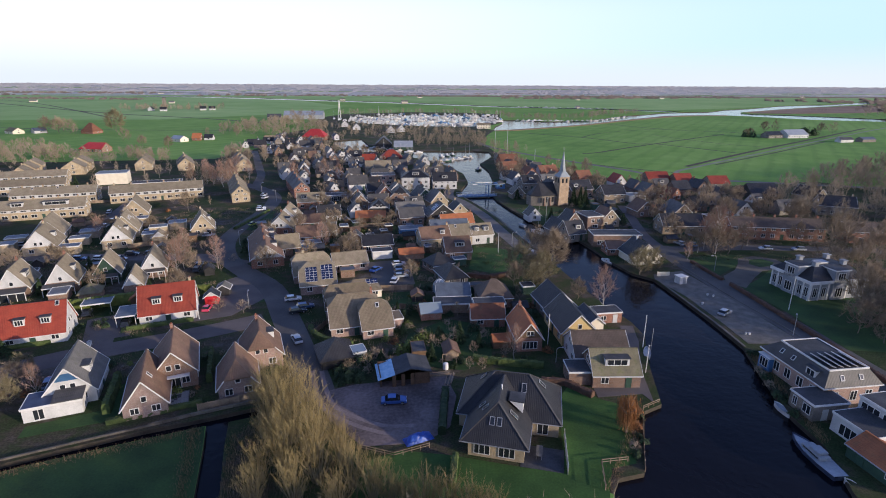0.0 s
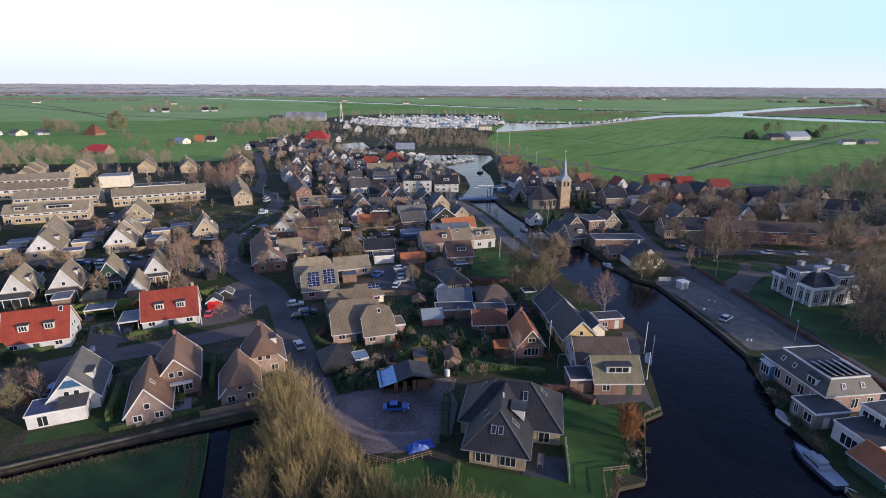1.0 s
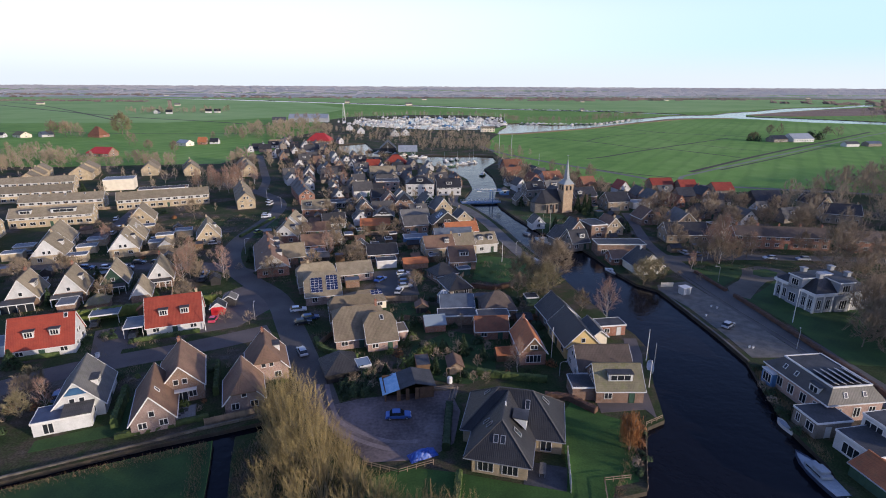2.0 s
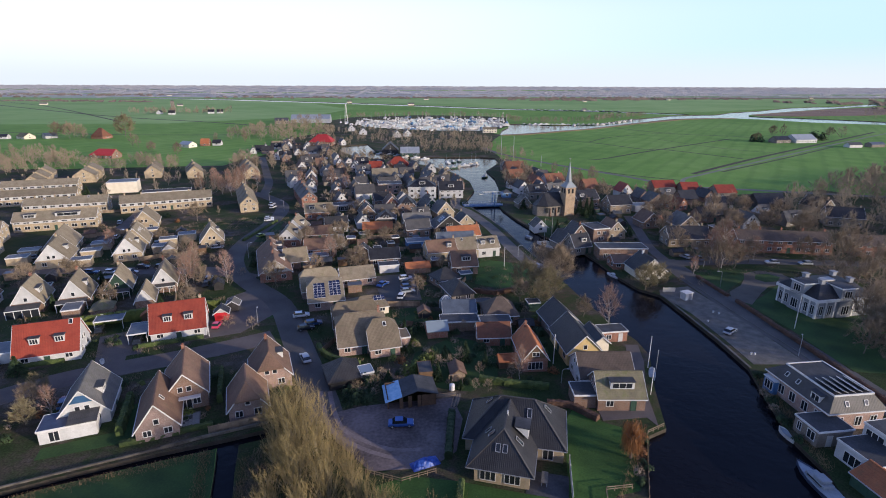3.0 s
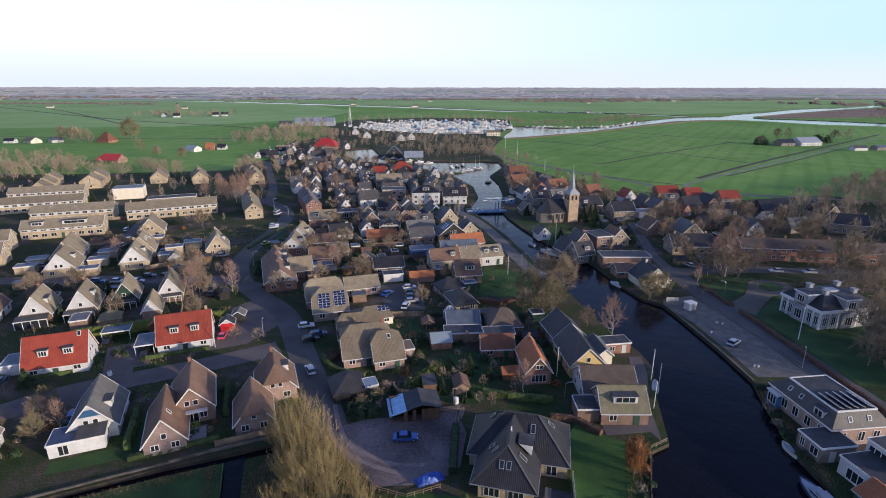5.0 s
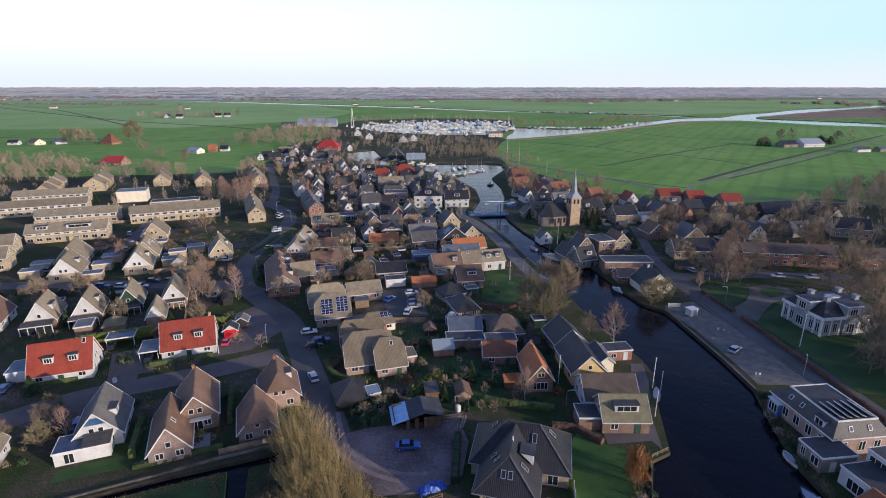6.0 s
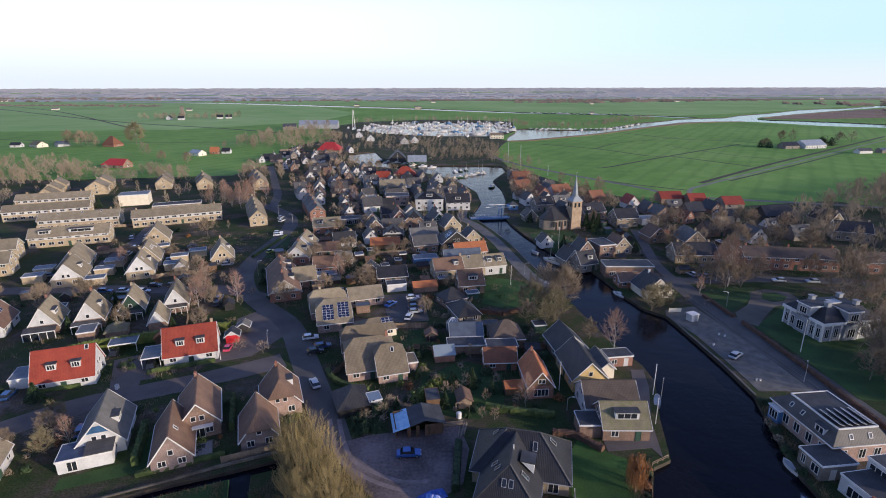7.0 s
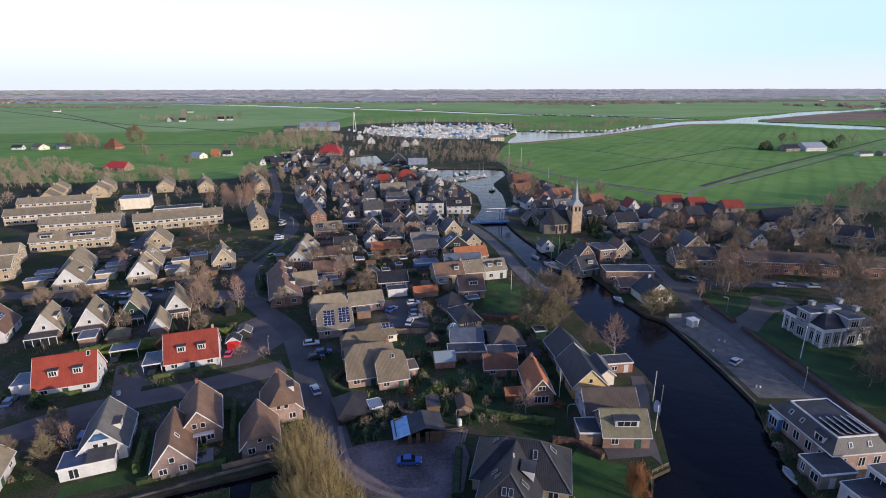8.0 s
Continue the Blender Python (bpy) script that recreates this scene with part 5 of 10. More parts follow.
def open_barn():
    """Low open-fronted barn: dark sheet roof, one slope mended with pale blue sheeting."""
    b = thing("barn", pose(-5.6, 89.3, 0, 0, 0, 12), "open-fronted timber barn with blue-patched sheet roof", "barn")
    reserve(-5.6, 89.3, 12, 13, 8)
    bm = bmesh.new()
    box(bm, -5.2, 4.2, 2.7, 2.9, 0, 2.6)
    box(bm, -5.2, -5.0, -2.4, 2.7, 0, 2.2)
    box(bm, 4.0, 4.2, -2.6, 2.7, 0, 2.6)
    box(bm, 1.4, 4.0, -2.6, -2.4, 0, 2.4)
    part("wall", bm, BROWN_WOOD, b)
    for u in (-2.6, -0.9, 0.9):
        bm = bmesh.new()
        box(bm, u - 0.35, u + 0.35, -2.7, -2.5, 0, 2.5)
        part("post", bm, BROWN_WOOD, b)
    bm = bmesh.new()
    slab(bm, [(-2.4, -3.0, 2.75), (0.6, -3.0, 3.7), (0.6, 3.2, 3.7), (-2.4, 3.2, 2.75)], 0.12)
    slab(bm, [(0.6, -3.0, 3.7), (4.6, -3.0, 2.6), (4.6, 3.2, 2.6), (0.6, 3.2, 3.7)], 0.12)
    part("roof", bm, BITUMEN, b, "dark corrugated sheet roof")
    bm = bmesh.new()
    slab(bm, [(-5.7, -3.0, 1.9), (-2.43, -3.0, 2.78), (-2.43, 3.2, 2.78), (-5.7, 3.2, 1.9)], 0.1)
    part("roof_sheeting", bm, TARP_LIGHT, b, "pale blue weathered roof sheeting")


open_barn()


def villa():
    """Black glazed hip roof on an L plan, brick walls, dormer, skylights."""
    v = thing("villa", pose(0, 0, 0), "hip-roofed brick villa with black glazed tiles", "house")
    # main block
    ax = pose(13.2, 78.0, 0, 0, 0, -12)
    e, r = 2.7, 7.9
    l, w = 17.2, 11.6
    reserve(13.2, 78.0, -12, l, w)
    bm = bmesh.new()
    for m, ll, ww in ((ax, l - 0.9, w - 0.9), (pose(10.1, 69.3, 0, 0, 0, -14), 8.6, 6.4)):
        box(bm, -ll / 2, ll / 2, -ww / 2, ww / 2, -0.3, e, m)
    part("wall", bm, BRICK_YELLOW, v)
    reserve(10.1, 69.3, -14, 9.2, 7)
    rl = 2.9
    bm = bmesh.new()
    P = [(-l / 2, -w / 2, e - 0.1), (l / 2, -w / 2, e - 0.1), (l / 2, w / 2, e - 0.1), (-l / 2, w / 2, e - 0.1), (-rl, 0.0, r), (rl, 0.0, r)]
    vs = [bm.verts.new(ax @ Vector(p)) for p in P]
    for f in ((0, 1, 5, 4), (1, 2, 5), (2, 3, 4, 5), (3, 0, 4)):
        bm.faces.new([vs[i] for i in f])
    bm.faces.new([vs[3], vs[2], vs[1], vs[0]])
    part("roof", bm, ROOF_BLACK, v)
    wx = pose(10.25, 71.1, 0, 0, 0, 76)
    bm = bmesh.new()
    ww, wl = 10.6, 5.4
    P = [(-wl, -ww / 2, e - 0.1), (-wl, ww / 2, e - 0.1), (7.0, ww / 2, e - 0.1), (7.0, -ww / 2, e - 0.1), (-1.5, 0, r - 0.12), (7.0, 0, r - 0.12)]
    vs = [bm.verts.new(wx @ Vector(p)) for p in P]
    for f in ((0, 1, 4), (1, 2, 5, 4), (3, 0, 4, 5), (2, 3, 5)):
        bm.faces.new([vs[i] for i in f])
    bm.faces.new([vs[0], vs[3], vs[2], vs[1]])
    part("roof_wing", bm, ROOF_BLACK, v)
    caps = [(ax, (-l / 2, -w / 2, e - 0.06), (-rl, 0.0, r + 0.03)), (ax, (l / 2, -w / 2, e - 0.06), (rl, 0.0, r + 0.03)), (ax, (l / 2, w / 2, e - 0.06), (rl, 0.0, r + 0.03)), (ax, (-l / 2, w / 2, e - 0.06), (-rl, 0.0, r + 0.03)), (ax, (-rl, 0.0, r + 0.03), (rl, 0.0, r + 0.03)),
            (wx, (-wl, -ww / 2, e - 0.06), (-1.5, 0, r - 0.08)), (wx, (-wl, ww / 2, e - 0.06), (-1.5, 0, r - 0.08)), (wx, (-1.5, 0, r - 0.08), (6.4, 0, r - 0.08))]
    for axis, a, b in caps:
        bm = bmesh.new()
        beam(bm, axis @ Vector(a), axis @ Vector(b), 0.26, 0.12)
        part("hip_cap", bm, ROOF_SLATE, v)
    # cross dormer with white triangular cheek
    bm = bmesh.new()
    dm = pose(12.9, 72.2, 0, 0, 0, 76)
    slab(bm, [tuple(dm @ Vector(p)) for p in ((-1.2, -1.6, 6.9), (-1.2, 0.9, 7.0), (1.6, 0.9, 7.0), (1.6, -1.6, 6.9))], 0.16)
    d = part("dormer_roof", bm, BITUMEN, v)
    bm = bmesh.new()
    a, b, c = (dm @ Vector(p) for p in ((-1.1, -1.4, 6.72), (-1.1, 0.8, 6.82), (-1.1, -1.4, 4.9)))
    vs = [bm.verts.new(q) for q in (a, b, c)] + [bm.verts.new(dm @ Vector(p)) for p in ((1.5, -1.4, 6.72), (1.5, 0.8, 6.82), (1.5, -1.4, 4.9))]
    for f in ((0, 1, 2), (3, 5, 4), (0, 2, 5, 3), (1, 4, 5, 2), (0, 3, 4, 1)):
        bm.faces.new([vs[i] for i in f])
    part("dormer", bm, TRIM, d, "white dormer cheek")
    # skylights on the slopes
    def slope_window(axis, p, q, s, uv, size):
        """A skylight on the plane through p, q (eave, left to right seen from outside) and s (above): uv along and up."""
        p, q, s = (axis @ Vector(k) for k in (p, q, s))
        ex = (q - p).normalized()
        nz = ex.cross(s - p).normalized()
        ey = nz.cross(ex)
        o = p + ex * uv[0] + ey * uv[1] + nz * 0.12
        m = Matrix((( *ex, 0), (*ey, 0), (*nz, 0), (0, 0, 0, 1))).transposed()
        m.translation = o
        window(v, 0, 0, 0, 0, size[0], size[1], 0, GREY_TRIM, name="skylight", local=m @ pose(0, 0, 0, -90, 0, 180) @ pose(0, 0, -size[1]))

    front = ((-wl, ww / 2, e - 0.1), (-wl, -ww / 2, e - 0.1), (-1.5, 0, r - 0.12))
    slope_window(wx, *front, (4.7, 2.9), (0.8, 1.3))
    slope_window(wx, *front, (5.8, 2.9), (0.8, 1.3))
    right = ((-wl, -ww / 2, e - 0.1), (7.0, -ww / 2, e - 0.1), (7.0, 0, r - 0.12))
    slope_window(wx, *right, (4.4, 3.2), (0.9, 1.7))
    left = ((7.0, ww / 2, e - 0.1), (-wl, ww / 2, e - 0.1), (-1.5, 0, r - 0.12))
    slope_window(wx, *left, (6.0, 3.0), (0.8, 1.3))
    slope_window(wx, *left, (7.6, 4.0), (0.8, 1.3))
    mfront = ((-l / 2, -w / 2, e - 0.1), (l / 2, -w / 2, e - 0.1), (rl, 0.0, r))
    slope_window(ax, *mfront, (10.8, 4.6), (0.8, 1.6))
    mright = ((l / 2, -w / 2, e - 0.1), (l / 2, w / 2, e - 0.1), (rl, 0.0, r))
    slope_window(ax, *mright, (6.4, 4.0), (0.9, 1.6))
    mleft = ((-l / 2, w / 2, e - 0.1), (-l / 2, -w / 2, e - 0.1), (-rl, 0.0, r))
    slope_window(ax, *mleft, (5.0, 4.5), (0.8, 1.3))
    # gutters along the eaves, front windows, terrace door
    for axis, a, b in ((ax, (-l / 2, -w / 2), (l / 2, -w / 2)), (ax, (l / 2, -w / 2), (l / 2, w / 2)), (ax, (-l / 2, -w / 2), (-l / 2, w / 2)), (wx, (-wl, -ww / 2), (-wl, ww / 2)), (wx, (-wl, ww / 2), (2.0, ww / 2)), (wx, (-wl, -ww / 2), (1.0, -ww / 2))):
        bm = bmesh.new()
        beam(bm, axis @ Vector((*a, e - 0.16)), axis @ Vector((*b, e - 0.16)), 0.16, 0.14)
        part("gutter", bm, GREY_TRIM, v)
    wf = pose(10.1, 69.1, 0, 0, 0, -14)
    for u in (-2.2, 1.6):
        window(v, 0, 0, 0, 0, 2.5, 1.9, 2, TRIM, local=wf @ pose(u, -3.02, 0.5))
    mf = ax @ pose(0, -w / 2 + 0.45, 0)
    window(v, 0, 0, 0, 0, 1.8, 2.1, 1, TRIM, local=mf @ pose(5.6, 0, 0.3))
    window(v, 0, 0, 0, 0, 1.2, 1.4, 1, TRIM, local=mf @ pose(2.6, 0, 0.8))
    bm = bmesh.new()
    tube(bm, (10.9, 73.4, 7.4), (10.9, 73.4, 8.5), 0.14, 0.12, 8)
    part("flue_pipe", bm, TRIM, v, "white flue pipe on the ridge")
    bm = bmesh.new()
    box(bm, -3.2, 3.2, -2.6, 2.6, -0.2, 0.06, pose(16.6, 66.2, 0, 0, 0, -14))
    me = bpy.data.meshes.new("pavement_patio")
    bm.to_mesh(me)
    bm.free()
    tagged(to_object("pavement_patio", me, BITUMEN), "dark paved patio behind the villa", "patio", kind="structure")


villa()

# ---- between the yard and the canal ----
gable_house = house(19.9, 105.2, 94, 11.0, 5.4, 3.2, 6.6, BRICK_RED, ROOF_ORANGE, wins=False, gable_mat=BROWN_WOOD, chim=(4.2,), label="narrow brick gable house with steep orange tiled roof")
window(gable_house, -5.5, 0, 0.6, 180, 3.3, 1.8, 3)
window(gable_house, -5.56, 0, 3.7, 180, 1.6, 1.1, 1)
window(gable_house, -2.0, 2.7, 0.9, 90, 1.4, 1.3, 1)
window(gable_house, 2.0, 2.7, 0.9, 90, 1.4, 1.3, 1)
house(12.4, 114.0, 4, 7.8, 5.2, 2.6, 5.0, BRICK_RED, ROOF_RUST, label="low brick house with weathered rust tiled roof")
flat_building(13.4, 118.9, 4, 7.6, 4.2, 3.4, BRICK_BROWN, BITUMEN, label="flat-roofed brick link with white roof edge", category="extension", name="extension")
house(15.2, 126.6, 6, 8.6, 8.4, 3.0, 6.4, BRICK_BROWN, ROOF_UMBER, ends="hh", label="hip-roofed brick house with dark umber tiles")
house(31.0, 109.0, 96, 12.6, 7.8, 3.3, 7.2, OCHRE_WALL, ROOF_BLACK, label="ochre gable house with long black roof", upper=(0,))
house(36.6, 112.0, 96, 8.0, 3.4, 2.8, 4.2, CREAM, ROOF_GREY, label="narrow lean-to with grey sheet roof", wins=False)
house(30.0, 121.5, 100, 9.0, 8.0, 3.0, 6.6, BRICK_BROWN, ROOF_BLACK, label="dark brick house with black roof and pale verges")
flat_building(41.5, 115.5, 8, 6.4, 4.0, 2.6, BRICK_RED, BITUMEN, label="small red brick boathouse with flat roof", category="boathouse", name="boathouse", wins=(("s", -1.5, 0.8, 1.4, 1.2),), doors=(("s", 1.5),))
house(33.6, 97.0, 1, 11.0, 9.0, 3.0, 6.4, WHITE, ROOF_UMBER, label="white canal house with dark brown tiled roof", wins=True)
house(34.3, 89.4, 0, 9.0, 7.6, 3.0, 6.4, BRICK_BROWN, ROOF_MOSS, dorm=((0.2, -1, 4.6),), label="brick canal house with mossy roof and wide dormer")
flat_building(27.6, 88.8, 0, 4.2, 4.6, 2.7, BRICK_BROWN, BITUMEN, label="dark flat-roofed side extension with pale fascia", category="extension", name="extension")
house(4.6, 129.0, 4, 8.6, 8.0, 2.6, 4.4, CREAM, BITUMEN_BLUE, label="low cream bungalow with blue-grey roof", category="bungalow", name="bungalow")
flat_building(4.5, 121.5, 4, 9.5, 4.5, 2.4, BRICK_BROWN, BITUMEN, label="low dark flat-roofed shed", category="shed", name="shed")
house(-1.2, 117.6, 10, 5.0, 4.6, 2.2, 3.6, BRICK_RED, PLANT_GLASS, trim=None, wins=False, label="small brick greenhouse with glass roof", category="greenhouse", name="greenhouse")
house(1.0, 152.5, 30, 7.4, 6.8, 2.6, 5.2, BRICK_BROWN, ROOF_BLACK, ends="hh", label="hip-roofed dark house with black tiles")
house(4.6, 142.0, 110, 9.6, 6.8, 2.6, 5.2, BRICK_GREY, ROOF_BLACK, ends="hh", label="dark hip-roofed garden house with black tiles")
house(7.0, 164.2, 10, 8.4, 8.4, 3.2, 7.0, BRICK_BROWN, ROOF_BROWN, dorm=((0.6, -1, 3.0),), label="brown-roofed canal house with white fascia and dormer")
house(-0.6, 177.5, 16, 10.5, 8.2, 3.6, 6.8, BRICK_YELLOW, ROOF_BROWN, dorm=((2.6, -1, 1.6),), chim=(5.0,), group="canalside row")
house(8.0, 180.2, 16, 8.6, 8.2, 3.6, 6.8, BRICK_YELLOW, ROOF_KHAKI, sky=((-1, -1, 1.4),), chim=(4.2,), group="canalside row")
house(16.0, 182.4, 16, 8.0, 8.2, 3.6, 6.6, WHITE, ROOF_KHAKI, dorm=((-2.0, -1, 1.6), (1.6, -1, 1.8)), group="canalside row")
house(5.0, 190.0, 10, 14.0, 7.5, 3.0, 6.2, BRICK_BROWN, BITUMEN_BLUE, group="canalside row")
house(8.2, 199.5, 16, 13.0, 7.0, 3.0, 6.0, BRICK_BROWN, ROOF_ORANGE, chim=(6,), group="canalside row")
flat_building(-9.0, 191, 12, 9, 5, 2.6, BLUE_WOOD, BITUMEN_BLUE, label="low shed with bright blue roof", category="shed", name="shed")
house(2.0, 212.5, 105, 10, 12, 3.2, 8.0, BLACK_WOOD, ROOF_BLACK, ends="gj", solar=((-3, 1, 1.5, 4, 2),), label="large black gable house with solar panels")
house(9.6, 220.0, 105, 8, 6.4, 3.2, 6.4, BRICK_YELLOW, ROOF_GREY, chim=(3,))
house(0.5, 238.0, 110, 9, 8, 3.4, 8.0, BRICK_YELLOW, ROOF_GREY, chim=(3,))
house(-6.5, 246, 112, 10, 8, 3.6, 7.6, GREEN_WOOD, ROOF_BLACK, label="house with pale green boarded gable")
house(-24.5, 250.0, 100, 11, 7.4, 4.0, 8.2, BRICK_RED, ROOF_BROWN, chim=(3,), label="red brick gable house with white bargeboards")
house(-16.8, 245.5, 96, 11, 8.4, 4.6, 8.6, BRICK_BROWN, ROOF_BLACK, ends="jj", label="dark clipped gable house with white trim")
house(-10.8, 284.0, 4, 15.0, 11.0, 6.6, 9.6, WHITE, ROOF_BLACK, ends="hh", dorm=((0, -1, 3.4),), chim=(-5, 5), label="large white villa with dark hipped roof and chimneys")
house(4.8, 284.0, 6, 13.0, 9.0, 4.6, 8.6, WHITE, ROOF_BLACK, dorm=((0, -1, 3.0),), chim=(-4, 4), label="white canalside house with dark roof")
house(-11.0, 221.5, 14, 12.0, 8.0, 3.0, 6.0, BRICK_GREY, ROOF_GREY, label="low grey house among gardens")
flat_building(-29.5, 295, 8, 13, 9, 5.6, BRICK_PINK, BITUMEN, label="pink two-storey flat-roofed house with white bands", category="house", name="house", wins=(("s", -4, 3.2, 1.8, 1.4), ("s", 0, 3.2, 1.8, 1.4), ("s", 4, 3.2, 1.8, 1.4), ("s", -3, 0.8, 2.4, 1.5), ("s", 3, 0.8, 2.4, 1.5)))

# ---- east of the canal ----
house(50.5, 185.0, 20, 7.2, 6.8, 3.2, 7.0, BRICK_GREY, ROOF_BLACK, dorm=((1.0, -1, 2.0),), label="grey canal house with white-trimmed gable")
house(46.0, 190.5, 110, 7.0, 6.4, 3.0, 6.6, BRICK_GREY, ROOF_BLACK, label="dark gable house by the moored sailing boat")
house(53.6, 200.5, 104, 7.4, 6.6, 3.2, 7.2, BRICK_BROWN, ROOF_BLACK, chim=(-3,), label="brown brick gable house with black roof")
flat_building(61.5, 201.5, 105, 9.5, 7.0, 5.4, BRICK_BROWN, BITUMEN, label="flat-roofed brick house with white roof bands", category="house", name="house", wins=(("w", -1.2, 3.2, 1.4, 1.3), ("w", 1.2, 3.2, 1.4, 1.3), ("w", 0, 0.9, 2.2, 1.4)))
house(69.0, 205.0, 106, 8.0, 8.2, 3.2, 7.4, BRICK_TAN, ROOF_BROWN, chim=(-3.4,), label="tan brick gable house with stepped chimney")
house(41.0, 214.0, 100, 6.4, 5.4, 2.6, 5.4, WHITE, ROOF_BLACK, label="small white gable house by the water", wins=True)
flat_building(64.2, 178.5, 0, 17.0, 7.0, 4.2, BRICK_BROWN, BITUMEN, label="long dark hall with white roof bands", category="hall", name="hall", wins=(("s", -6, 0.8, 2.0, 1.6), ("s", -2, 0.8, 2.0, 1.6), ("s", 2, 0.8, 2.0, 1.6), ("s", 6, 0.8, 2.0, 1.6)))
house(62.5, 168.5, 5, 10.0, 6.0, 2.6, 4.4, BRICK_RED, ROOF_BROWN, label="low brown brick annex by the quay")
house(66.6, 160.8, 98, 9.4, 9.4, 2.8, 6.8, CREAM, ROOF_BLACK, chim=(2,), chim_mat=WHITE, label="cream gable house with dark roof and white chimney", upper=(-0.8, 0.8))
house(72.0, 261.0, 22, 13.0, 9.0, 4.6, 8.4, BRICK_BROWN, ROOF_BLACK, dorm=((-3, -1, 2.2),), chim=(5,), label="brown brick house with dark roof beside the church")
house(85.2, 248.6, 10, 11.0, 9.0, 4.8, 8.4, BRICK_TAN, ROOF_BLACK, chim=(5,), label="tan brick house with dark blue-black roof")
flat_building(98, 252, 10, 9, 7, 3.0, WHITE, BITUMEN_BLUE, label="low white flat-roofed extension", category="extension", name="extension")
house(40.8, 258.0, 100, 6.6, 6.2, 3.0, 6.4, BRICK_GREY, ROOF_BLACK, label="small gable house with white trim by the bridge")
house(51.0, 281.0, 14, 10, 8, 4.2, 7.6, BRICK_GREY, ROOF_BLACK, dorm=((0, -1, 2.2),))
house(62.0, 284.0, 14, 9, 8, 4.2, 7.6, BRICK_BROWN, ROOF_GREY, dorm=((0, -1, 2.4),))
house(56.0, 312.0, 105, 10, 8, 3.6, 7.6, BRICK_RED, ROOF_RUST, far=True, chim=(3,))
house(47.0, 334.0, 20, 10, 8, 3.6, 7.6, BRICK_RED, ROOF_RUST, far=True, chim=(3,))
house(68.0, 318.0, 20, 12, 8, 3.6, 7.6, WHITE, ROOF_RUST, far=True, chim=(4,))
house(50.0, 362.0, 15, 13, 10, 3.6, 8.6, BRICK_RED, ROOF_RUST, far=True, chim=(3,))
house(85.0, 300.0, 20, 9, 8, 3.6, 7.4, BRICK_RED, ROOF_RUST, far=True)
house(101.0, 287.0, 100, 9, 7, 3.6, 7.6, WHITE, ROOF_RED, far=True, label="white gable house with scarlet roof")
house(129, 303, 4, 13, 10, 3.0, 6.2, BRICK_BROWN, ROOF_RED, far=True, label="long barn-like house with scarlet roof", category="barn", name="barn")
house(141.5, 297, 4, 10, 9, 3.0, 6.2, BRICK_BROWN, ROOF_RED, far=True, label="low barn with scarlet roof", category="barn", name="barn")
house(157, 288, 4, 11, 10, 3.0, 6.4, BRICK_GREY, ROOF_RED, far=True, label="grey barn with scarlet roof and dormers", category="barn", name="barn")
house(117.0, 255.0, -60, 8, 7, 3.0, 6.2, BRICK_RED, ROOF_RUST, far=True)
house(108.0, 262.0, 100, 9, 8, 3.4, 7.2, BRICK_BROWN, ROOF_GREY, far=True, solar=((-3, -1, 0.6, 4, 2),))
house(127.0, 268.0, 15, 10, 8, 3.4, 7.2, BRICK_BROWN, ROOF_BLACK, far=True)
house(140.0, 258.0, 5, 10, 8, 2.8, 6.0, WHITE, ROOF_BLACK, far=True, label="low white house with dark roof and pale gable")
house(166.0, 262.0, 5, 15, 10, 2.8, 7.0, BLACK_WOOD, ROOF_BLACK, far=True, label="long dark barn with black roof", category="barn", name="barn")
house(103.0, 216.0, 95, 11, 9, 3.2, 7.4, BRICK_TAN, ROOF_GREY, chim=(-4,), label="tan brick gable house with stepped chimney")
house(90.0, 222.0, 100, 9, 8, 3.2, 7.0, BRICK_BROWN, ROOF_BROWN)
house(95.0, 195.5, 0, 16.0, 9.0, 3.6, 7.2, BRICK_TAN, ROOF_BLACK, chim=(-6, 6), label="low tan brick terrace with dark roof")
house(126.8, 187.6, -7, 33.0, 8.6, 5.0, 7.6, BRICK_RED, ROOF_UMBER, chim=(-15, -7.5, 0, 7.5, 15), label="long red brick terrace with brown roof")
house(158.0, 183.0, -8, 16.0, 8.6, 4.6, 7.2, BRICK_RED, ROOF_UMBER, chim=(-6, 6), label="red brick terrace end with brown roof")
house(181.0, 246.0, 105, 12, 8, 4.4, 8.2, BRICK_YELLOW, ROOF_BLACK, chim=(-5,), label="tall yellow brick gable house among trees")
house(177.5, 224.5, -20, 14, 9, 4.6, 8.2, BRICK_GREY, ROOF_BLACK, chim=(6,), label="grey brick house with dark roof among trees")
house(200.0, 205.0, -15, 14, 9, 3.6, 7.6, BRICK_BROWN, ROOF_BLACK, label="brown brick house with dark roof among trees")
house(214.0, 228.0, -15, 12, 9, 3.6, 7.6, BRICK_RED, ROOF_BLACK, far=True)
house(133.0, 222.0, 100, 9, 8, 3.2, 6.8, WHITE, ROOF_GREY, far=True, label="white gable house hidden in trees")
house(120.0, 232.0, 15, 10, 8, 3.2, 6.8, BRICK_BROWN, ROOF_BLACK, far=True)


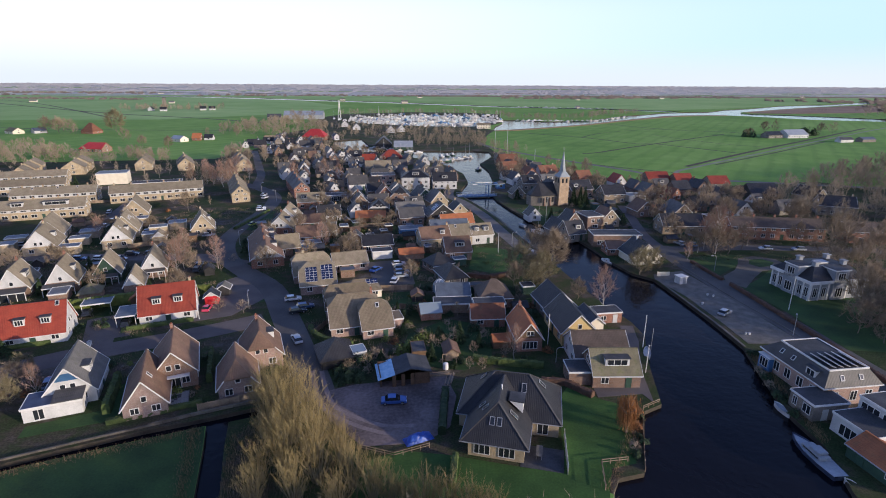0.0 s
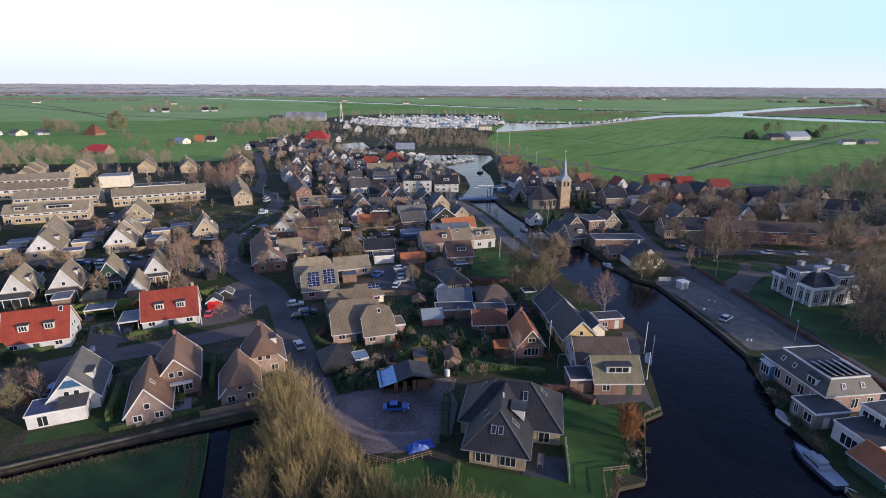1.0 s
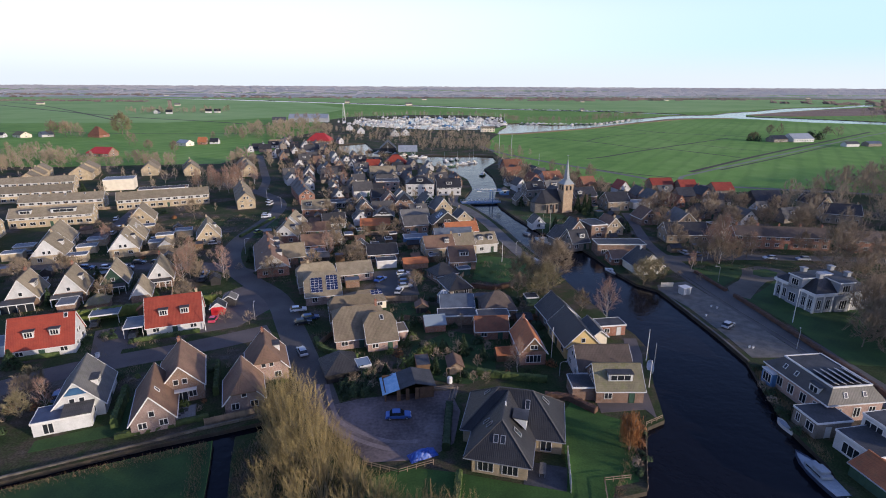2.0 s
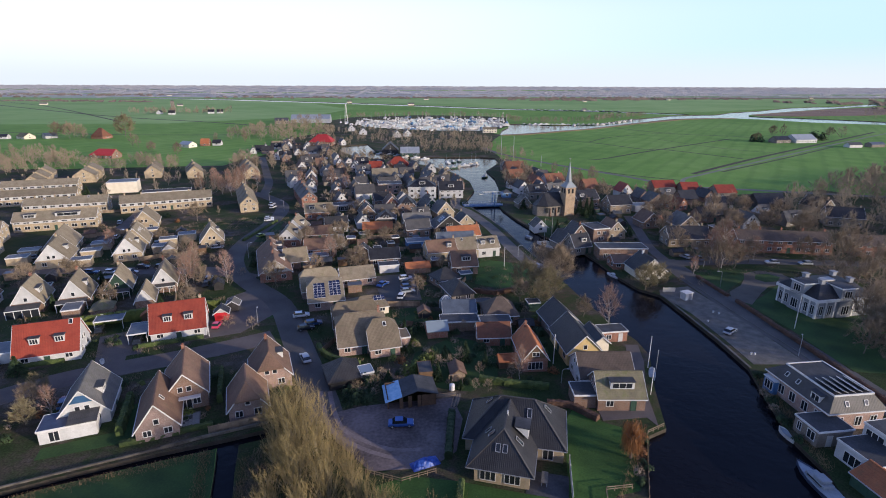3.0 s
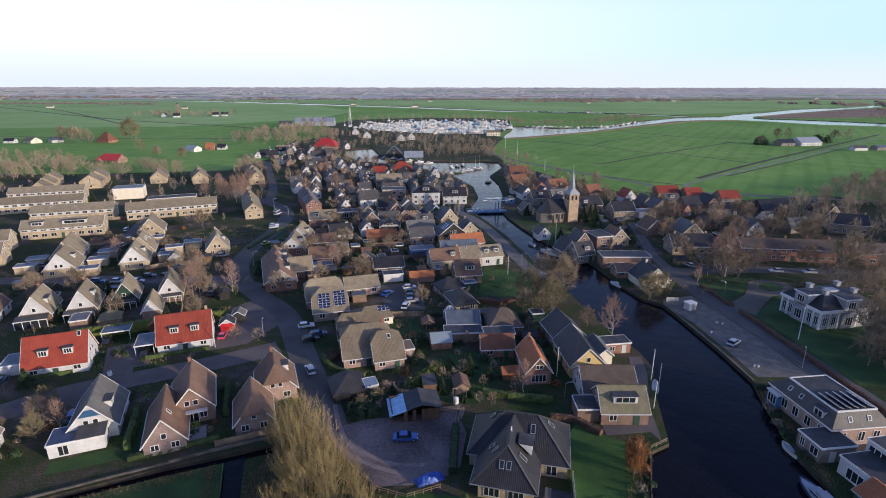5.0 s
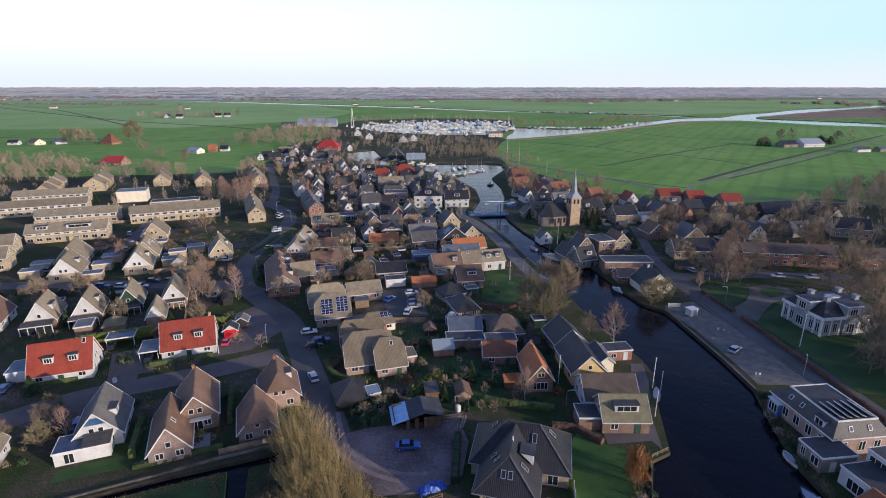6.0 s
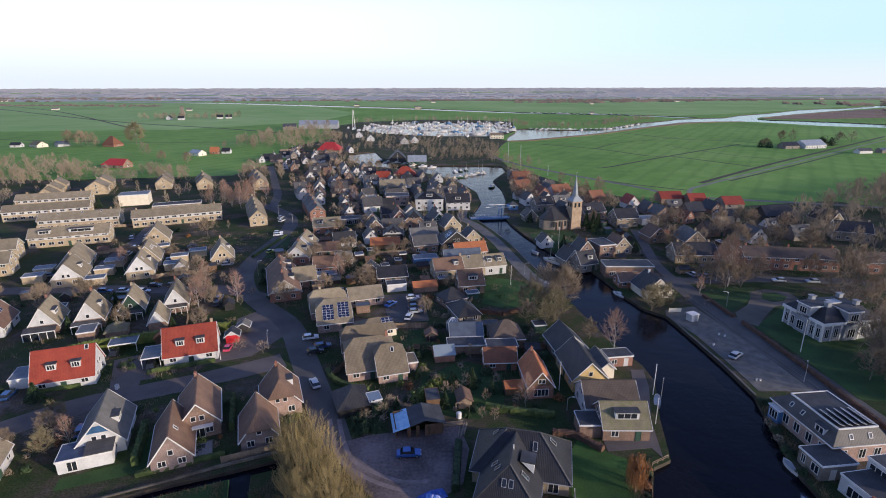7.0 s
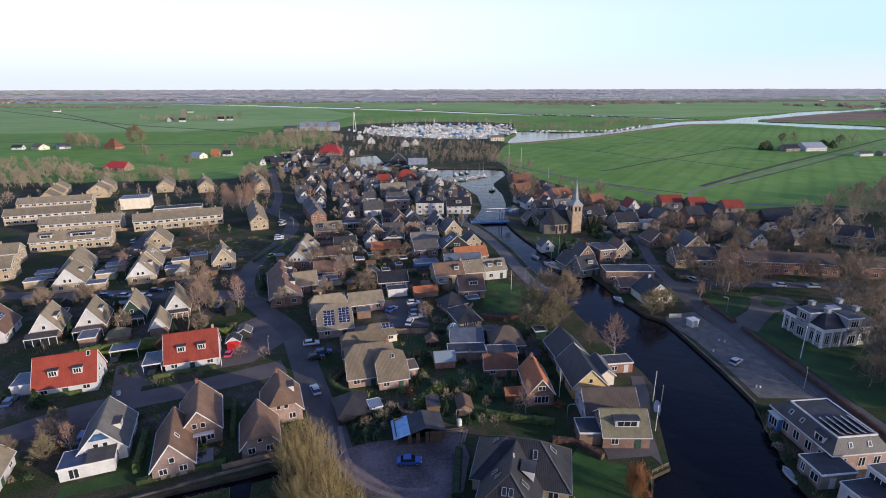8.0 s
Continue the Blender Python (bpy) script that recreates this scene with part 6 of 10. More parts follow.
# ---- landmark buildings ----
def church():
    c = thing("church", pose(0, 0, 0), "brick village church with slate spire and dark nave roof", "church")
    m = pose(59.6, 243.0, 0, 0, 0, 18)
    reserve(52, 245, 18, 26, 12)
    bm = bmesh.new()
    h = 13.4
    box(bm, -2.5, 2.5, -2.5, 2.5, -0.3, h, m)
    box(bm, -2.75, 2.75, -2.75, 2.75, -0.3, 1.2, m)
    box(bm, -2.62, 2.62, -2.62, 2.62, 8.2, 8.5, m)
    box(bm, -2.68, 2.68, -2.68, 2.68, h - 0.35, h, m)
    tower = part("tower", bm, STONE, c)
    bm = bmesh.new()
    base = [m @ Vector((sx * 2.8, sy * 2.8, h)) for sx, sy in ((-1, -1), (1, -1), (1, 1), (-1, 1))]
    mid = []
    for i in range(8):
        a = math.pi / 8 + i * math.pi / 4 + math.pi
        mid.append(m @ Vector((1.45 * math.cos(a), 1.45 * math.sin(a), h + 2.4)))
    bv = [bm.verts.new(p) for p in base]
    mv = [bm.verts.new(p) for p in mid]
    top = bm.verts.new(m @ Vector((0, 0, h + 12.2)))
    for i in range(8):
        bm.faces.new((mv[i], mv[(i + 1) % 8], top))
    for k in range(4):
        bm.faces.new((bv[k], mv[(2 * k) % 8], mv[(2 * k + 1) % 8]))
        bm.faces.new((bv[k], mv[(2 * k + 1) % 8], mv[(2 * k + 2) % 8], bv[(k + 1) % 4]))
    part("spire", bm, SLATE, c, "pale grey slate spire")
    bm = bmesh.new()
    tube(bm, m @ Vector((0, 0, h + 12.0)), m @ Vector((0, 0, h + 13.4)), 0.06, 0.03, 5)
    box(bm, -0.5, 0.5, -0.04, 0.04, h + 13.1, h + 13.2, m)
    part("weather_vane", bm, METAL, c)
    for side in (-90, 180, 0):
        for v in (-1.0, 1.0):
            d = pose(0, 0, 0, 0, 0, side + 90)
            window(tower, 0, 0, 0, 0, 0.95, 2.1, 0, BLACK_WOOD, local=m @ d @ pose(v, -2.52, 10.6), name="belfry_opening")
    # nave west of the tower, with a polygonal end
    n = m @ pose(-7.6, 3.6, 0)
    L, W, e, r = 10.0, 9.0, 4.8, 10.4
    bm = bmesh.new()
    foot = [(L / 2, -W / 2), (L / 2, W / 2), (-L / 2 + 2, W / 2), (-L / 2 - 2.4, W / 4), (-L / 2 - 2.4, -W / 4), (-L / 2 + 2, -W / 2)]
    lo = [bm.verts.new(n @ Vector((x, y, -0.3))) for x, y in foot]
    hi = [bm.verts.new(n @ Vector((x, y, e))) for x, y in foot]
    for i in range(6):
        bm.faces.new((lo[i], lo[(i + 1) % 6], hi[(i + 1) % 6], hi[i]))
    bm.faces.new((hi[0], hi[1], bm.verts.new(n @ Vector((L / 2, 0, r - 0.2)))))
    part("wall", bm, BRICK_GREY, c)
    planes = [[(L / 2, -W / 2 - 0.4, e), (L / 2, 0, r), (-L / 2 + 2.2, 0, r), (-L / 2 + 1.8, -W / 2 - 0.4, e)],
              [(L / 2, W / 2 + 0.4, e), (L / 2, 0, r), (-L / 2 + 2.2, 0, r), (-L / 2 + 1.8, W / 2 + 0.4, e)],
              [(-L / 2 + 1.8, -W / 2 - 0.4, e), (-L / 2 + 2.2, 0, r), (-L / 2 - 2.8, -W / 4, e)],
              [(-L / 2 - 2.8, -W / 4, e), (-L / 2 + 2.2, 0, r), (-L / 2 - 2.8, W / 4, e)],
              [(-L / 2 - 2.8, W / 4, e), (-L / 2 + 2.2, 0, r), (-L / 2 + 1.8, W / 2 + 0.4, e)]]
    roof_part(c, [[tuple(n @ Vector(p)) for p in pl] for pl in planes], ROOF_BLACK)
    for u in (-3.2, -0.2, 2.8):
        window(c, 0, 0, 0, 0, 1.1, 2.6, 1, BLACK_WOOD, local=n @ pose(u, -W / 2, 1.5), name="church_window")
        bm = bmesh.new()
        box(bm, u + 1.3, u + 1.8, -W / 2 - 0.6, -W / 2, -0.3, 3.9, n)
        part("buttress", bm, BRICK_BROWN, c)


MANSION_GREY = surface("pale_grey_plaster", (0.20, 0.215, 0.24), (0.30, 0.315, 0.34), 0.75, 0.4, 5, 0.01, vary=0)


def mansion():
    """White classical villa: white pilasters, hipped dark roof with a flat top, dormers and four chimneys."""
    v = thing("mansion", pose(106.3, 134.5, 0, 0, 0, 10), "white classical mansion with dark hipped roof and chimneys", "house")
    reserve(106.3, 134.5, 10, 19, 15)
    l, w, e = 17.0, 13.0, 5.4
    bm = bmesh.new()
    box(bm, -l / 2, l / 2, -w / 2, w / 2, -0.3, e)
    part("wall", bm, MANSION_GREY, v)
    bm = bmesh.new()
    for s in (-1, 1):
        box(bm, -l / 2 - 0.5, l / 2 + 0.5, s * (w / 2 + 0.25) - 0.25, s * (w / 2 + 0.25) + 0.25, e - 0.7, e + 0.1)
        box(bm, s * (l / 2 + 0.25) - 0.25, s * (l / 2 + 0.25) + 0.25, -w / 2, w / 2, e - 0.7, e + 0.1)
    part("cornice", bm, TRIM, v)
    bm = bmesh.new()
    o, i = 0.35, 3.1
    P = [(-l / 2 - o, -w / 2 - o, e), (l / 2 + o, -w / 2 - o, e), (l / 2 + o, w / 2 + o, e), (-l / 2 - o, w / 2 + o, e), (-l / 2 + i, -w / 2 + i, e + 2.9), (l / 2 - i, -w / 2 + i, e + 2.9), (l / 2 - i, w / 2 - i, e + 2.9), (-l / 2 + i, w / 2 - i, e + 2.9)]
    vs = [bm.verts.new(p) for p in P]
    for f in ((0, 1, 5, 4), (1, 2, 6, 5), (2, 3, 7, 6), (3, 0, 4, 7), (4, 5, 6, 7), (3, 2, 1, 0)):
        bm.faces.new([vs[k] for k in f])
    part("roof", bm, ROOF_BLACK, v)
    # projecting centre bays with their own upper storey
    for axis, half in ((pose(0, 0, 0, 0, 0, -90), l / 2), (pose(0, 0, 0), w / 2)):
        bm = bmesh.new()
        box(bm, -2.1, 2.1, -half - 0.5, -half + 4.2, -0.3, e + 2.7, axis)
        bay = part("bay", bm, MANSION_GREY, v)
        bm = bmesh.new()
        box(bm, -2.4, 2.4, -half - 0.8, -half + 4.4, e + 2.7, e + 3.0, axis)
        part("bay_cornice", bm, TRIM, bay)
        bm = bmesh.new()
        box(bm, -2.2, 2.2, -half - 0.6, -half + 4.3, e + 3.0, e + 3.08, axis)
        part("bay_roof", bm, BITUMEN, bay)
        for z, hh in ((0.8, 2.6), (e + 0.25, 1.9)):
            window(bay, 0, 0, 0, 0, 2.3, hh, 2, TRIM, local=axis @ pose(0, -half - 0.52, z))
        span = (w if half == l / 2 else l) / 2
        for u in (-0.82 * span, -0.5 * span, 0.5 * span, 0.82 * span):
            window(v, 0, 0, 0, 0, 1.25, 2.7, 1, TRIM, local=axis @ pose(u, -half, 0.9))
        for u in (-0.98 * span, -0.66 * span, -0.34 * span, 0.34 * span, 0.66 * span, 0.98 * span):
            bm = bmesh.new()
            box(bm, u - 0.2, u + 0.2, -half - 0.14, -half, -0.2, e - 0.7, axis)
            part("pilaster", bm, TRIM, v)
    for x, y in ((-4.4, -2.6), (4.4, -2.6), (-4.4, 2.6), (4.4, 2.6)):
        bm = bmesh.new()
        box(bm, x - 0.6, x + 0.6, y - 0.6, y + 0.6, e + 2.6, e + 4.0)
        box(bm, x - 0.8, x + 0.8, y - 0.8, y + 0.8, e + 4.0, e + 4.2)
        part("chimney", bm, MANSION_GREY, v)
    bm = bmesh.new()
    box(bm, -1.6, 1.6, -1.2, 1.2, e + 2.9, e + 3.25)
    part("roof_light", bm, GREY_TRIM, v)


def mansard_house():
    """Brick house with a dark mansard, flat top with a white edge and tilted solar panels."""
    h = thing("mansard_house", pose(73.5, 87.6, 0, 0, 0, 97), "pink brick mansard house with solar panels on flat roof", "house")
    reserve(73.5, 87.6, 97, 18, 13)
    l, w, e, r = 15.2, 11.2, 3.8, 6.4
    bm = bmesh.new()
    box(bm, -l / 2, l / 2, -w / 2, w / 2, -0.3, e)
    part("wall", bm, BRICK_PINK, h)
    o = 0.3
    x0, x1, y0, y1 = -l / 2 + 1.2, l / 2 - 2.6, -w / 2 + 1.9, w / 2 - 1.5
    bm = bmesh.new()
    P = [(-l / 2 - o, -w / 2 - o, e), (l / 2 + o, -w / 2 - o, e), (l / 2 + o, w / 2 + o, e), (-l / 2 - o, w / 2 + o, e), (x0, y0, r), (x1, y0, r), (x1, y1, r), (x0, y1, r)]
    vs = [bm.verts.new(p) for p in P]
    for f in ((0, 1, 5, 4), (1, 2, 6, 5), (2, 3, 7, 6), (3, 0, 4, 7), (3, 2, 1, 0)):
        bm.faces.new([vs[k] for k in f])
    part("mansard_roof", bm, ROOF_SLATE, h)
    bm = bmesh.new()
    box(bm, x0, x1, y0, y1, r - 0.1, r + 0.08)
    part("flat_roof", bm, BITUMEN, h)
    bm = bmesh.new()
    for a in (y0, y1):
        box(bm, x0 - 0.1, x1 + 0.1, a - 0.1, a + 0.1, r - 0.1, r + 0.22)
    for a in (x0, x1):
        box(bm, a - 0.1, a + 0.1, y0 + 0.1, y1 - 0.1, r - 0.1, r + 0.22)
    part("roof_edge", bm, TRIM, h)
    bm = bmesh.new()
    for s in (-1, 1):
        box(bm, -l / 2 - 0.4, l / 2 + 0.4, s * (w / 2 + 0.3) - 0.1, s * (w / 2 + 0.3) + 0.1, e - 0.22, e)
        box(bm, s * (l / 2 + 0.3) - 0.1, s * (l / 2 + 0.3) + 0.1, -w / 2 - 0.2, w / 2 + 0.2, e - 0.22, e)
    part("gutter", bm, TRIM, h)
    for k in range(5):
        y = y1 - 1.0 - 1.45 * k
        tilt = pose(x0 + 2.7, y, r + 0.5, 24, 0, 0)
        bm = bmesh.new()
        box(bm, -2.3, 2.3, -0.55, 0.55, -0.03, 0.03, tilt)
        row = part("solar_panel", bm, SOLAR, h)
        bm = bmesh.new()
        # edge bars made wide and pale, standing in for sky reflected in the panels
        for v in (-0.55, 0.55):
            box(bm, -2.35, 2.35, v - 0.11, v + 0.11, -0.05, 0.06, tilt)
        for u in (-2.3, -1.15, 0, 1.15, 2.3):
            box(bm, u - 0.04, u + 0.04, -0.5, 0.5, -0.04, 0.05, tilt)
        part("panel_frame", bm, METAL, row, "aluminium panel frame, widened to mimic sky reflection")
    # canal side windows and dormer, street end windows
    for u in (-5.4, -2.4, 0.6, 3.4, 6.2):
        window(h, u, w / 2, 0.9, 90, 1.5, 2.0, 1)
    for u in (-3.6, -0.6, 3.2):
        window(h, -l / 2, u, 0.8, 180, 1.4, 2.0, 1)
    slope = math.degrees(math.atan2(r - e, 1.5))
    for u in (-1.8, 2.0):
        window(h, 0, 0, 0, 0, 0.75, 1.0, 0, TRIM, name="skylight", local=pose(-l / 2 - o + 0.6, u, e + 0.9, 0, 0, -90) @ pose(0, 0, 0, slope - 90, 0, 0) @ pose(0, -0.12, 0))
    slope = math.degrees(math.atan2(r - e, 1.8))
    for u in (0.6, 3.4):
        window(h, 0, 0, 0, 0, 0.75, 1.0, 0, TRIM, name="skylight", local=pose(u, w / 2 + o - 0.7, e + 0.9, 0, 0, 180) @ pose(0, 0, 0, slope - 90, 0, 0) @ pose(0, -0.12, 0))
    bm = bmesh.new()
    box(bm, -5.2, -3.0, w / 2 - 2.4, w / 2 - 0.1, e + 0.25, e + 1.9)
    d = part("dormer", bm, WHITE, h)
    bm = bmesh.new()
    box(bm, -5.4, -2.8, w / 2 - 2.6, w / 2 + 0.1, e + 1.9, e + 2.06)
    part("dormer_roof", bm, BITUMEN, d)
    window(d, -4.1, w / 2 - 0.1, e + 0.4, 90, 1.8, 1.3, 1)
    bm = bmesh.new()
    box(bm, l / 2 - 3.4, l / 2 - 0.6, w / 2, w / 2 + 1.0, -0.3, 2.9)
    bay = part("bay", bm, BLUE_WOOD, h, "blue-grey glazed corner bay")
    bm = bmesh.new()
    box(bm, l / 2 - 3.6, l / 2 - 0.4, w / 2 + 0.002, w / 2 + 1.2, 2.9, 3.1)
    part("bay_roof", bm, TRIM, bay)
    window(bay, l / 2 - 2.0, w / 2 + 1.0, 0.7, 90, 2.2, 1.9, 2)


church()
mansion()
mansard_house()
flat_building(67.2, 78.0, 97, 5.2, 6.6, 3.0, BRICK_GREY, BITUMEN, label="grey brick flat-roofed annex by the canal", category="annex", name="annex", wins=(("n", -1.2, 0.8, 1.7, 1.7), ("n", 1.4, 0.8, 1.0, 1.7)), doors=(("w", 1.0),))
flat_building(69.6, 70.2, 100, 7.0, 6.0, 3.2, WHITE, BITUMEN, label="white boathouse with dark opening and flat roof", category="boathouse", name="boathouse", wins=(("n", 0.5, 0.3, 3.0, 2.0),))
flat_building(74.8, 71.6, 100, 8.0, 5.0, 5.0, WHITE, BITUMEN, label="white house with long upper window bands", category="house", name="house", wins=(("n", -1.8, 3.0, 3.2, 1.4), ("n", 1.9, 3.0, 3.2, 1.4)))
house(67.4, 62.6, 100, 9.0, 6.0, 2.4, 4.0, GREEN_WOOD, ROOF_ORANGE, trim=GREY_TRIM, label="dark green boathouse with rust-red tiled roof", category="boathouse", name="boathouse")
house(-82.5, 73.0, 112, 12.0, 9.0, 2.8, 7.6, WHITE, ROOF_KHAKI, sky=((-2, -1, 2.5),), label="white house with khaki tiled roof")
NAVY_ROOF = surface("navy_roofing", (0.035, 0.050, 0.095), (0.065, 0.088, 0.150), 0.55, 0.5, 4, 0.01, vary=0)
# blue boards in the gable of the white house
gb = thing("gable_boards", pose(-66.4, 85.9, 0, 0, 0, 112), "blue painted boards in the white house gable", "cladding")
bm = bmesh.new()
slab(bm, [(-5.66, -0.75, 6.3), (-5.66, 0.75, 6.3), (-5.66, 2.0, 4.95), (-5.66, -2.0, 4.95)], 0.04)
part("board", bm, BLUE_WOOD, gb)
# annex, carports and sheds of the western gardens
annex = flat_building(-65.8, 79.3, 22, 8.6, 5.0, 2.5, WHITE, NAVY_ROOF, label="white annex with navy flat roof and lean-to", wins=(("s", -2.0, 0.2, 1.6, 2.0),))
bm = bmesh.new()
slab(bm, [(0.0, -2.75, 2.95), (4.6, -2.75, 2.95), (4.6, 2.4, 3.75), (0.0, 2.4, 3.75)], 0.16)
part("lean_to_roof", bm, ROOF_SLATE, annex, "dark tiled lean-to roof")


def carport(x, y, rot, l, w):
    """An open carport: a flat felt roof with a white edge on posts, a board wall at the back."""
    c = thing("carport", pose(x, y, 0, 0, 0, rot), "open carport with blue-grey flat roof and white edge", "carport")
    reserve(x, y, rot, l, w)
    bm = bmesh.new()
    box(bm, -l / 2, l / 2, -w / 2, w / 2, 2.42, 2.56)
    part("roof", bm, BITUMEN_BLUE, c)
    for a in (-1, 1):
        bm = bmesh.new()
        box(bm, -l / 2 - 0.06, l / 2 + 0.06, a * (w / 2 + 0.03) - 0.03, a * (w / 2 + 0.03) + 0.03, 2.36, 2.68)
        part("fascia", bm, TRIM, c)
        bm = bmesh.new()
        box(bm, a * (l / 2 + 0.03) - 0.03, a * (l / 2 + 0.03) + 0.03, -w / 2, w / 2, 2.36, 2.68)
        part("fascia", bm, TRIM, c)
        for b in (-1, 1):
            bm = bmesh.new()
            box(bm, a * (l / 2 - 0.12) - 0.06, a * (l / 2 - 0.12) + 0.06, b * (w / 2 - 0.12) - 0.06, b * (w / 2 - 0.12) + 0.06, -0.1, 2.42)
            part("post", bm, TRIM, c)
    bm = bmesh.new()
    box(bm, -l / 2 + 0.2, l / 2 - 0.2, w / 2 - 0.10, w / 2 - 0.06, 0, 2.4)
    part("back_wall", bm, BROWN_WOOD, c)


carport(-84.2, 121.4, 20, 6.4, 4.6)
carport(-73.4, 115.3, 20, 4.2, 6.8)
flat_building(-97.8, 105.4, 20, 4.2, 6.0, 2.4, WHITE, BITUMEN_BLUE, label="white garage with blue-grey flat roof")
flat_building(-98.5, 128.5, 112, 5.5, 4.0, 2.3, BRICK_BROWN, BITUMEN_BLUE, label="low brick garage with blue-grey roof")
for gx, gy in ((-122, 168), (-125, 178), (-127, 187), (-103, 184), (-105, 193), (-101, 200), (-119, 206), (-147, 178), (-145, 170)):
    flat_building(gx, gy, 22, 6.0, 4.2, 2.5, BRICK_YELLOW, BITUMEN_BLUE, label="yellow brick garage with pale blue-grey flat roof")
house(-91.0, 129.5, 112, 5.0, 5.0, 2.3, 4.0, BRICK_BROWN, ROOF_MOSS, wins=False, trim=None, label="small shed with mossy hipped roof", ends="hh", category="shed", name="shed")
house(-58.0, 126.6, 106, 3.4, 3.2, 2.2, 3.5, RED_PAINT, ROOF_BLACK, wins=False, gable_mat=WHITE, label="small red garage with white gable boards", category="shed", name="shed")
house(-57.0, 132.0, 100, 3.0, 3.0, 2.2, 3.2, BLACK_WOOD, ROOF_GREY, wins=False, label="small dark shed with white gable", category="shed", name="shed")
flat_building(-39.5, 153.4, 23, 4, 3, 2.4, BLUE_WOOD, PLANT_GLASS, label="pale blue glazed lean-to", category="greenhouse", name="greenhouse")
flat_building(-43.0, 172.5, 20, 7, 4, 2.5, BLUE_WOOD, BITUMEN_BLUE, label="low shed with pale blue sheet roof", category="shed", name="shed")


def dome(x, y):
    g = thing("garden_pavilion", pose(x, y, 0), "white glazed garden pavilion with pointed dome", "pavilion")
    reserve(x, y, 0, 4, 4)
    bm = bmesh.new()
    for i in range(8):
        a, b = 2 * math.pi * i / 8, 2 * math.pi * (i + 1) / 8
        p = [Vector((1.7 * math.cos(t), 1.7 * math.sin(t), 0)) for t in (a, b)]
        beam(bm, p[0], p[0] + Vector((0, 0, 2.3)), 0.12, 0.12)
        beam(bm, p[0] + Vector((0, 0, 2.3)), p[1] + Vector((0, 0, 2.3)), 0.12, 0.12)
        beam(bm, p[0] + Vector((0, 0, 2.3)), p[0] * 0.55 + Vector((0, 0, 3.3)), 0.1, 0.1)
        beam(bm, p[0] * 0.55 + Vector((0, 0, 3.3)), Vector((0, 0, 3.8)), 0.1, 0.1)
    part("frame", bm, TRIM, g)
    bm = bmesh.new()
    tube(bm, (0, 0, 0), (0, 0, 2.3), 1.6, 1.6, 8)
    tube(bm, (0, 0, 2.31), (0, 0, 3.3), 1.6, 0.85, 8)
    tube(bm, (0, 0, 3.31), (0, 0, 3.75), 0.85, 0.05, 8)
    part("glazing", bm, PLANT_GLASS, g)


dome(1.2, 133.5)


def lift_bridge():
    b = thing("lift_bridge", pose(21.5, 262.5, 0, 0, 0, 8), "blue steel lift bridge across the narrow canal", "bridge")
    bm = bmesh.new()
    box(bm, -10.5, 9.5, -2.6, 2.6, -0.25, 0.30)
    part("deck", bm, BLUE_WOOD, b)
    for s in (-1, 1):
        bm = bmesh.new()
        beam(bm, (-10.5, s * 2.5, 1.3), (9.5, s * 2.5, 1.3), 0.1, 0.1)
        beam(bm, (-10.5, s * 2.5, 0.8), (9.5, s * 2.5, 0.8), 0.06, 0.06)
        for k in range(11):
            beam(bm, (-10.5 + 2 * k, s * 2.5, 0.2), (-10.5 + 2 * k, s * 2.5, 1.3), 0.08, 0.08)
        part("railing", bm, TRIM, b)
        bm = bmesh.new()
        beam(bm, (5.2, s * 2.9, -0.5), (5.2, s * 2.9, 6.0), 0.4, 0.4)
        part("portal_post", bm, BLUE_WOOD, b)
        bm = bmesh.new()
        beam(bm, (-3.0, s * 2.9, 6.3), (10.0, s * 2.9, 6.1), 0.25, 0.3)
        part("balance_arm", bm, TRIM, b)
    bm = bmesh.new()
    beam(bm, (5.2, -2.9, 5.8), (5.2, 2.9, 5.8), 0.35, 0.4)
    part("portal_beam", bm, BLUE_WOOD, b)
    bm = bmesh.new()
    box(bm, 8.8, 10.2, -2.2, 2.2, 5.4, 6.4)
    part("counterweight", bm, BLUE_WOOD, b)


lift_bridge()
house(35.5, 283, 8, 4.6, 4.4, 3.0, 4.2, BLUE_WOOD, BITUMEN, label="blue bridge keeper house with flat blue roof", category="bridge house", name="bridge_house", wins=True, ends="hh")

# ---- western and far buildings ----
reserve(-262, 412, 0, 46, 44)
reserve(-128, 545, 0, 40, 40)
house(-278, 436, -10, 21, 11, 3.0, 7.4, BRICK_BROWN, ROOF_SCARLET, ends="hg", far=True, label="large barn with scarlet hipped roof", category="barn", name="barn")
house(-120, 536, -6, 23, 15, 4.0, 10.5, BRICK_RED, ROOF_SCARLET, ends="hh", far=True, label="big farm barn with scarlet roof", category="barn", name="barn")
house(-246, 514, -28, 14, 9, 3.0, 5.6, CREAM, BITUMEN_PALE, far=True, label="cream barn with pale grey sheet roof in pasture", category="barn", name="barn")
house(-234, 526, 5, 8, 8, 2.8, 7.0, BRICK_RED, ROOF_ORANGE, far=True, label="farmhouse with orange tiled roof")
house(-224, 530, 5, 8, 7, 2.6, 5.6, WHITE, ROOF_BLACK, far=True)
house(-27.5, 457, 4, 16, 13, 3.0, 7.4, GREEN_WOOD, BITUMEN_PALE, far=True, label="boat shed with pale green roof", category="boat shed", name="boat_shed")
house(-46, 474, 95, 18, 14, 3.4, 9.6, BLACK_WOOD, ROOF_BLACK, far=True, label="dark boat shed with black roof", category="boat shed", name="boat_shed")
house(-32.0, 383, 8, 16, 13, 3.6, 8.8, BRICK_RED, ROOF_RED, ends="hh", far=True, label="big farmhouse with bright orange hipped roof")
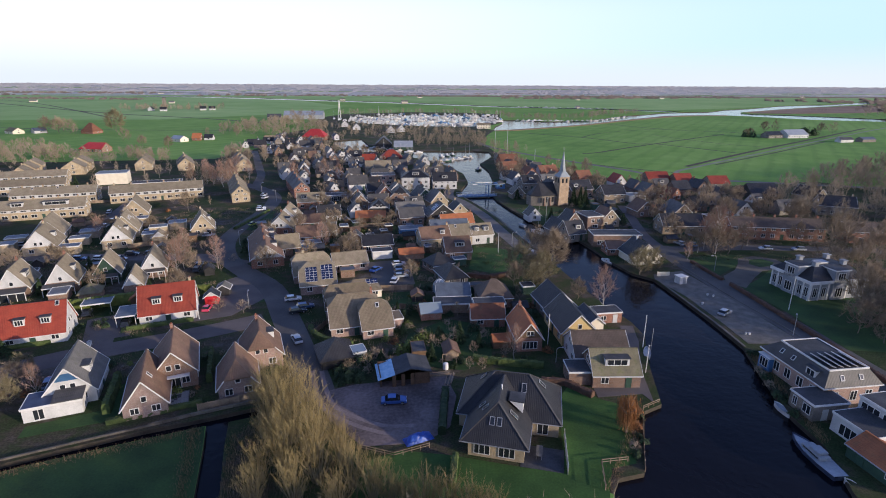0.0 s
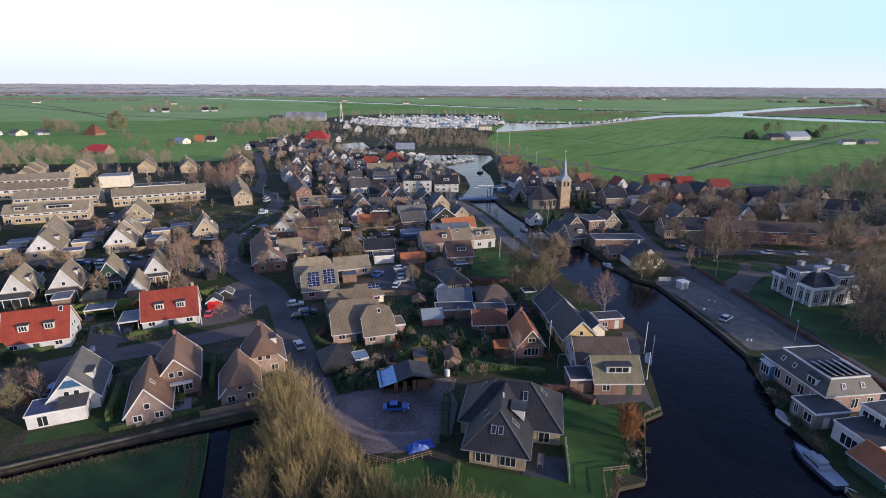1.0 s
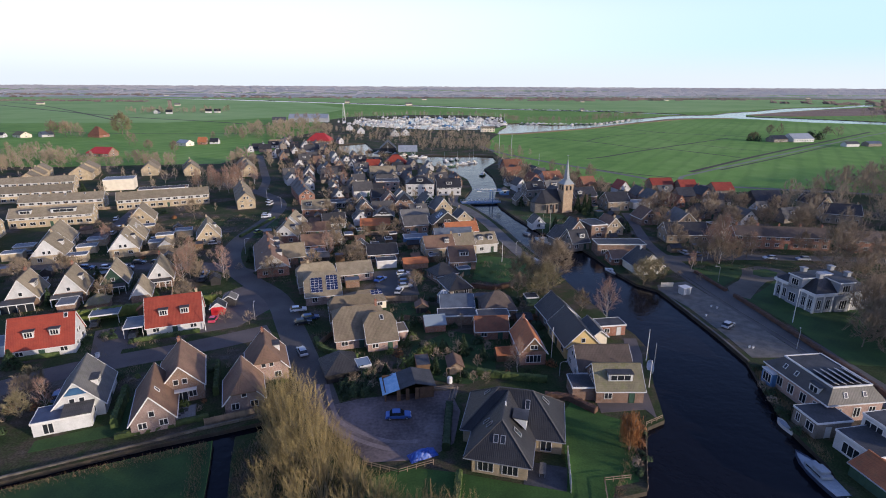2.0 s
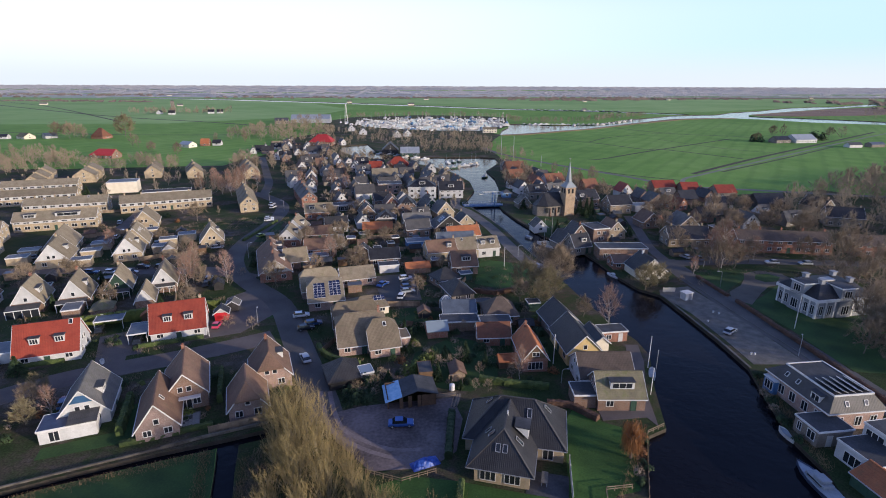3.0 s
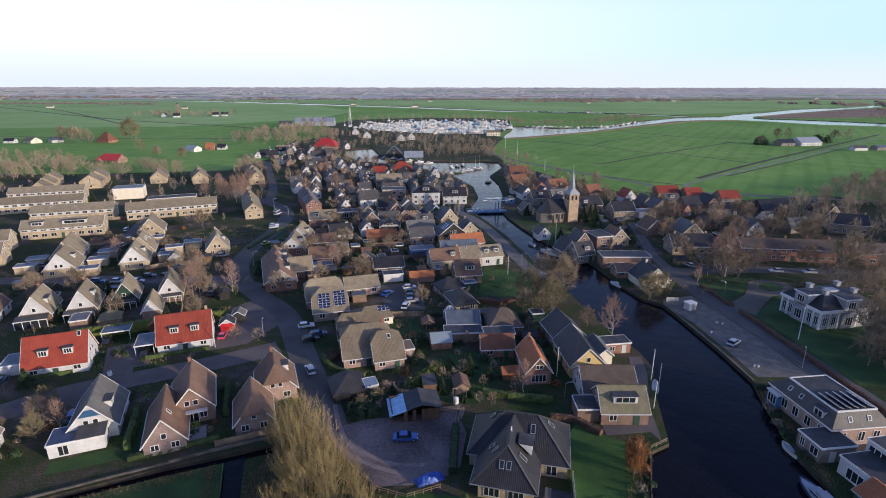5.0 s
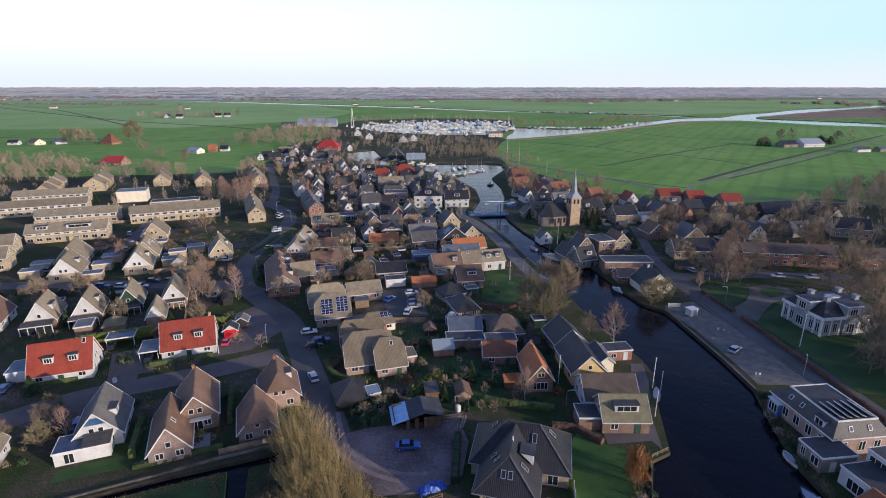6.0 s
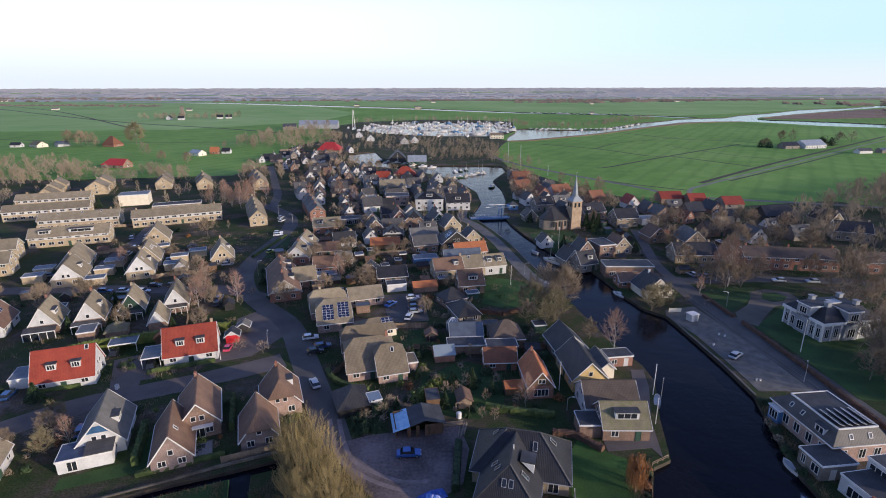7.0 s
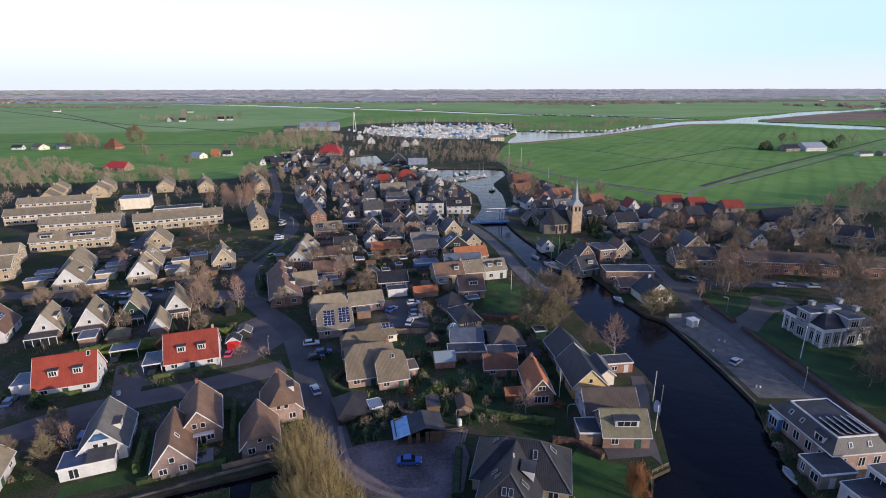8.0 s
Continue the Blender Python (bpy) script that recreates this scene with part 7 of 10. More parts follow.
house(-47, 372, 8, 9, 7, 3.4, 7.0, WHITE, ROOF_RED, far=True)
house(-36, 330, 12, 16, 10, 4.4, 8.4, BRICK_YELLOW, ROOF_KHAKI, far=True)
house(390, 577, 14, 27, 17, 3.6, 8.6, WHITE, BITUMEN_PALE, far=True, label="large farm barn with pale blue solar roof", category="barn", name="barn")
house(364, 571, 14, 18, 11, 3.5, 7.0, BRICK_GREY, ROOF_BLACK, far=True, label="dark farm shed beside barn", category="shed", name="shed")
house(412, 529, 10, 15, 7, 3.0, 5.0, WHITE, BITUMEN, far=True, wins=False, label="low white farm shed", category="shed", name="shed")
house(437, 533, 10, 16, 8, 3.0, 5.0, BRICK_GREY, BITUMEN_BLUE, far=True, wins=False, label="low grey farm shed", category="shed", name="shed")
house(-459, 588, -30, 18, 11, 3.0, 6.4, CREAM, ROOF_MOSS, far=True, label="long pale barn with mossy roof in pasture", category="barn", name="barn")
house(-379, 594, 165, 16, 13, 3.0, 11.5, BRICK_RED, ROOF_RUST, ends="hh", far=True, label="farmhouse with tall orange thatch-shaped roof")
house(-482, 586, 5, 11, 7, 2.8, 5.4, WHITE, ROOF_BLACK, far=True, label="low white farm shed with dark roof", category="shed", name="shed")
house(-437, 594, 60, 12, 8, 3.0, 6.0, GREY_TRIM, BITUMEN_BLUE, far=True, label="grey sheet-clad farm shed", category="shed", name="shed")
house(-206, 850, 6, 60, 26, 6.5, 12.5, GREY_TRIM, BITUMEN_PALE, far=True, wins=False, trim=GREY_TRIM, label="large pale hall with low curved roof", category="hall", name="hall")
house(-246, 826, 12, 20, 14, 5.0, 9.0, BRICK_GREY, BITUMEN, far=True, label="grey shed beside the pale hall", category="shed", name="shed")
house(61, 681, 6, 17, 8, 5.0, 7.0, CREAM, ROOF_KHAKI, far=True, label="cream apartment block at the marina")
for hx, hy, hr in ((-52, 620, 100), (-41, 632, 100), (-96, 652, 100), (-530, 1060, 20), (-560, 1072, 100), (-470, 1100, 20), (-455, 1108, 20), (-118, 700, 100)):
    house(hx, hy, hr, 12, 9, 3.6, 8.0, WHITE, ROOF_BLACK, far=True, group="far houses")
for hx, hy, hw in ((-700, 1450, 30), (-300, 1760, 34), (-90, 1580, 40), (330, 1250, 20), (1450, 1500, 40), (-1100, 1500, 40), (900, 2150, 40), (-60, 2100, 40), (1700, 2500, 50), (-1900, 2300, 50), (-1300, 2600, 46), (500, 1900, 30), (2300, 2300, 50)):
    house(hx, hy, 15, 0.45 * hw, 8, 3.0, 6.5, CREAM, ROOF_GREY, far=True, wins=False, trim=None, group="distant farms", label="distant white farm building with grey roof", category="farm", name="farm_building")
# church-like tower silhouette by the far farm
house(-571, 1150, 10, 6, 6, 23, 24, BRICK_GREY, ROOF_BLACK, far=True, wins=False, trim=None, ends="hh", label="distant stump tower of a small church", category="tower", name="tower")

# ---- rows of small houses in the old centre ----
rng = random.Random(11)
ROOFS = [ROOF_BLACK, ROOF_SLATE, ROOF_BLACK, ROOF_SLATE, ROOF_BLACK, ROOF_TAUPE, ROOF_SLATE, ROOF_BROWN, ROOF_BLACK, ROOF_SLATE]
WALLS = [BRICK_GREY, BRICK_BROWN, WHITE, BRICK_GREY, BRICK_BROWN, WHITE, BRICK_MAUVE, BRICK_GREY]


def fill_houses(poly, count, rots, step, far):
    xs, ys = [p[0] for p in poly], [p[1] for p in poly]
    made = tries = 0
    while made < count and tries < 4000:
        tries += 1
        x, y = rng.uniform(min(xs), max(xs)), rng.uniform(min(ys), max(ys))
        if not inside(x, y, poly) or occupied(x, y, step) or on_road(x, y, 5) or in_water(x, y):
            continue
        if any(in_water(x + dx, y + dy) for dx in (-7, 7) for dy in (-7, 7)):
            continue
        l, w = rng.uniform(6.2, 10.5), rng.uniform(5.0, 6.8)
        e = rng.choice((2.6, 2.8, 3.2, 3.8))
        house(x, y, rng.choice(rots) + rng.uniform(-4, 4), l, w, e, e + w * rng.uniform(0.50, 0.66), rng.choice(WALLS), rng.choice(ROOFS), far=far,
              gable_mat=rng.choice((None, None, None, WHITE)), chim=(l / 3,) if rng.random() < 0.6 else (), dorm=((0, -1, 2.2),) if rng.random() < 0.35 else (), group="old centre houses")
        made += 1


fill_houses([(-70, 275), (-45, 270), (8, 275), (14, 325), (0, 370), (-60, 410), (-95, 430), (-110, 400), (-85, 330)], 64, (20, 110, 100), 5.0, True)
fill_houses([(-130, 400), (-95, 430), (-100, 560), (-160, 560), (-170, 470)], 28, (20, 112), 6, True)
fill_houses([(38, 270), (60, 270), (80, 290), (60, 370), (40, 410)], 12, (15, 105), 7, True)
fill_houses([(86, 255), (130, 240), (165, 215), (150, 275), (110, 285)], 7, (15, 100), 8, True)
fill_houses([(-45, 212), (-10, 205), (-6, 265), (-40, 262)], 9, (15, 105), 4.6, False)
fill_houses([(-64, 262), (-50, 262), (-88, 340), (-100, 330)], 4, (20, 112), 7, True)


reserve(-13.5, 149.5, 98, 24, 15)
reserve(-53, 128, 70, 26, 14)
# garden sheds and board fences between the plots
def small_sheds(poly, count, rots):
    xs, ys = [p[0] for p in poly], [p[1] for p in poly]
    made = tries = 0
    while made < count and tries < 3000:
        tries += 1
        x, y = rng.uniform(min(xs), max(xs)), rng.uniform(min(ys), max(ys))
        if not inside(x, y, poly) or occupied(x, y, 2.2) or on_road(x, y, 2.5) or in_water(x, y):
            continue
        r = rng.choice(rots)
        if rng.random() < 0.5:
            flat_building(x, y, r, rng.uniform(2.6, 4.5), rng.uniform(2.2, 3.2), 2.2, rng.choice((FENCE_WOOD, BROWN_WOOD, BRICK_BROWN, GREEN_WOOD)), rng.choice((BITUMEN, BITUMEN, BITUMEN_BLUE)), rng.choice((FENCE_WOOD, BROWN_WOOD, TRIM)), category="shed", name="shed", label="small timber garden shed with felt roof")
        else:
            house(x, y, r, rng.uniform(2.8, 4.6), rng.uniform(2.4, 3.2), 2.0, 2.9, rng.choice((FENCE_WOOD, BROWN_WOOD, BLACK_WOOD)), rng.choice((ROOF_BROWN, ROOF_BLACK, ROOF_ORANGE, ROOF_GREY)), wins=False, trim=None, category="shed", name="shed", label="small pitched timber garden shed")
        made += 1


small_sheds([(-150, 128), (-66, 125), (-66, 210), (-150, 215)], 16, (22, 112))
small_sheds([(-60, 150), (8, 135), (12, 235), (-60, 245)], 20, (15, 105))
small_sheds([(-10, 95), (26, 95), (27, 135), (-8, 138)], 7, (8, 98))
small_sheds([(40, 175), (85, 165), (120, 210), (80, 260), (45, 260)], 14, (10, 100))


# ---- trees and shrubs ----
def sliver(V, F, p, d, length, width, rng):
    side = d.cross(Vector((rng.uniform(-1, 1), rng.uniform(-1, 1), rng.uniform(-1, 1))))
    if side.length < 1e-4:
        return
    side = side.normalized() * width / 2
    k = len(V)
    V += [tuple(p - side), tuple(p + side), tuple(p + d * length)]
    F.append((k, k + 1, k + 2))


def limb(V, F, a, b, r0, r1, n):
    q = (b - a).to_track_quat("Z", "Y")
    k = len(V)
    for p, r in ((a, r0), (b, r1)):
        for i in range(n):
            t = 2 * math.pi * i / n
            V.append(tuple(p + q @ Vector((r * math.cos(t), r * math.sin(t), 0))))
    for i in range(n):
        F.append((k + i, k + (i + 1) % n, k + n + (i + 1) % n, k + n + i))


def tree_kind(name, label, bark, twig, meshes, category="tree"):
    t = thing(name, pose(0, 0, -50), label, category)
    for nm, me, m in (("trunk", meshes[0], bark), ("crown", meshes[1], twig)):
        to_object(nm, me, m, t)
    return t


def mesh_pair(tv, tf, cv, cf):
    meshes = []
    for nm, V, F in (("trunk", tv, tf), ("crown", cv, cf)):
        me = bpy.data.meshes.new(nm)
        me.from_pydata(V, [], F)
        me.update()
        meshes.append(me)
    return meshes


def crowned(seed, height, width, base, limbs, branches, twigs, twig_len, twig_w, up=0.5, radius=None, lean=0.6, sides=6, seg=2):
    """A leafless tree whose limbs, branches and twigs fill an uneven oval crown."""
    r = random.Random(seed)
    tv, tf, cv, cf = [], [], [], []
    rad = radius or height * 0.017
    mid, hz = height * (base + 1) / 2, height * (1 - base) / 2
    trunk = [Vector((0, 0, -0.1))]
    for k in range(1, 6):
        trunk.append(Vector((r.gauss(0, 0.02 * height), r.gauss(0, 0.02 * height), height * 0.78 * k / 5)) * (1 if k < 5 else 1.0))
    for k in range(5):
        limb(tv, tf, trunk[k], trunk[k + 1], rad * (1 - 0.17 * k), rad * (1 - 0.17 * (k + 1)), sides)
    ph = [r.uniform(0, 6.28) for _ in range(4)]

    def shell(a, e, f=1.0):
        k = f * (1 + 0.13 * math.sin(2 * a + ph[0]) + 0.10 * math.sin(5 * a + ph[1] + 3 * e) + 0.08 * math.sin(7 * e + ph[2]))
        return Vector((width / 2 * k * math.cos(e) * math.cos(a), width / 2 * k * math.cos(e) * math.sin(a), mid + hz * k * math.sin(e)))

    def curve(V, F, p, q, r0, r1, n, seg, rise):
        pts = [p]
        for i in range(1, seg + 1):
            t = i / seg
            c = p.lerp(q, t) + Vector((r.gauss(0, 0.03), r.gauss(0, 0.03), 0)) * (q - p).length + Vector((0, 0, rise * (q - p).length * (t * t - t)))
            limb(V, F, pts[-1], c, r0 + (r1 - r0) * (i - 1) / seg, r0 + (r1 - r0) * t, n)
            pts.append(c)
        return pts

    for i in range(limbs):
        t = base * 0.8 + (0.78 - base * 0.8) * (i + r.random()) / limbs
        k = min(4, int(t / 0.78 * 5))
        o = trunk[k].lerp(trunk[k + 1], t / 0.78 * 5 - k)
        a = 2.4 * i + r.uniform(-0.5, 0.5)
        e = -0.45 + 1.75 * (i + r.random()) / limbs
        pts = curve(tv, tf, o, shell(a, e, r.uniform(0.72, 0.9)), rad * (0.5 - 0.25 * t), rad * 0.1, 4, 3, lean)
        for j in range(branches):
            u = 0.25 + 0.75 * (j + r.random()) / branches
            m = min(2, int(u * 3))
            o2 = pts[m].lerp(pts[m + 1], min(1, u * 3 - m))
            q = shell(a + r.gauss(0, 0.55), max(-0.6, min(1.55, e + r.gauss(0.1, 0.42))), r.uniform(0.7, 1.02))
            q = o2 + (q - o2) * min(1.0, 0.36 * width / max(0.1, (q - o2).length))
            bp = curve(cv, cf, o2, q, rad * 0.14, rad * 0.04, 3, seg, 0.3)
            d0 = (bp[seg] - bp[0]).normalized()
            for _ in range(twigs):
                w = r.uniform(0.15, 1.0)
                m2 = min(seg - 1, int(w * seg))
                o3 = bp[m2].lerp(bp[m2 + 1], w * seg - m2)
                d = (d0 * 0.7 + (o3 - Vector((0, 0, mid * 0.8))).normalized() * 0.5 + Vector((r.gauss(0, 0.42), r.gauss(0, 0.42), r.gauss(up, 0.4)))).normalized()
                sliver(cv, cf, o3, d, twig_len * r.uniform(0.5, 1.35), twig_w, r)
    return mesh_pair(tv, tf, cv, cf)


def fan_willow(seed, height, width, stems, shoots, twigs, twig_w=0.024):
    """Many thin stems that fan up out of one stool, with long whippy shoots."""
    r = random.Random(seed)
    tv, tf, cv, cf = [], [], [], []
    for i in range(stems):
        a, f = 2.4 * i + r.uniform(-0.3, 0.3), math.sqrt((i + 0.5) / stems)
        p = Vector((0.9 * f * math.cos(a), 0.9 * f * math.sin(a), -0.1))
        h = height * (1.03 - 0.42 * f * f) * r.uniform(0.75, 1.06)
        top = Vector((width / 2 * f * math.cos(a) * r.uniform(0.7, 1.1), width / 2 * f * math.sin(a) * r.uniform(0.7, 1.1), h))
        pts = [p]
        for k in range(1, 5):
            t = k / 4
            c = p.lerp(top, t) + Vector((r.gauss(0, 0.14), r.gauss(0, 0.14), 0.35 * h * (t - t * t) * f))
            limb(tv, tf, pts[-1], c, 0.085 * (1.1 - (k - 1) / 4), 0.085 * (1.1 - t), 4)
            pts.append(c)
        for j in range(shoots):
            u = 0.3 + 0.7 * (j + r.random()) / shoots
            m = min(3, int(u * 4))
            o = pts[m].lerp(pts[m + 1], min(1, u * 4 - m))
            d = Vector((0.35 * f * math.cos(a) + r.gauss(0, 0.38), 0.35 * f * math.sin(a) + r.gauss(0, 0.38), 1)).normalized()
            n = height * r.uniform(0.10, 0.24)
            e = o + d * n
            limb(cv, cf, o, e, 0.026, 0.008, 3)
            for _ in range(twigs):
                w = r.uniform(0.1, 1.0)
                d2 = (d + Vector((r.gauss(0, 0.4), r.gauss(0, 0.4), r.gauss(0.2, 0.25)))).normalized()
                sliver(cv, cf, o.lerp(e, w), d2, r.uniform(0.5, 1.3), twig_w, r)
    return mesh_pair(tv, tf, cv, cf)


ROUND = [crowned(s, 10, 9.0, 0.16, 12, 9, 36, 1.25, 0.050, 0.35) for s in (1, 2, 3)]
TALL = [crowned(s, 13, 6.4, 0.16, 18, 6, 26, 1.15, 0.036, 0.25, radius=0.15) for s in (4, 5)]
FAR_ROUND = [crowned(s, 10, w, 0.08, 8, 5, 16, 1.7, 0.075, 0.8, radius=0.14, sides=4) for s, w in ((6, 6.8), (7, 5.6), (8, 7.6), (18, 4.8))]
DENSE = [crowned(s, 10, 10.0, 0.10, 14, 9, 44, 1.3, 0.055, 0.1, lean=0.9) for s in (31, 32)]
FAR_MASS = [crowned(s, 10, w, 0.06, 6, 4, 17, 1.9, 0.10, 0.8, radius=0.14, sides=3, seg=1) for s, w in ((26, 6.8), (27, 5.6), (28, 7.6), (29, 4.8))]
WILLOW = [fan_willow(s, 11, 8.5, 28, 12, 10, 0.026) for s in (9, 10)]
WILLOW_MASS = [fan_willow(s, 11, 8.5, 20, 9, 6, 0.06) for s in (19, 20)]


def weeping(seed):
    """A short trunk and long strands that hang straight down."""
    r = random.Random(seed)
    tv, tf, cv, cf = [], [], [], []
    limb(tv, tf, Vector((0, 0, -0.1)), Vector((0.2, 0, 4.2)), 0.3, 0.2, 7)
    for k in range(9):
        a = 2 * math.pi * k / 9
        p = Vector((0.2, 0, 3.6 + 0.08 * k))
        q = p + Vector((1.5 * math.cos(a), 1.5 * math.sin(a), 2.2 + r.uniform(-0.4, 0.6)))
        limb(tv, tf, p, q, 0.11, 0.05, 5)
        for _ in range(130):
            o = p.lerp(q, r.uniform(0.35, 1.05)) + Vector((r.gauss(0, 0.55), r.gauss(0, 0.55), r.gauss(0, 0.35)))
            d = Vector((r.gauss(0.05 * math.cos(a), 0.09), r.gauss(0, 0.09), -1)).normalized()
            sliver(cv, cf, o, d, min(o.z - 0.3, r.uniform(2.2, 5.6)), 0.05, r)
    out = []
    for nm, V, F in (("trunk", tv, tf), ("crown", cv, cf)):
        me = bpy.data.meshes.new(nm)
        me.from_pydata(V, [], F)
        me.update()
        out.append(me)
    return out


WEEP = [weeping(11)]
POLLARD = [crowned(q, 5, 4.0, 0.12, 9, 6, 22, 0.75, 0.028, 0.4) for q in (12, 13)]

KINDS = {}
for nm, label, bark, twig, sets in (
        ("round_tree", "bare brown broadleaf tree with fine twigs", BARK, TWIG_BROWN, ROUND),
        ("birch_tree", "tall bare birch with red-brown twigs", BARK_BIRCH, TWIG_RED, TALL),
        ("ash_tree", "tall bare tree with pale branches and golden twigs", BARK_PALE, TWIG_GOLD, TALL),
        ("far_tree", "bare brown tree at the village edge", BARK, TWIG_BROWN, FAR_ROUND),
        ("willow_tree", "bare multi-stemmed willow with golden twigs", BARK_PALE, TWIG_GOLD, WILLOW),
        ("brown_willow_tree", "bare multi-stemmed bush with brown branches", BARK, TWIG_UNDER, WILLOW),
        ("weeping_willow", "rust-coloured weeping willow on the bank", BARK, TWIG_RUST, WEEP),
        ("small_tree", "small bare garden tree", BARK, TWIG_BROWN, POLLARD),
        ("gold_tree", "bare tree with pale golden twigs", BARK_PALE, TWIG_GOLD, ROUND),
        ("olive_tree", "broad bare tree with dense olive-brown twigs", BARK, TWIG_OLIVE, DENSE),
        ("russet_tree", "bare tree with russet twigs", BARK, TWIG_RED, FAR_ROUND)):
    KINDS[nm] = [tree_kind("tree" if "tree" in nm else nm, label, bark, twig, m) for m in sets]

trng = random.Random(5)
TWIG_WOOD = surface("woodland_twigs", (0.245, 0.198, 0.140), (0.385, 0.315, 0.225), 0.9, 0.05, 1.0, 0.0, vary=0)


def plant(kind, x, y, s=1.0, group="", z=0.0):
    src = trng.choice(KINDS[kind])
    o = copy_thing(src, Matrix.Translation((x, y, z)) @ pose(0, 0, 0, 0, 0, trng.uniform(0, 360)) @ Matrix.Scale(s * trng.uniform(0.92, 1.08), 4))
    o.scale = (s * trng.uniform(0.94, 1.06), s * trng.uniform(0.94, 1.06), s)
    if group:
        o["group"] = group
    FOOTPRINTS.append((x, y, 1, 0, 0.6, 0.6))
    return o


# willows in the foreground
for x, y, s in ((-28.6, 81.4, 0.82), (-25.0, 79.4, 0.92), (-28.8, 77.2, 0.76), (-21.6, 75.8, 0.86), (-25.8, 74.8, 0.9)):
    plant("willow_tree", x, y, s, "foreground willows")
for x, y, s in ((-15.6, 69.5, 0.55), (-18.5, 71.5, 0.7), (-27.5, 71.5, 0.5), (-22.6, 70.5, 0.8), (-23.6, 67.0, 0.75), (-18.5, 66.5, 0.85), (-13.8, 65.5, 0.6), (-21.5, 63.0, 0.8), (-25.0, 61.5, 0.65), (-16.8, 61.5, 0.75), (-26.0, 70.0, 0.5), (-24.5, 57.0, 0.6), (-19.0, 57.5, 0.7)):
    plant("brown_willow_tree", x, y, s, "foreground willows")
for x, y, s in ((-11.5, 60.5, 0.66), (-8.5, 58.0, 0.66), (-3.5, 55.5, 0.55), (2.0, 54.5, 0.66), (5.0, 54.0, 0.62), (-13.0, 56.0, 0.6), (-6.0, 56.6, 0.62), (-1.0, 55.4, 0.66), (7.6, 52.6, 0.6)):
    plant("willow_tree", x, y, s, "foreground willows")
# canal banks
for x, y, s, k in ((34.5, 146.0, 1.4, "round_tree"), (30.0, 150.0, 1.3, "round_tree"), (31.0, 140.5, 0.95, "olive_tree"), (25.0, 145.0, 1.0, "olive_tree"), (27.5, 136.0, 0.7, "olive_tree"), (37.0, 153.0, 1.2, "round_tree"), (22.5, 138, 0.7, "gold_tree"),
                   (42.0, 120.5, 0.95, "birch_tree"), (38.0, 128.0, 0.6, "round_tree"), (61.8, 147.2, 0.85, "olive_tree"), (66.5, 150.0, 0.75, "olive_tree"), (62.8, 152.5, 0.6, "round_tree"), (31.6, 72.4, 0.78, "weeping_willow"),
                   (32.4, 75.0, 0.74, "weeping_willow"), (52.0, 254, 0.8, "gold_tree"), (70.0, 247, 0.75, "round_tree")):
    plant(k, x, y, s)
# the park and the eastern woods
for x, y, s, k in ((95.0, 167.0, 1.35, "ash_tree"), (92.5, 164.0, 1.05, "gold_tree"), (99.0, 166.5, 0.9, "gold_tree"), (107.0, 172.0, 0.9, "round_tree"), (87.5, 168.5, 0.85, "gold_tree"), (93.5, 172, 1.0, "birch_tree"), (99, 176, 0.9, "gold_tree"), (111, 176, 0.7, "ash_tree"),
                   (127.0, 158.5, 1.55, "gold_tree"), (145.0, 175.0, 1.25, "round_tree"), (150.5, 166.0, 1.2, "round_tree"), (128.0, 175.0, 0.9, "round_tree"), (80, 150, 0.5, "small_tree"), (75.0, 152.5, 0.55, "small_tree"),
                   (108.0, 120.0, 1.0, "round_tree"), (113.0, 124.0, 1.1, "gold_tree"), (104.0, 112.0, 0.8, "round_tree"), (118.0, 116.0, 1.1, "round_tree"), (121.0, 136.0, 0.6, "round_tree"), (126.0, 143.0, 1.1, "gold_tree"), (120, 147, 0.9, "round_tree"),
                   (100, 103, 0.7, "round_tree"), (112, 110, 1.2, "round_tree"), (106, 116, 0.9, "gold_tree"), (122, 118, 0.9, "round_tree"), (98, 108, 0.8, "round_tree"), (120, 106, 1.3, "round_tree"), (130, 152, 1.0, "gold_tree"), (140, 155, 1.1, "round_tree"), (109.5, 104, 0.9, "gold_tree")):
    plant(k, x, y, s)


def wood(poly, count, kinds, smin, smax, gap, group):
    xs, ys = [p[0] for p in poly], [p[1] for p in poly]
    made = tries = 0
    while made < count and tries < count * 40:
        tries += 1
        x, y = trng.uniform(min(xs), max(xs)), trng.uniform(min(ys), max(ys))
        if inside(x, y, poly) and not occupied(x, y, gap) and not on_road(x, y, 1.5) and not in_water(x, y):
            plant(trng.choice(kinds), x, y, trng.uniform(smin, smax), group)
            made += 1


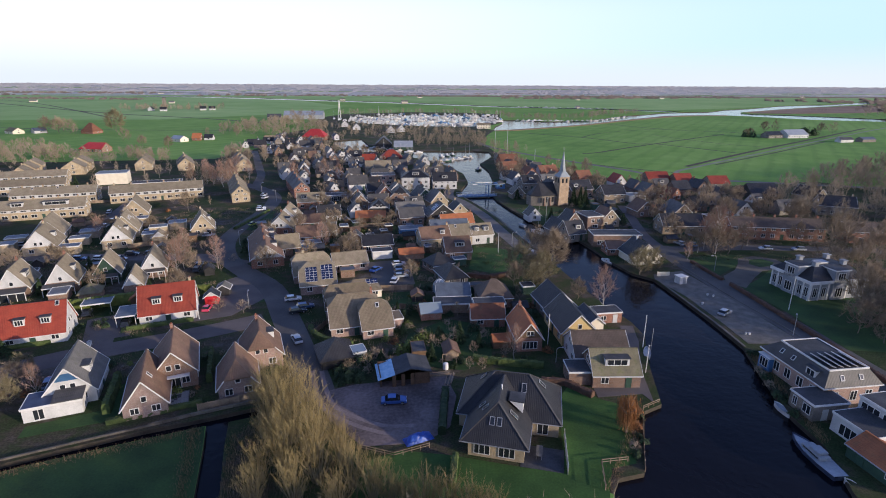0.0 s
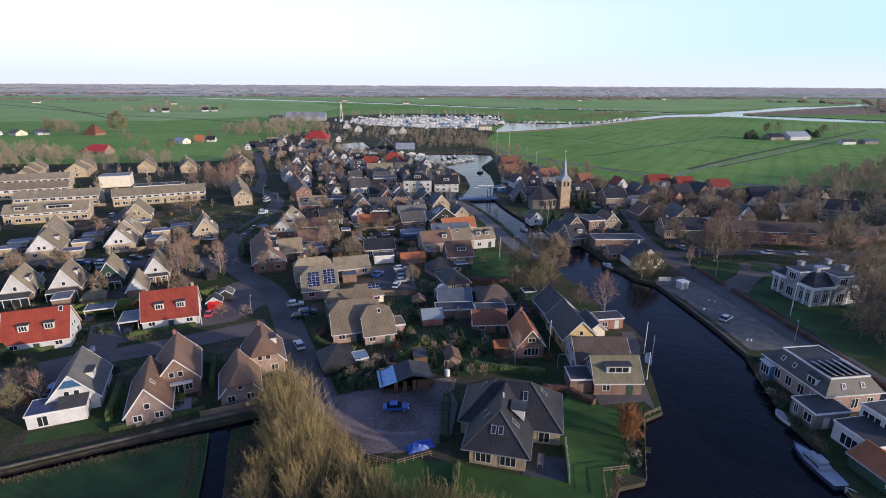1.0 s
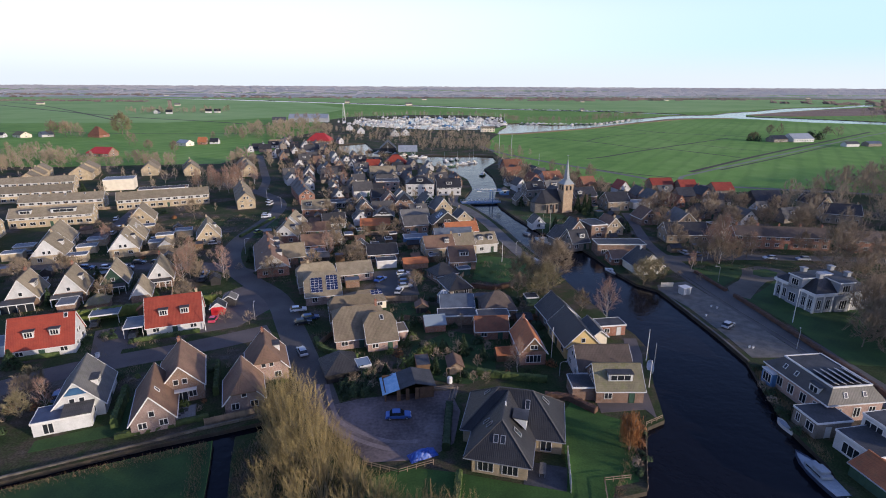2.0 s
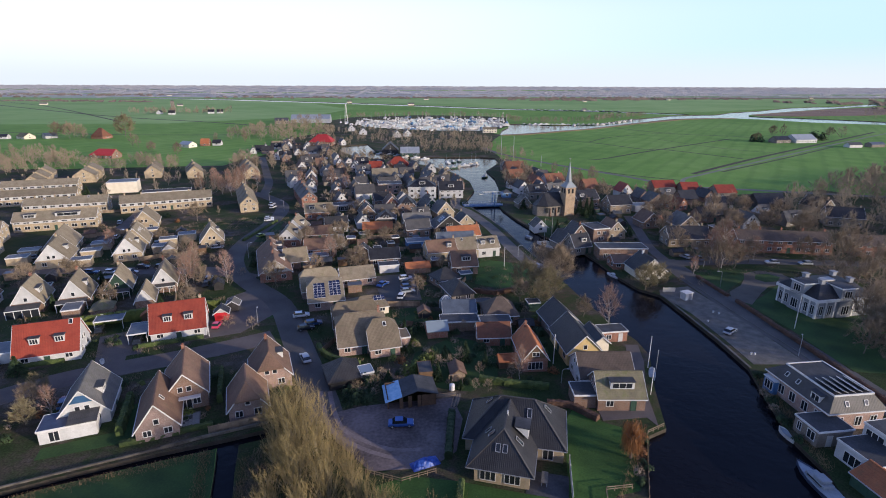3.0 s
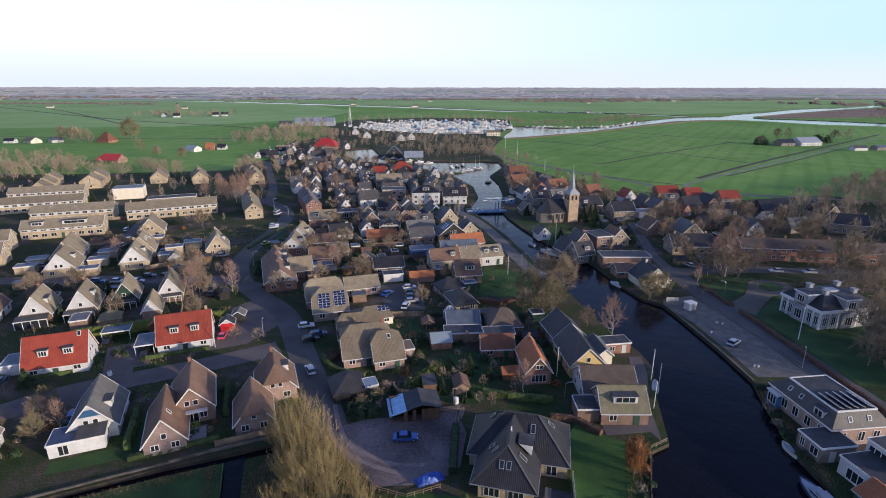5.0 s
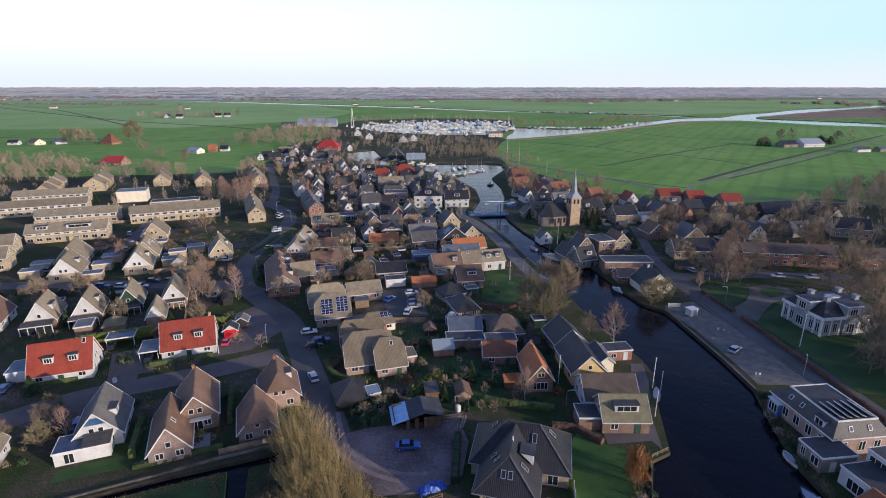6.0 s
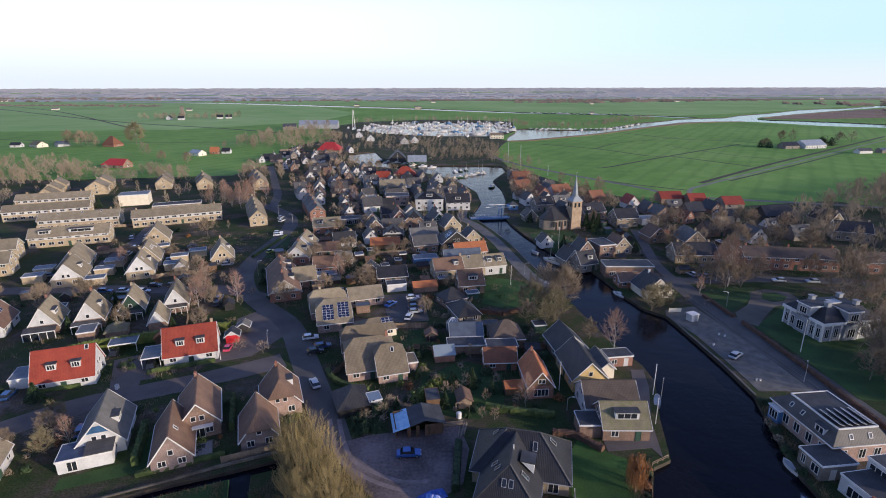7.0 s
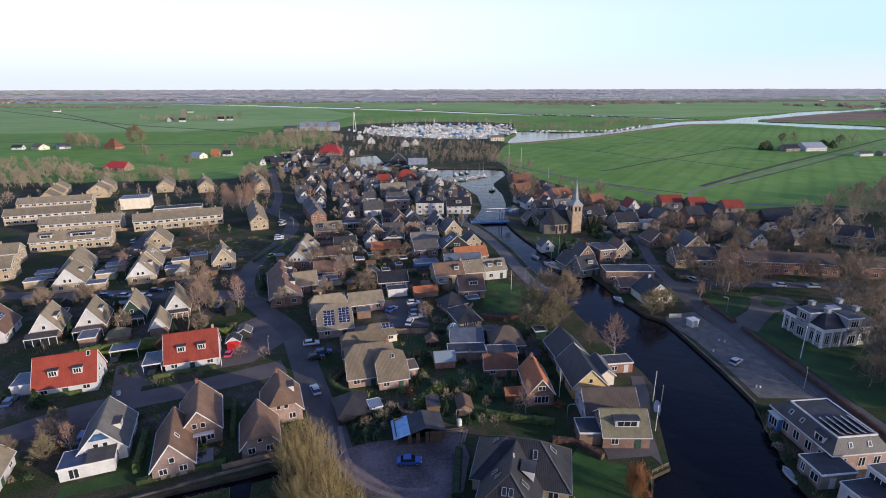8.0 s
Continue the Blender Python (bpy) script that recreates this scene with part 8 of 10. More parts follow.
def woodland(poly, count, sets, smin, smax, gap, label, twig):
    """Far trees nobody could count, grown from the same limbs, as one mass."""
    xs, ys = [p[0] for p in poly], [p[1] for p in poly]
    V, F, k0, made, tries = [], [], 0, 0, 0
    src = []
    for tr, cr in sets:
        for me in (tr, cr):
            me.calc_loop_triangles()
        src.append([(np.array([v.co[:] for v in me.vertices]), [tuple(p.vertices) for p in me.polygons]) for me in (tr, cr)])
    while made < count and tries < count * 40:
        tries += 1
        x, y = trng.uniform(min(xs), max(xs)), trng.uniform(min(ys), max(ys))
        if not inside(x, y, poly) or occupied(x, y, gap) or on_road(x, y, 1.5) or in_water(x, y):
            continue
        s, a = trng.uniform(smin, smax), trng.uniform(0, 6.28)
        rot = np.array(((math.cos(a), -math.sin(a), 0), (math.sin(a), math.cos(a), 0), (0, 0, 1))) * s
        for co, faces in trng.choice(src):
            V.append(co @ rot.T + np.array((x, y, 0)))
            F += [tuple(i + k0 for i in f) for f in faces]
            k0 += len(co)
        FOOTPRINTS.append((x, y, 1, 0, 0.6, 0.6))
        made += 1
    me = bpy.data.meshes.new("woodland")
    me.from_pydata(np.concatenate(V).tolist(), [], F)
    me.update()
    tagged(to_object("woodland", me, twig), label, "woods", kind="stuff")


# the thicket goes on below the camera, and the park wood to the east: both out of view, added to shade yard and lawn
woodland([(-16, 34), (34, 28), (40, 40), (22, 44), (-12, 45)], 34, WILLOW_MASS, 0.9, 1.1, 1.5, "bare willow thicket out of view, added for its shade", TWIG_WOOD)
woodland([(108, 92), (165, 68), (172, 86), (142, 102), (120, 112)], 40, FAR_MASS, 1.0, 1.4, 2, "bare brown park wood out of view, added for its shade", TWIG_WOOD)
woodland([(185, 265), (225, 305), (330, 370), (340, 260), (260, 190), (205, 175), (160, 200), (150, 240)], 270, FAR_MASS, 0.8, 1.35, 2, "bare brown eastern wood in winter", TWIG_WOOD)
wood([(85, 178), (160, 195), (175, 215), (150, 250), (110, 250), (88, 235), (84, 200)], 34, ["round_tree", "far_tree", "gold_tree"], 0.6, 1.0, 2.5, "trees among eastern houses")
wood([(60, 262), (110, 270), (140, 285), (110, 300), (75, 330), (60, 360)], 14, ["far_tree", "round_tree"], 0.6, 0.9, 2.5, "trees behind the church")
wood([(84, 322), (72, 360), (95, 350), (104, 318)], 7, ["russet_tree", "far_tree"], 0.8, 1.1, 2.0, "trees at the village edge")
wood([(40, 300), (46, 380), (60, 380), (56, 300)], 8, ["russet_tree", "far_tree"], 0.7, 1.0, 2.0, "trees along the canal")
woodland([(-400, 440), (-300, 341), (-264, 366), (-245, 385), (-268, 418), (-300, 424), (-348, 467)], 95, FAR_MASS, 0.6, 1.15, 2, "bare brown western tree belt in winter", TWIG_WOOD)
woodland([(-262, 400), (-252, 424), (-201, 398), (-180, 358), (-236, 370), (-262, 372)], 44, FAR_MASS, 0.5, 0.95, 2, "bare brown trees behind the terraces in winter", TWIG_WOOD)
woodland([(-140, 350), (-160, 410), (-126, 392), (-108, 335)], 26, FAR_MASS, 0.7, 1.2, 2, "bare brown trees beside the main road in winter", TWIG_WOOD)
woodland([(-260, 280), (-150, 240), (-100, 240), (-96, 300), (-130, 345), (-180, 355), (-280, 340)], 36, FAR_MASS, 0.4, 0.75, 2.5, "bare brown garden trees among the terraces", TWIG_WOOD)
woodland([(-197, 601), (-171, 625), (-95, 568), (-93, 493), (-115, 474), (-146, 493)], 44, FAR_MASS, 0.45, 0.8, 2, "bare brown trees north of the old centre", TWIG_WOOD)
woodland([(3, 558), (44, 481), (80, 453), (77, 431), (50, 440), (38, 470), (3, 510)], 30, FAR_MASS, 0.5, 0.9, 1.5, "bare brown trees on the canal dyke in winter", TWIG_WOOD)
woodland([(-60, 250), (10, 240), (6, 330), (8, 370), (-20, 400), (-90, 470), (-120, 440), (-80, 340)], 62, FAR_MASS, 0.4, 0.8, 1.8, "bare brown trees among the old houses", TWIG_WOOD)
woodland([(38, 300), (50, 290), (80, 300), (70, 350), (50, 430), (44, 400)], 34, FAR_MASS, 0.5, 0.85, 1.5, "bare brown bushes on the eastern bank", TWIG_WOOD)
wood([(-140, 292), (-98, 276), (-104, 305), (-128, 330), (-140, 320)], 20, ["birch_tree", "russet_tree"], 0.7, 0.95, 1.5, "birches by the main road")
woodland([(-240, 590), (-180, 560), (-150, 600), (-110, 640), (-190, 760), (-240, 720)], 90, FAR_MASS, 0.9, 1.4, 2, "bare brown trees at the northern edge in winter", TWIG_WOOD)
woodland([(-100, 440), (-70, 470), (-90, 540), (-110, 620), (-60, 640), (40, 620), (60, 560), (45, 500), (0, 480), (-20, 500), (-60, 560), (-130, 560)], 130, FAR_MASS, 0.4, 0.8, 2, "bare brown trees by the harbour in winter", TWIG_WOOD)
woodland([(-40, 505), (-8, 464), (12, 472), (30, 484), (44, 470), (50, 520), (-10, 560), (-60, 545)], 38, FAR_MASS, 0.45, 0.8, 1.5, "bare brown trees on the harbour bank", TWIG_WOOD)
woodland([(-180, 700), (-110, 640), (40, 625), (60, 660), (-20, 690), (-120, 745)], 110, FAR_MASS, 0.3, 0.6, 2, "bare brown trees before the marina in winter", TWIG_WOOD)
woodland([(-170, 940), (-130, 960), (-36, 1012), (70, 1000), (115, 940), (130, 960), (80, 1045), (-40, 1060), (-160, 1000)], 70, FAR_MASS, 0.5, 0.95, 2, "bare brown trees behind the marina in winter", TWIG_WOOD)
woodland([(620, 1085), (760, 1150), (900, 1260), (1050, 1340), (1050, 1300), (900, 1200), (760, 1110)], 40, FAR_MASS, 0.2, 0.5, 2, "low brown scrub on the reed island", TWIG_WOOD)
woodland([(-615, 1062), (-540, 1070), (-445, 1098), (-440, 1128), (-540, 1105), (-610, 1092)], 55, FAR_MASS, 0.7, 1.3, 2, "bare brown trees round the far hamlet", TWIG_WOOD)
wood([(-120, 345), (-60, 330), (-40, 420), (-90, 450), (-130, 430)], 22, ["far_tree", "gold_tree"], 0.5, 0.85, 2.5, "trees in the old centre")
wood([(-70, 150), (-40, 150), (-30, 240), (-60, 250)], 12, ["small_tree", "round_tree"], 0.55, 0.85, 2.0, "garden trees")
wood([(-45, 160), (0, 150), (5, 240), (-45, 230)], 22, ["small_tree", "round_tree", "gold_tree"], 0.5, 0.75, 2.0, "garden trees")
wood([(-4, 94), (14, 92), (24, 98), (25, 132), (0, 136), (-2, 112)], 7, ["small_tree"], 0.5, 0.8, 1.6, "garden trees")
wood([(-150, 140), (-70, 128), (-70, 205), (-140, 215)], 20, ["small_tree", "round_tree", "gold_tree"], 0.5, 0.8, 2.0, "garden trees")
woodland([(110, 870), (166, 830), (240, 862), (330, 975), (400, 1040), (385, 1060), (310, 1000), (230, 890), (160, 862), (110, 920)], 90, FAR_MASS, 0.6, 1.1, 2, "bare brown trees beyond the river in winter", TWIG_WOOD)
woodland([(770, 960), (1020, 740), (1300, 950), (1400, 1400), (1150, 1330), (980, 1200), (850, 1080)], 240, FAR_MASS, 1.0, 1.8, 2, "bare brown river woods in winter", TWIG_WOOD)
for x, y, s, k in ((352, 592, 0.9, "olive_tree"), (344, 586, 0.8, "olive_tree"), (405, 632, 1.5, "russet_tree"), (398, 640, 1.3, "round_tree"), (468, 622, 1.4, "russet_tree"), (458, 628, 1.2, "round_tree"), (-364, 614, 2.5, "olive_tree"), (-300, 515, 1.3, "far_tree"), (-291, 508, 1.2, "far_tree"),
                   (-412, 590, 1.7, "round_tree"), (-404, 600, 1.5, "russet_tree"), (-424, 588, 1.8, "round_tree"), (-396, 584, 1.2, "russet_tree"), (-388, 580, 1.1, "far_tree"), (-416, 604, 1.6, "russet_tree"), (-258, 470, 1.0, "gold_tree"), (-226, 452, 1.1, "gold_tree"), (-238, 560, 1.0, "far_tree"), (-205, 555, 1.1, "far_tree"), (-214, 575, 1.1, "russet_tree"),
                   (-560, 1085, 1.4, "far_tree"), (-545, 1100, 1.6, "far_tree"), (-500, 1105, 1.4, "far_tree"), (-485, 1120, 1.5, "far_tree"), (-440, 1125, 1.5, "far_tree"), (-590, 1110, 1.4, "far_tree"), (-170, 742, 2.0, "russet_tree"), (-182, 730, 1.9, "far_tree"), (-196, 745, 2.0, "russet_tree"),
                   (-135.6, 291, 0.95, "birch_tree"), (-128.6, 294.4, 0.9, "birch_tree"), (-120.9, 294.6, 1.05, "birch_tree"), (-118.8, 303, 1.0, "birch_tree"), (-116.7, 309, 1.1, "birch_tree"), (-66.7, 152.3, 0.85, "ash_tree"), (-109.6, 228, 0.9, "gold_tree"),
                   (-79, 292, 1.0, "birch_tree"), (-63.5, 300.5, 1.05, "ash_tree"), (-53.6, 291, 0.95, "birch_tree"), (-70.5, 250, 0.8, "small_tree"), (-38.1, 170.1, 0.8, "ash_tree"), (174, 235, 1.1, "round_tree"), (123, 231, 1.2, "round_tree"), (82.5, 160.5, 0.5, "birch_tree"),
                   (-77, 152, 0.85, "birch_tree"), (-81, 158, 0.85, "gold_tree"), (-76, 146, 0.9, "birch_tree"), (-88, 172, 0.9, "gold_tree"), (-84, 168, 0.7, "birch_tree"), (-64, 158, 0.6, "small_tree"), (-65, 150, 0.7, "small_tree"), (-47.5, 119.5, 0.75, "small_tree"), (-120, 181, 0.75, "birch_tree"),
                   (-78, 86, 0.55, "round_tree"), (-83, 81, 0.55, "round_tree"), (-75.5, 81, 0.5, "olive_tree"), (-80, 91, 0.45, "olive_tree"), (-53.9, 120.3, 0.75, "small_tree"), (-72, 83, 0.55, "ash_tree"), (-76.5, 82, 0.9, "small_tree"), (16.6, 96.8, 0.62, "ash_tree"), (15.0, 97.5, 0.6, "small_tree"), (7.0, 92.5, 0.55, "small_tree"), (9.5, 92.0, 0.6, "small_tree"), (-7, 143, 0.6, "gold_tree"), (-13.5, 93, 0.7, "small_tree"), (-16.5, 90.5, 0.7, "small_tree"), (-12.5, 96.5, 0.6, "small_tree")):
    plant(k, x, y, s)
for lst in KINDS.values():
    for t in lst:
        for c in list(t.children):
            bpy.data.objects.remove(c)
        bpy.data.objects.remove(t)


def leaf_mound(seed, r, h, n, size, rough=0.35):
    """A bush of small leaf clumps over an uneven mound."""
    q = random.Random(seed)
    V, F = [], []
    for _ in range(n):
        a, b = q.uniform(0, 2 * math.pi), math.acos(q.uniform(-0.1, 1))
        rad = q.uniform(1 - rough, 1.0) * (1 + 0.25 * math.sin(3 * a + seed))
        p = Vector((r * rad * math.sin(b) * math.cos(a), r * rad * math.sin(b) * math.sin(a), max(0.02, h * rad * math.cos(b))))
        nrm = Vector((p.x / r, p.y / r, p.z / h + 0.3)).normalized()
        t = nrm.orthogonal().normalized()
        t = Matrix.Rotation(q.uniform(0, 6.28), 3, nrm) @ t
        u = nrm.cross(t)
        s = size * q.uniform(0.6, 1.4)
        tilt = nrm * s * q.uniform(-0.5, 0.6)
        k = len(V)
        V += [tuple(p - t * s), tuple(p - u * s * 0.6 + tilt * 0.4), tuple(p + t * s + tilt), tuple(p + u * s * 0.6)]
        F += [(k, k + 1, k + 2, k + 3)]
    me = bpy.data.meshes.new("leaves")
    me.from_pydata(V, [], F)
    me.update()
    return me


def cone_mound(seed, r, h, n, size):
    q = random.Random(seed)
    V, F = [], []
    for _ in range(n):
        z = q.random() ** 1.4
        a = q.uniform(0, 2 * math.pi)
        rad = r * (1 - z) * q.uniform(0.75, 1.05) + 0.05
        p = Vector((rad * math.cos(a), rad * math.sin(a), z * h))
        d = Vector((math.cos(a), math.sin(a), -0.35)).normalized()
        sliver(V, F, p - d * size, d, size * 2, size * 1.1, q)
    me = bpy.data.meshes.new("needles")
    me.from_pydata(V, [], F)
    me.update()
    return me


BUSH = {}
for nm, me, m, label in (("green_shrub", leaf_mound(1, 1.2, 1.3, 240, 0.2), LEAF_DARK, "dark evergreen garden shrub"), ("green_bush", leaf_mound(2, 1.6, 2.0, 340, 0.23), LEAF_DARK, "large dark evergreen bush"),
                         ("lime_shrub", leaf_mound(3, 1.3, 1.2, 240, 0.19), LEAF_LIME, "round yellow-green garden shrub"), ("rust_shrub", leaf_mound(4, 1.2, 1.3, 240, 0.19), LEAF_RUST, "low rust-coloured beech shrub"),
                         ("conifer", cone_mound(5, 1.5, 4.2, 420, 0.34), LEAF_DARK, "dark conical garden conifer"), ("twig_shrub", leaf_mound(6, 1.3, 1.4, 300, 0.12), TWIG_BROWN, "brown leafless garden shrub")):
    me.materials.append(m)
    BUSH[nm] = (me, label)


def shrub(kind, x, y, s=1.0, sz=1.0, group=""):
    me, label = BUSH[kind]
    o = new("shrub" if kind != "conifer" else "conifer", me)
    o.matrix_basis = pose(x, y, -0.03, 0, 0, trng.uniform(0, 360))
    o.scale = (s, s * trng.uniform(0.8, 1.2), s * sz)
    tagged(o, label, "shrub" if kind != "conifer" else "conifer", group)
    FOOTPRINTS.append((x, y, 1, 0, 0.5 * s, 0.5 * s))


def scatter_shrubs(poly, count, kinds, smin, smax, gap=0.6):
    xs, ys = [p[0] for p in poly], [p[1] for p in poly]
    made = tries = 0
    while made < count and tries < count * 30:
        tries += 1
        x, y = trng.uniform(min(xs), max(xs)), trng.uniform(min(ys), max(ys))
        if inside(x, y, poly) and not occupied(x, y, gap) and not on_road(x, y, 0.6) and not in_water(x, y):
            shrub(trng.choice(kinds), x, y, trng.uniform(smin, smax), trng.uniform(0.7, 1.3))
            made += 1


GARDEN_MIX = ["green_shrub", "green_bush", "twig_shrub", "twig_shrub", "lime_shrub", "rust_shrub", "green_shrub", "conifer"]
scatter_shrubs([(-12, 92), (16, 90), (25, 98), (26, 135), (-6, 138), (-12, 112)], 60, GARDEN_MIX, 0.6, 1.1)
scatter_shrubs([(-24, 85), (-14, 88), (-12, 98), (-22, 103)], 22, ["twig_shrub", "green_bush", "green_shrub"], 0.7, 1.2)
scatter_shrubs([(-100, 98), (-55, 116), (-56, 121), (-100, 112)], 22, GARDEN_MIX, 0.5, 0.9)
scatter_shrubs([(-80, 72), (-32, 84), (-30, 104), (-45, 104), (-82, 88)], 26, GARDEN_MIX, 0.5, 0.9)
scatter_shrubs([(-150, 125), (-62, 125), (-62, 215), (-150, 215)], 50, GARDEN_MIX, 0.6, 1.1)
scatter_shrubs([(-60, 150), (5, 140), (10, 235), (-60, 245)], 60, GARDEN_MIX, 0.7, 1.3)
scatter_shrubs([(36, 185), (85, 165), (100, 215), (70, 262), (40, 260)], 30, GARDEN_MIX, 0.7, 1.3)
scatter_shrubs([(95, 100), (125, 100), (130, 160), (108, 158), (118, 140)], 35, ["green_bush", "twig_shrub", "rust_shrub", "green_shrub"], 0.9, 1.5)
scatter_shrubs([(30.6, 66), (33, 66), (36, 79), (33.6, 80.5)], 7, ["twig_shrub", "rust_shrub", "green_shrub"], 0.5, 0.9)
scatter_shrubs([(-160, 215), (-100, 215), (-100, 280), (-230, 300), (-230, 255)], 20, GARDEN_MIX, 0.7, 1.2)
scatter_shrubs([(62, 74), (66, 92), (72, 98), (66, 100), (63, 90)], 14, ["green_shrub", "twig_shrub"], 0.6, 1.0)
for x, y, s in ((65.5, 242.0, 1.9), (68.5, 241.0, 1.8), (71.5, 243.5, 1.7)):
    shrub("conifer", x, y, 1.3, 1.5, "churchyard yews")
for x, y in ((-6, 100), (-4.5, 102), (-3.2, 104), (-1.8, 106), (-7.5, 99)):
    shrub("lime_shrub", x, y, 1.2, 1.6, "tall hedge of mixed shrubs")
shrub("conifer", -90.5, 98.5, 1.2, 0.8)
for x, y, s in ((414, 596, 3.0), (420, 600, 3.6), (427, 598, 3.2), (433, 603, 3.0), (424, 606, 3.4), (347, 578, 2.6), (341, 582, 2.4)):
    shrub("green_bush", x, y, s, 1.3, "dark evergreens round the far farm")


def hedge(points, width, height, material=None, label="clipped green garden hedge"):
    """A clipped hedge: an uneven leafy body with loose leaves standing out of it."""
    q = random.Random(int(points[0][0] * 10))
    bm = bmesh.new()
    for a, b in zip(points, points[1:]):
        a, b = Vector((*a, 0)), Vector((*b, 0))
        d = (b - a)
        n = max(2, int(d.length / 0.5))
        s = Vector((-d.y, d.x, 0)).normalized() * width / 2
        rows = []
        for i in range(n + 1):
            p = a + d * i / n
            prof = ((-1, 0), (-1.05, 0.6), (-0.8, 1.0), (0, 1.06), (0.8, 1.0), (1.05, 0.6), (1, 0))
            rows.append([bm.verts.new(p + s * (u + q.uniform(-0.14, 0.14)) + Vector((0, 0, max(-0.05, height * (v + q.uniform(-0.08, 0.08) * (v > 0)) - 0.05 * (v == 0))))) for u, v in prof])
        for i in range(n):
            for j in range(6):
                bm.faces.new((rows[i][j], rows[i][j + 1], rows[i + 1][j + 1], rows[i + 1][j]))
        bm.faces.new(rows[0])
        bm.faces.new(list(reversed(rows[n])))
        for _ in range(int(d.length * 26)):
            p = a + d * q.random() + s * q.uniform(-1.08, 1.08) + Vector((0, 0, height * q.uniform(0.5, 1.1)))
            w = Vector((q.uniform(-1, 1), q.uniform(-1, 1), q.uniform(-1, 1))).normalized() * 0.13
            w2 = w.orthogonal().normalized() * 0.1
            bm.faces.new([bm.verts.new(p - w), bm.verts.new(p + w2), bm.verts.new(p + w), bm.verts.new(p - w2)])
    me = bpy.data.meshes.new("hedge")
    bmesh.ops.recalc_face_normals(bm, faces=bm.faces)
    bm.to_mesh(me)
    bm.free()
    return tagged(to_object("hedge", me, material or HEDGE), label, "hedge")


# lighter copy of HEDGE: sunlight is painted into its yellow-green
HEDGE_SUNLIT = surface("sunlit_yellow_green_hedge", (0.060, 0.085, 0.016), (0.130, 0.155, 0.035), 0.85, 0.7, 7.0, 0.10, vary=0.1)
hedge([(-99, 115), (-93, 120.5), (-77, 127)], 1.6, 2.6, HEDGE_SUNLIT, "tall yellow-green hedge, brightened as by sun, behind the red-roofed house")
hedge([(-77, 127), (-61, 133)], 1.4, 2.4, HEDGE_SUNLIT, "tall yellow-green hedge, brightened as by sun, behind the red-roofed house")
hedge([(-93.5, 100.2), (-84, 103.8)], 1.0, 0.9)
hedge([(-71, 110.0), (-58, 115.2)], 1.0, 0.9)
hedge([(-56.5, 77.8), (-60.5, 88.5)], 1.2, 2.0)
hedge([(-55.0, 75.2), (-46, 79.0), (-41.5, 81.0)], 1.0, 0.8, label="low green hedge along the ditch")
hedge([(-43, 88), (-47, 99)], 1.0, 1.8)
hedge([(20.5, 87.5), (25, 86.8), (29, 82.5)], 1.2, 1.1, LEAF_BEECH, "low withered brown hedge behind the villa")
hedge([(8, 96), (13, 94.5), (22, 93)], 1.1, 1.3)
hedge([(87.5, 76), (87.0, 96), (86.6, 108), (85.6, 126), (84.6, 138)], 1.0, 0.9, LEAF_BEECH, "low russet beech hedge along the quay road")
hedge([(84.2, 142), (82.6, 158)], 1.0, 0.8, LEAF_BEECH, "low russet beech hedge along the quay road")
hedge([(9.5, 145), (16, 143), (22, 146)], 1.2, 1.3, LEAF_BEECH, "russet hedge before the canal lawn")
hedge([(-29, 111), (-27, 107), (-24, 104.5), (-18, 102.5)], 1.2, 1.0)
hedge([(-78, 197), (-74, 228)], 1.0, 0.9)
hedge([(2.5, 60), (3.2, 66.5)], 1.0, 1.0)
hedge([(1.2, 72), (2.0, 84)], 1.3, 1.5, LEAF_DARK, "dark evergreen hedge beside the villa")


# reeds and rough growth along the ditches
def tufts(name, spots, h, w, material, label, seed):
    q = random.Random(seed)
    V, F = [], []
    for x, y, n, spread in spots:
        for _ in range(n):
            p = Vector((x + q.gauss(0, spread), y + q.gauss(0, spread), -0.1))
            if in_water(p.x, p.y):
                continue
            d = Vector((q.gauss(0, 0.3), q.gauss(0, 0.3), 1)).normalized()
            sliver(V, F, p, d, h * q.uniform(0.5, 1.2), w, q)
    me = bpy.data.meshes.new(name)
    me.from_pydata(V, [], F)
    me.update()
    tagged(to_object(name, me, material), label, "grass", kind="stuff")


def along(a, b, n):
    return [(a[0] + (b[0] - a[0]) * i / n, a[1] + (b[1] - a[1]) * i / n) for i in range(n + 1)]


tufts("rough_grass", [(x, y, 60, 0.6) for x, y in along((-66, 62.5), (-39.5, 73.3), 26) + along((-39.5, 73.3), (-34.5, 56), 18) + along((-32.5, 72), (-28, 54), 18)], 0.7, 0.06, REED, "dry rough grass on the ditch banks", 3)
tufts("bank_bramble", [(x, y, 70, 0.8) for x, y in along((-30.5, 74), (-26.5, 54), 20) + along((-27.5, 76), (-24, 54), 20)], 1.1, 0.05, TWIG_BROWN, "brown brambles beside the ditch", 9)
tufts("bank_reeds", [(x, y, 50, 0.5) for x, y in along((25, 60), (35.5, 77), 14) + along((62.8, 70), (67.5, 96), 26) + along((67, 98), (66.5, 92), 6)], 0.9, 0.06, REED, "dry reeds at the canal edge", 4)
tufts("undergrowth", [(x, y, 260, 1.6) for x, y in ((-22, 76), (-19, 72), (-23, 70), (-21, 66), (-16, 66), (-23, 62), (-14, 62), (-10, 59), (-18, 62), (-24, 58), (-19, 57))], 2.4, 0.03, TWIG_UNDER, "tangled brown undergrowth below the willows", 6)
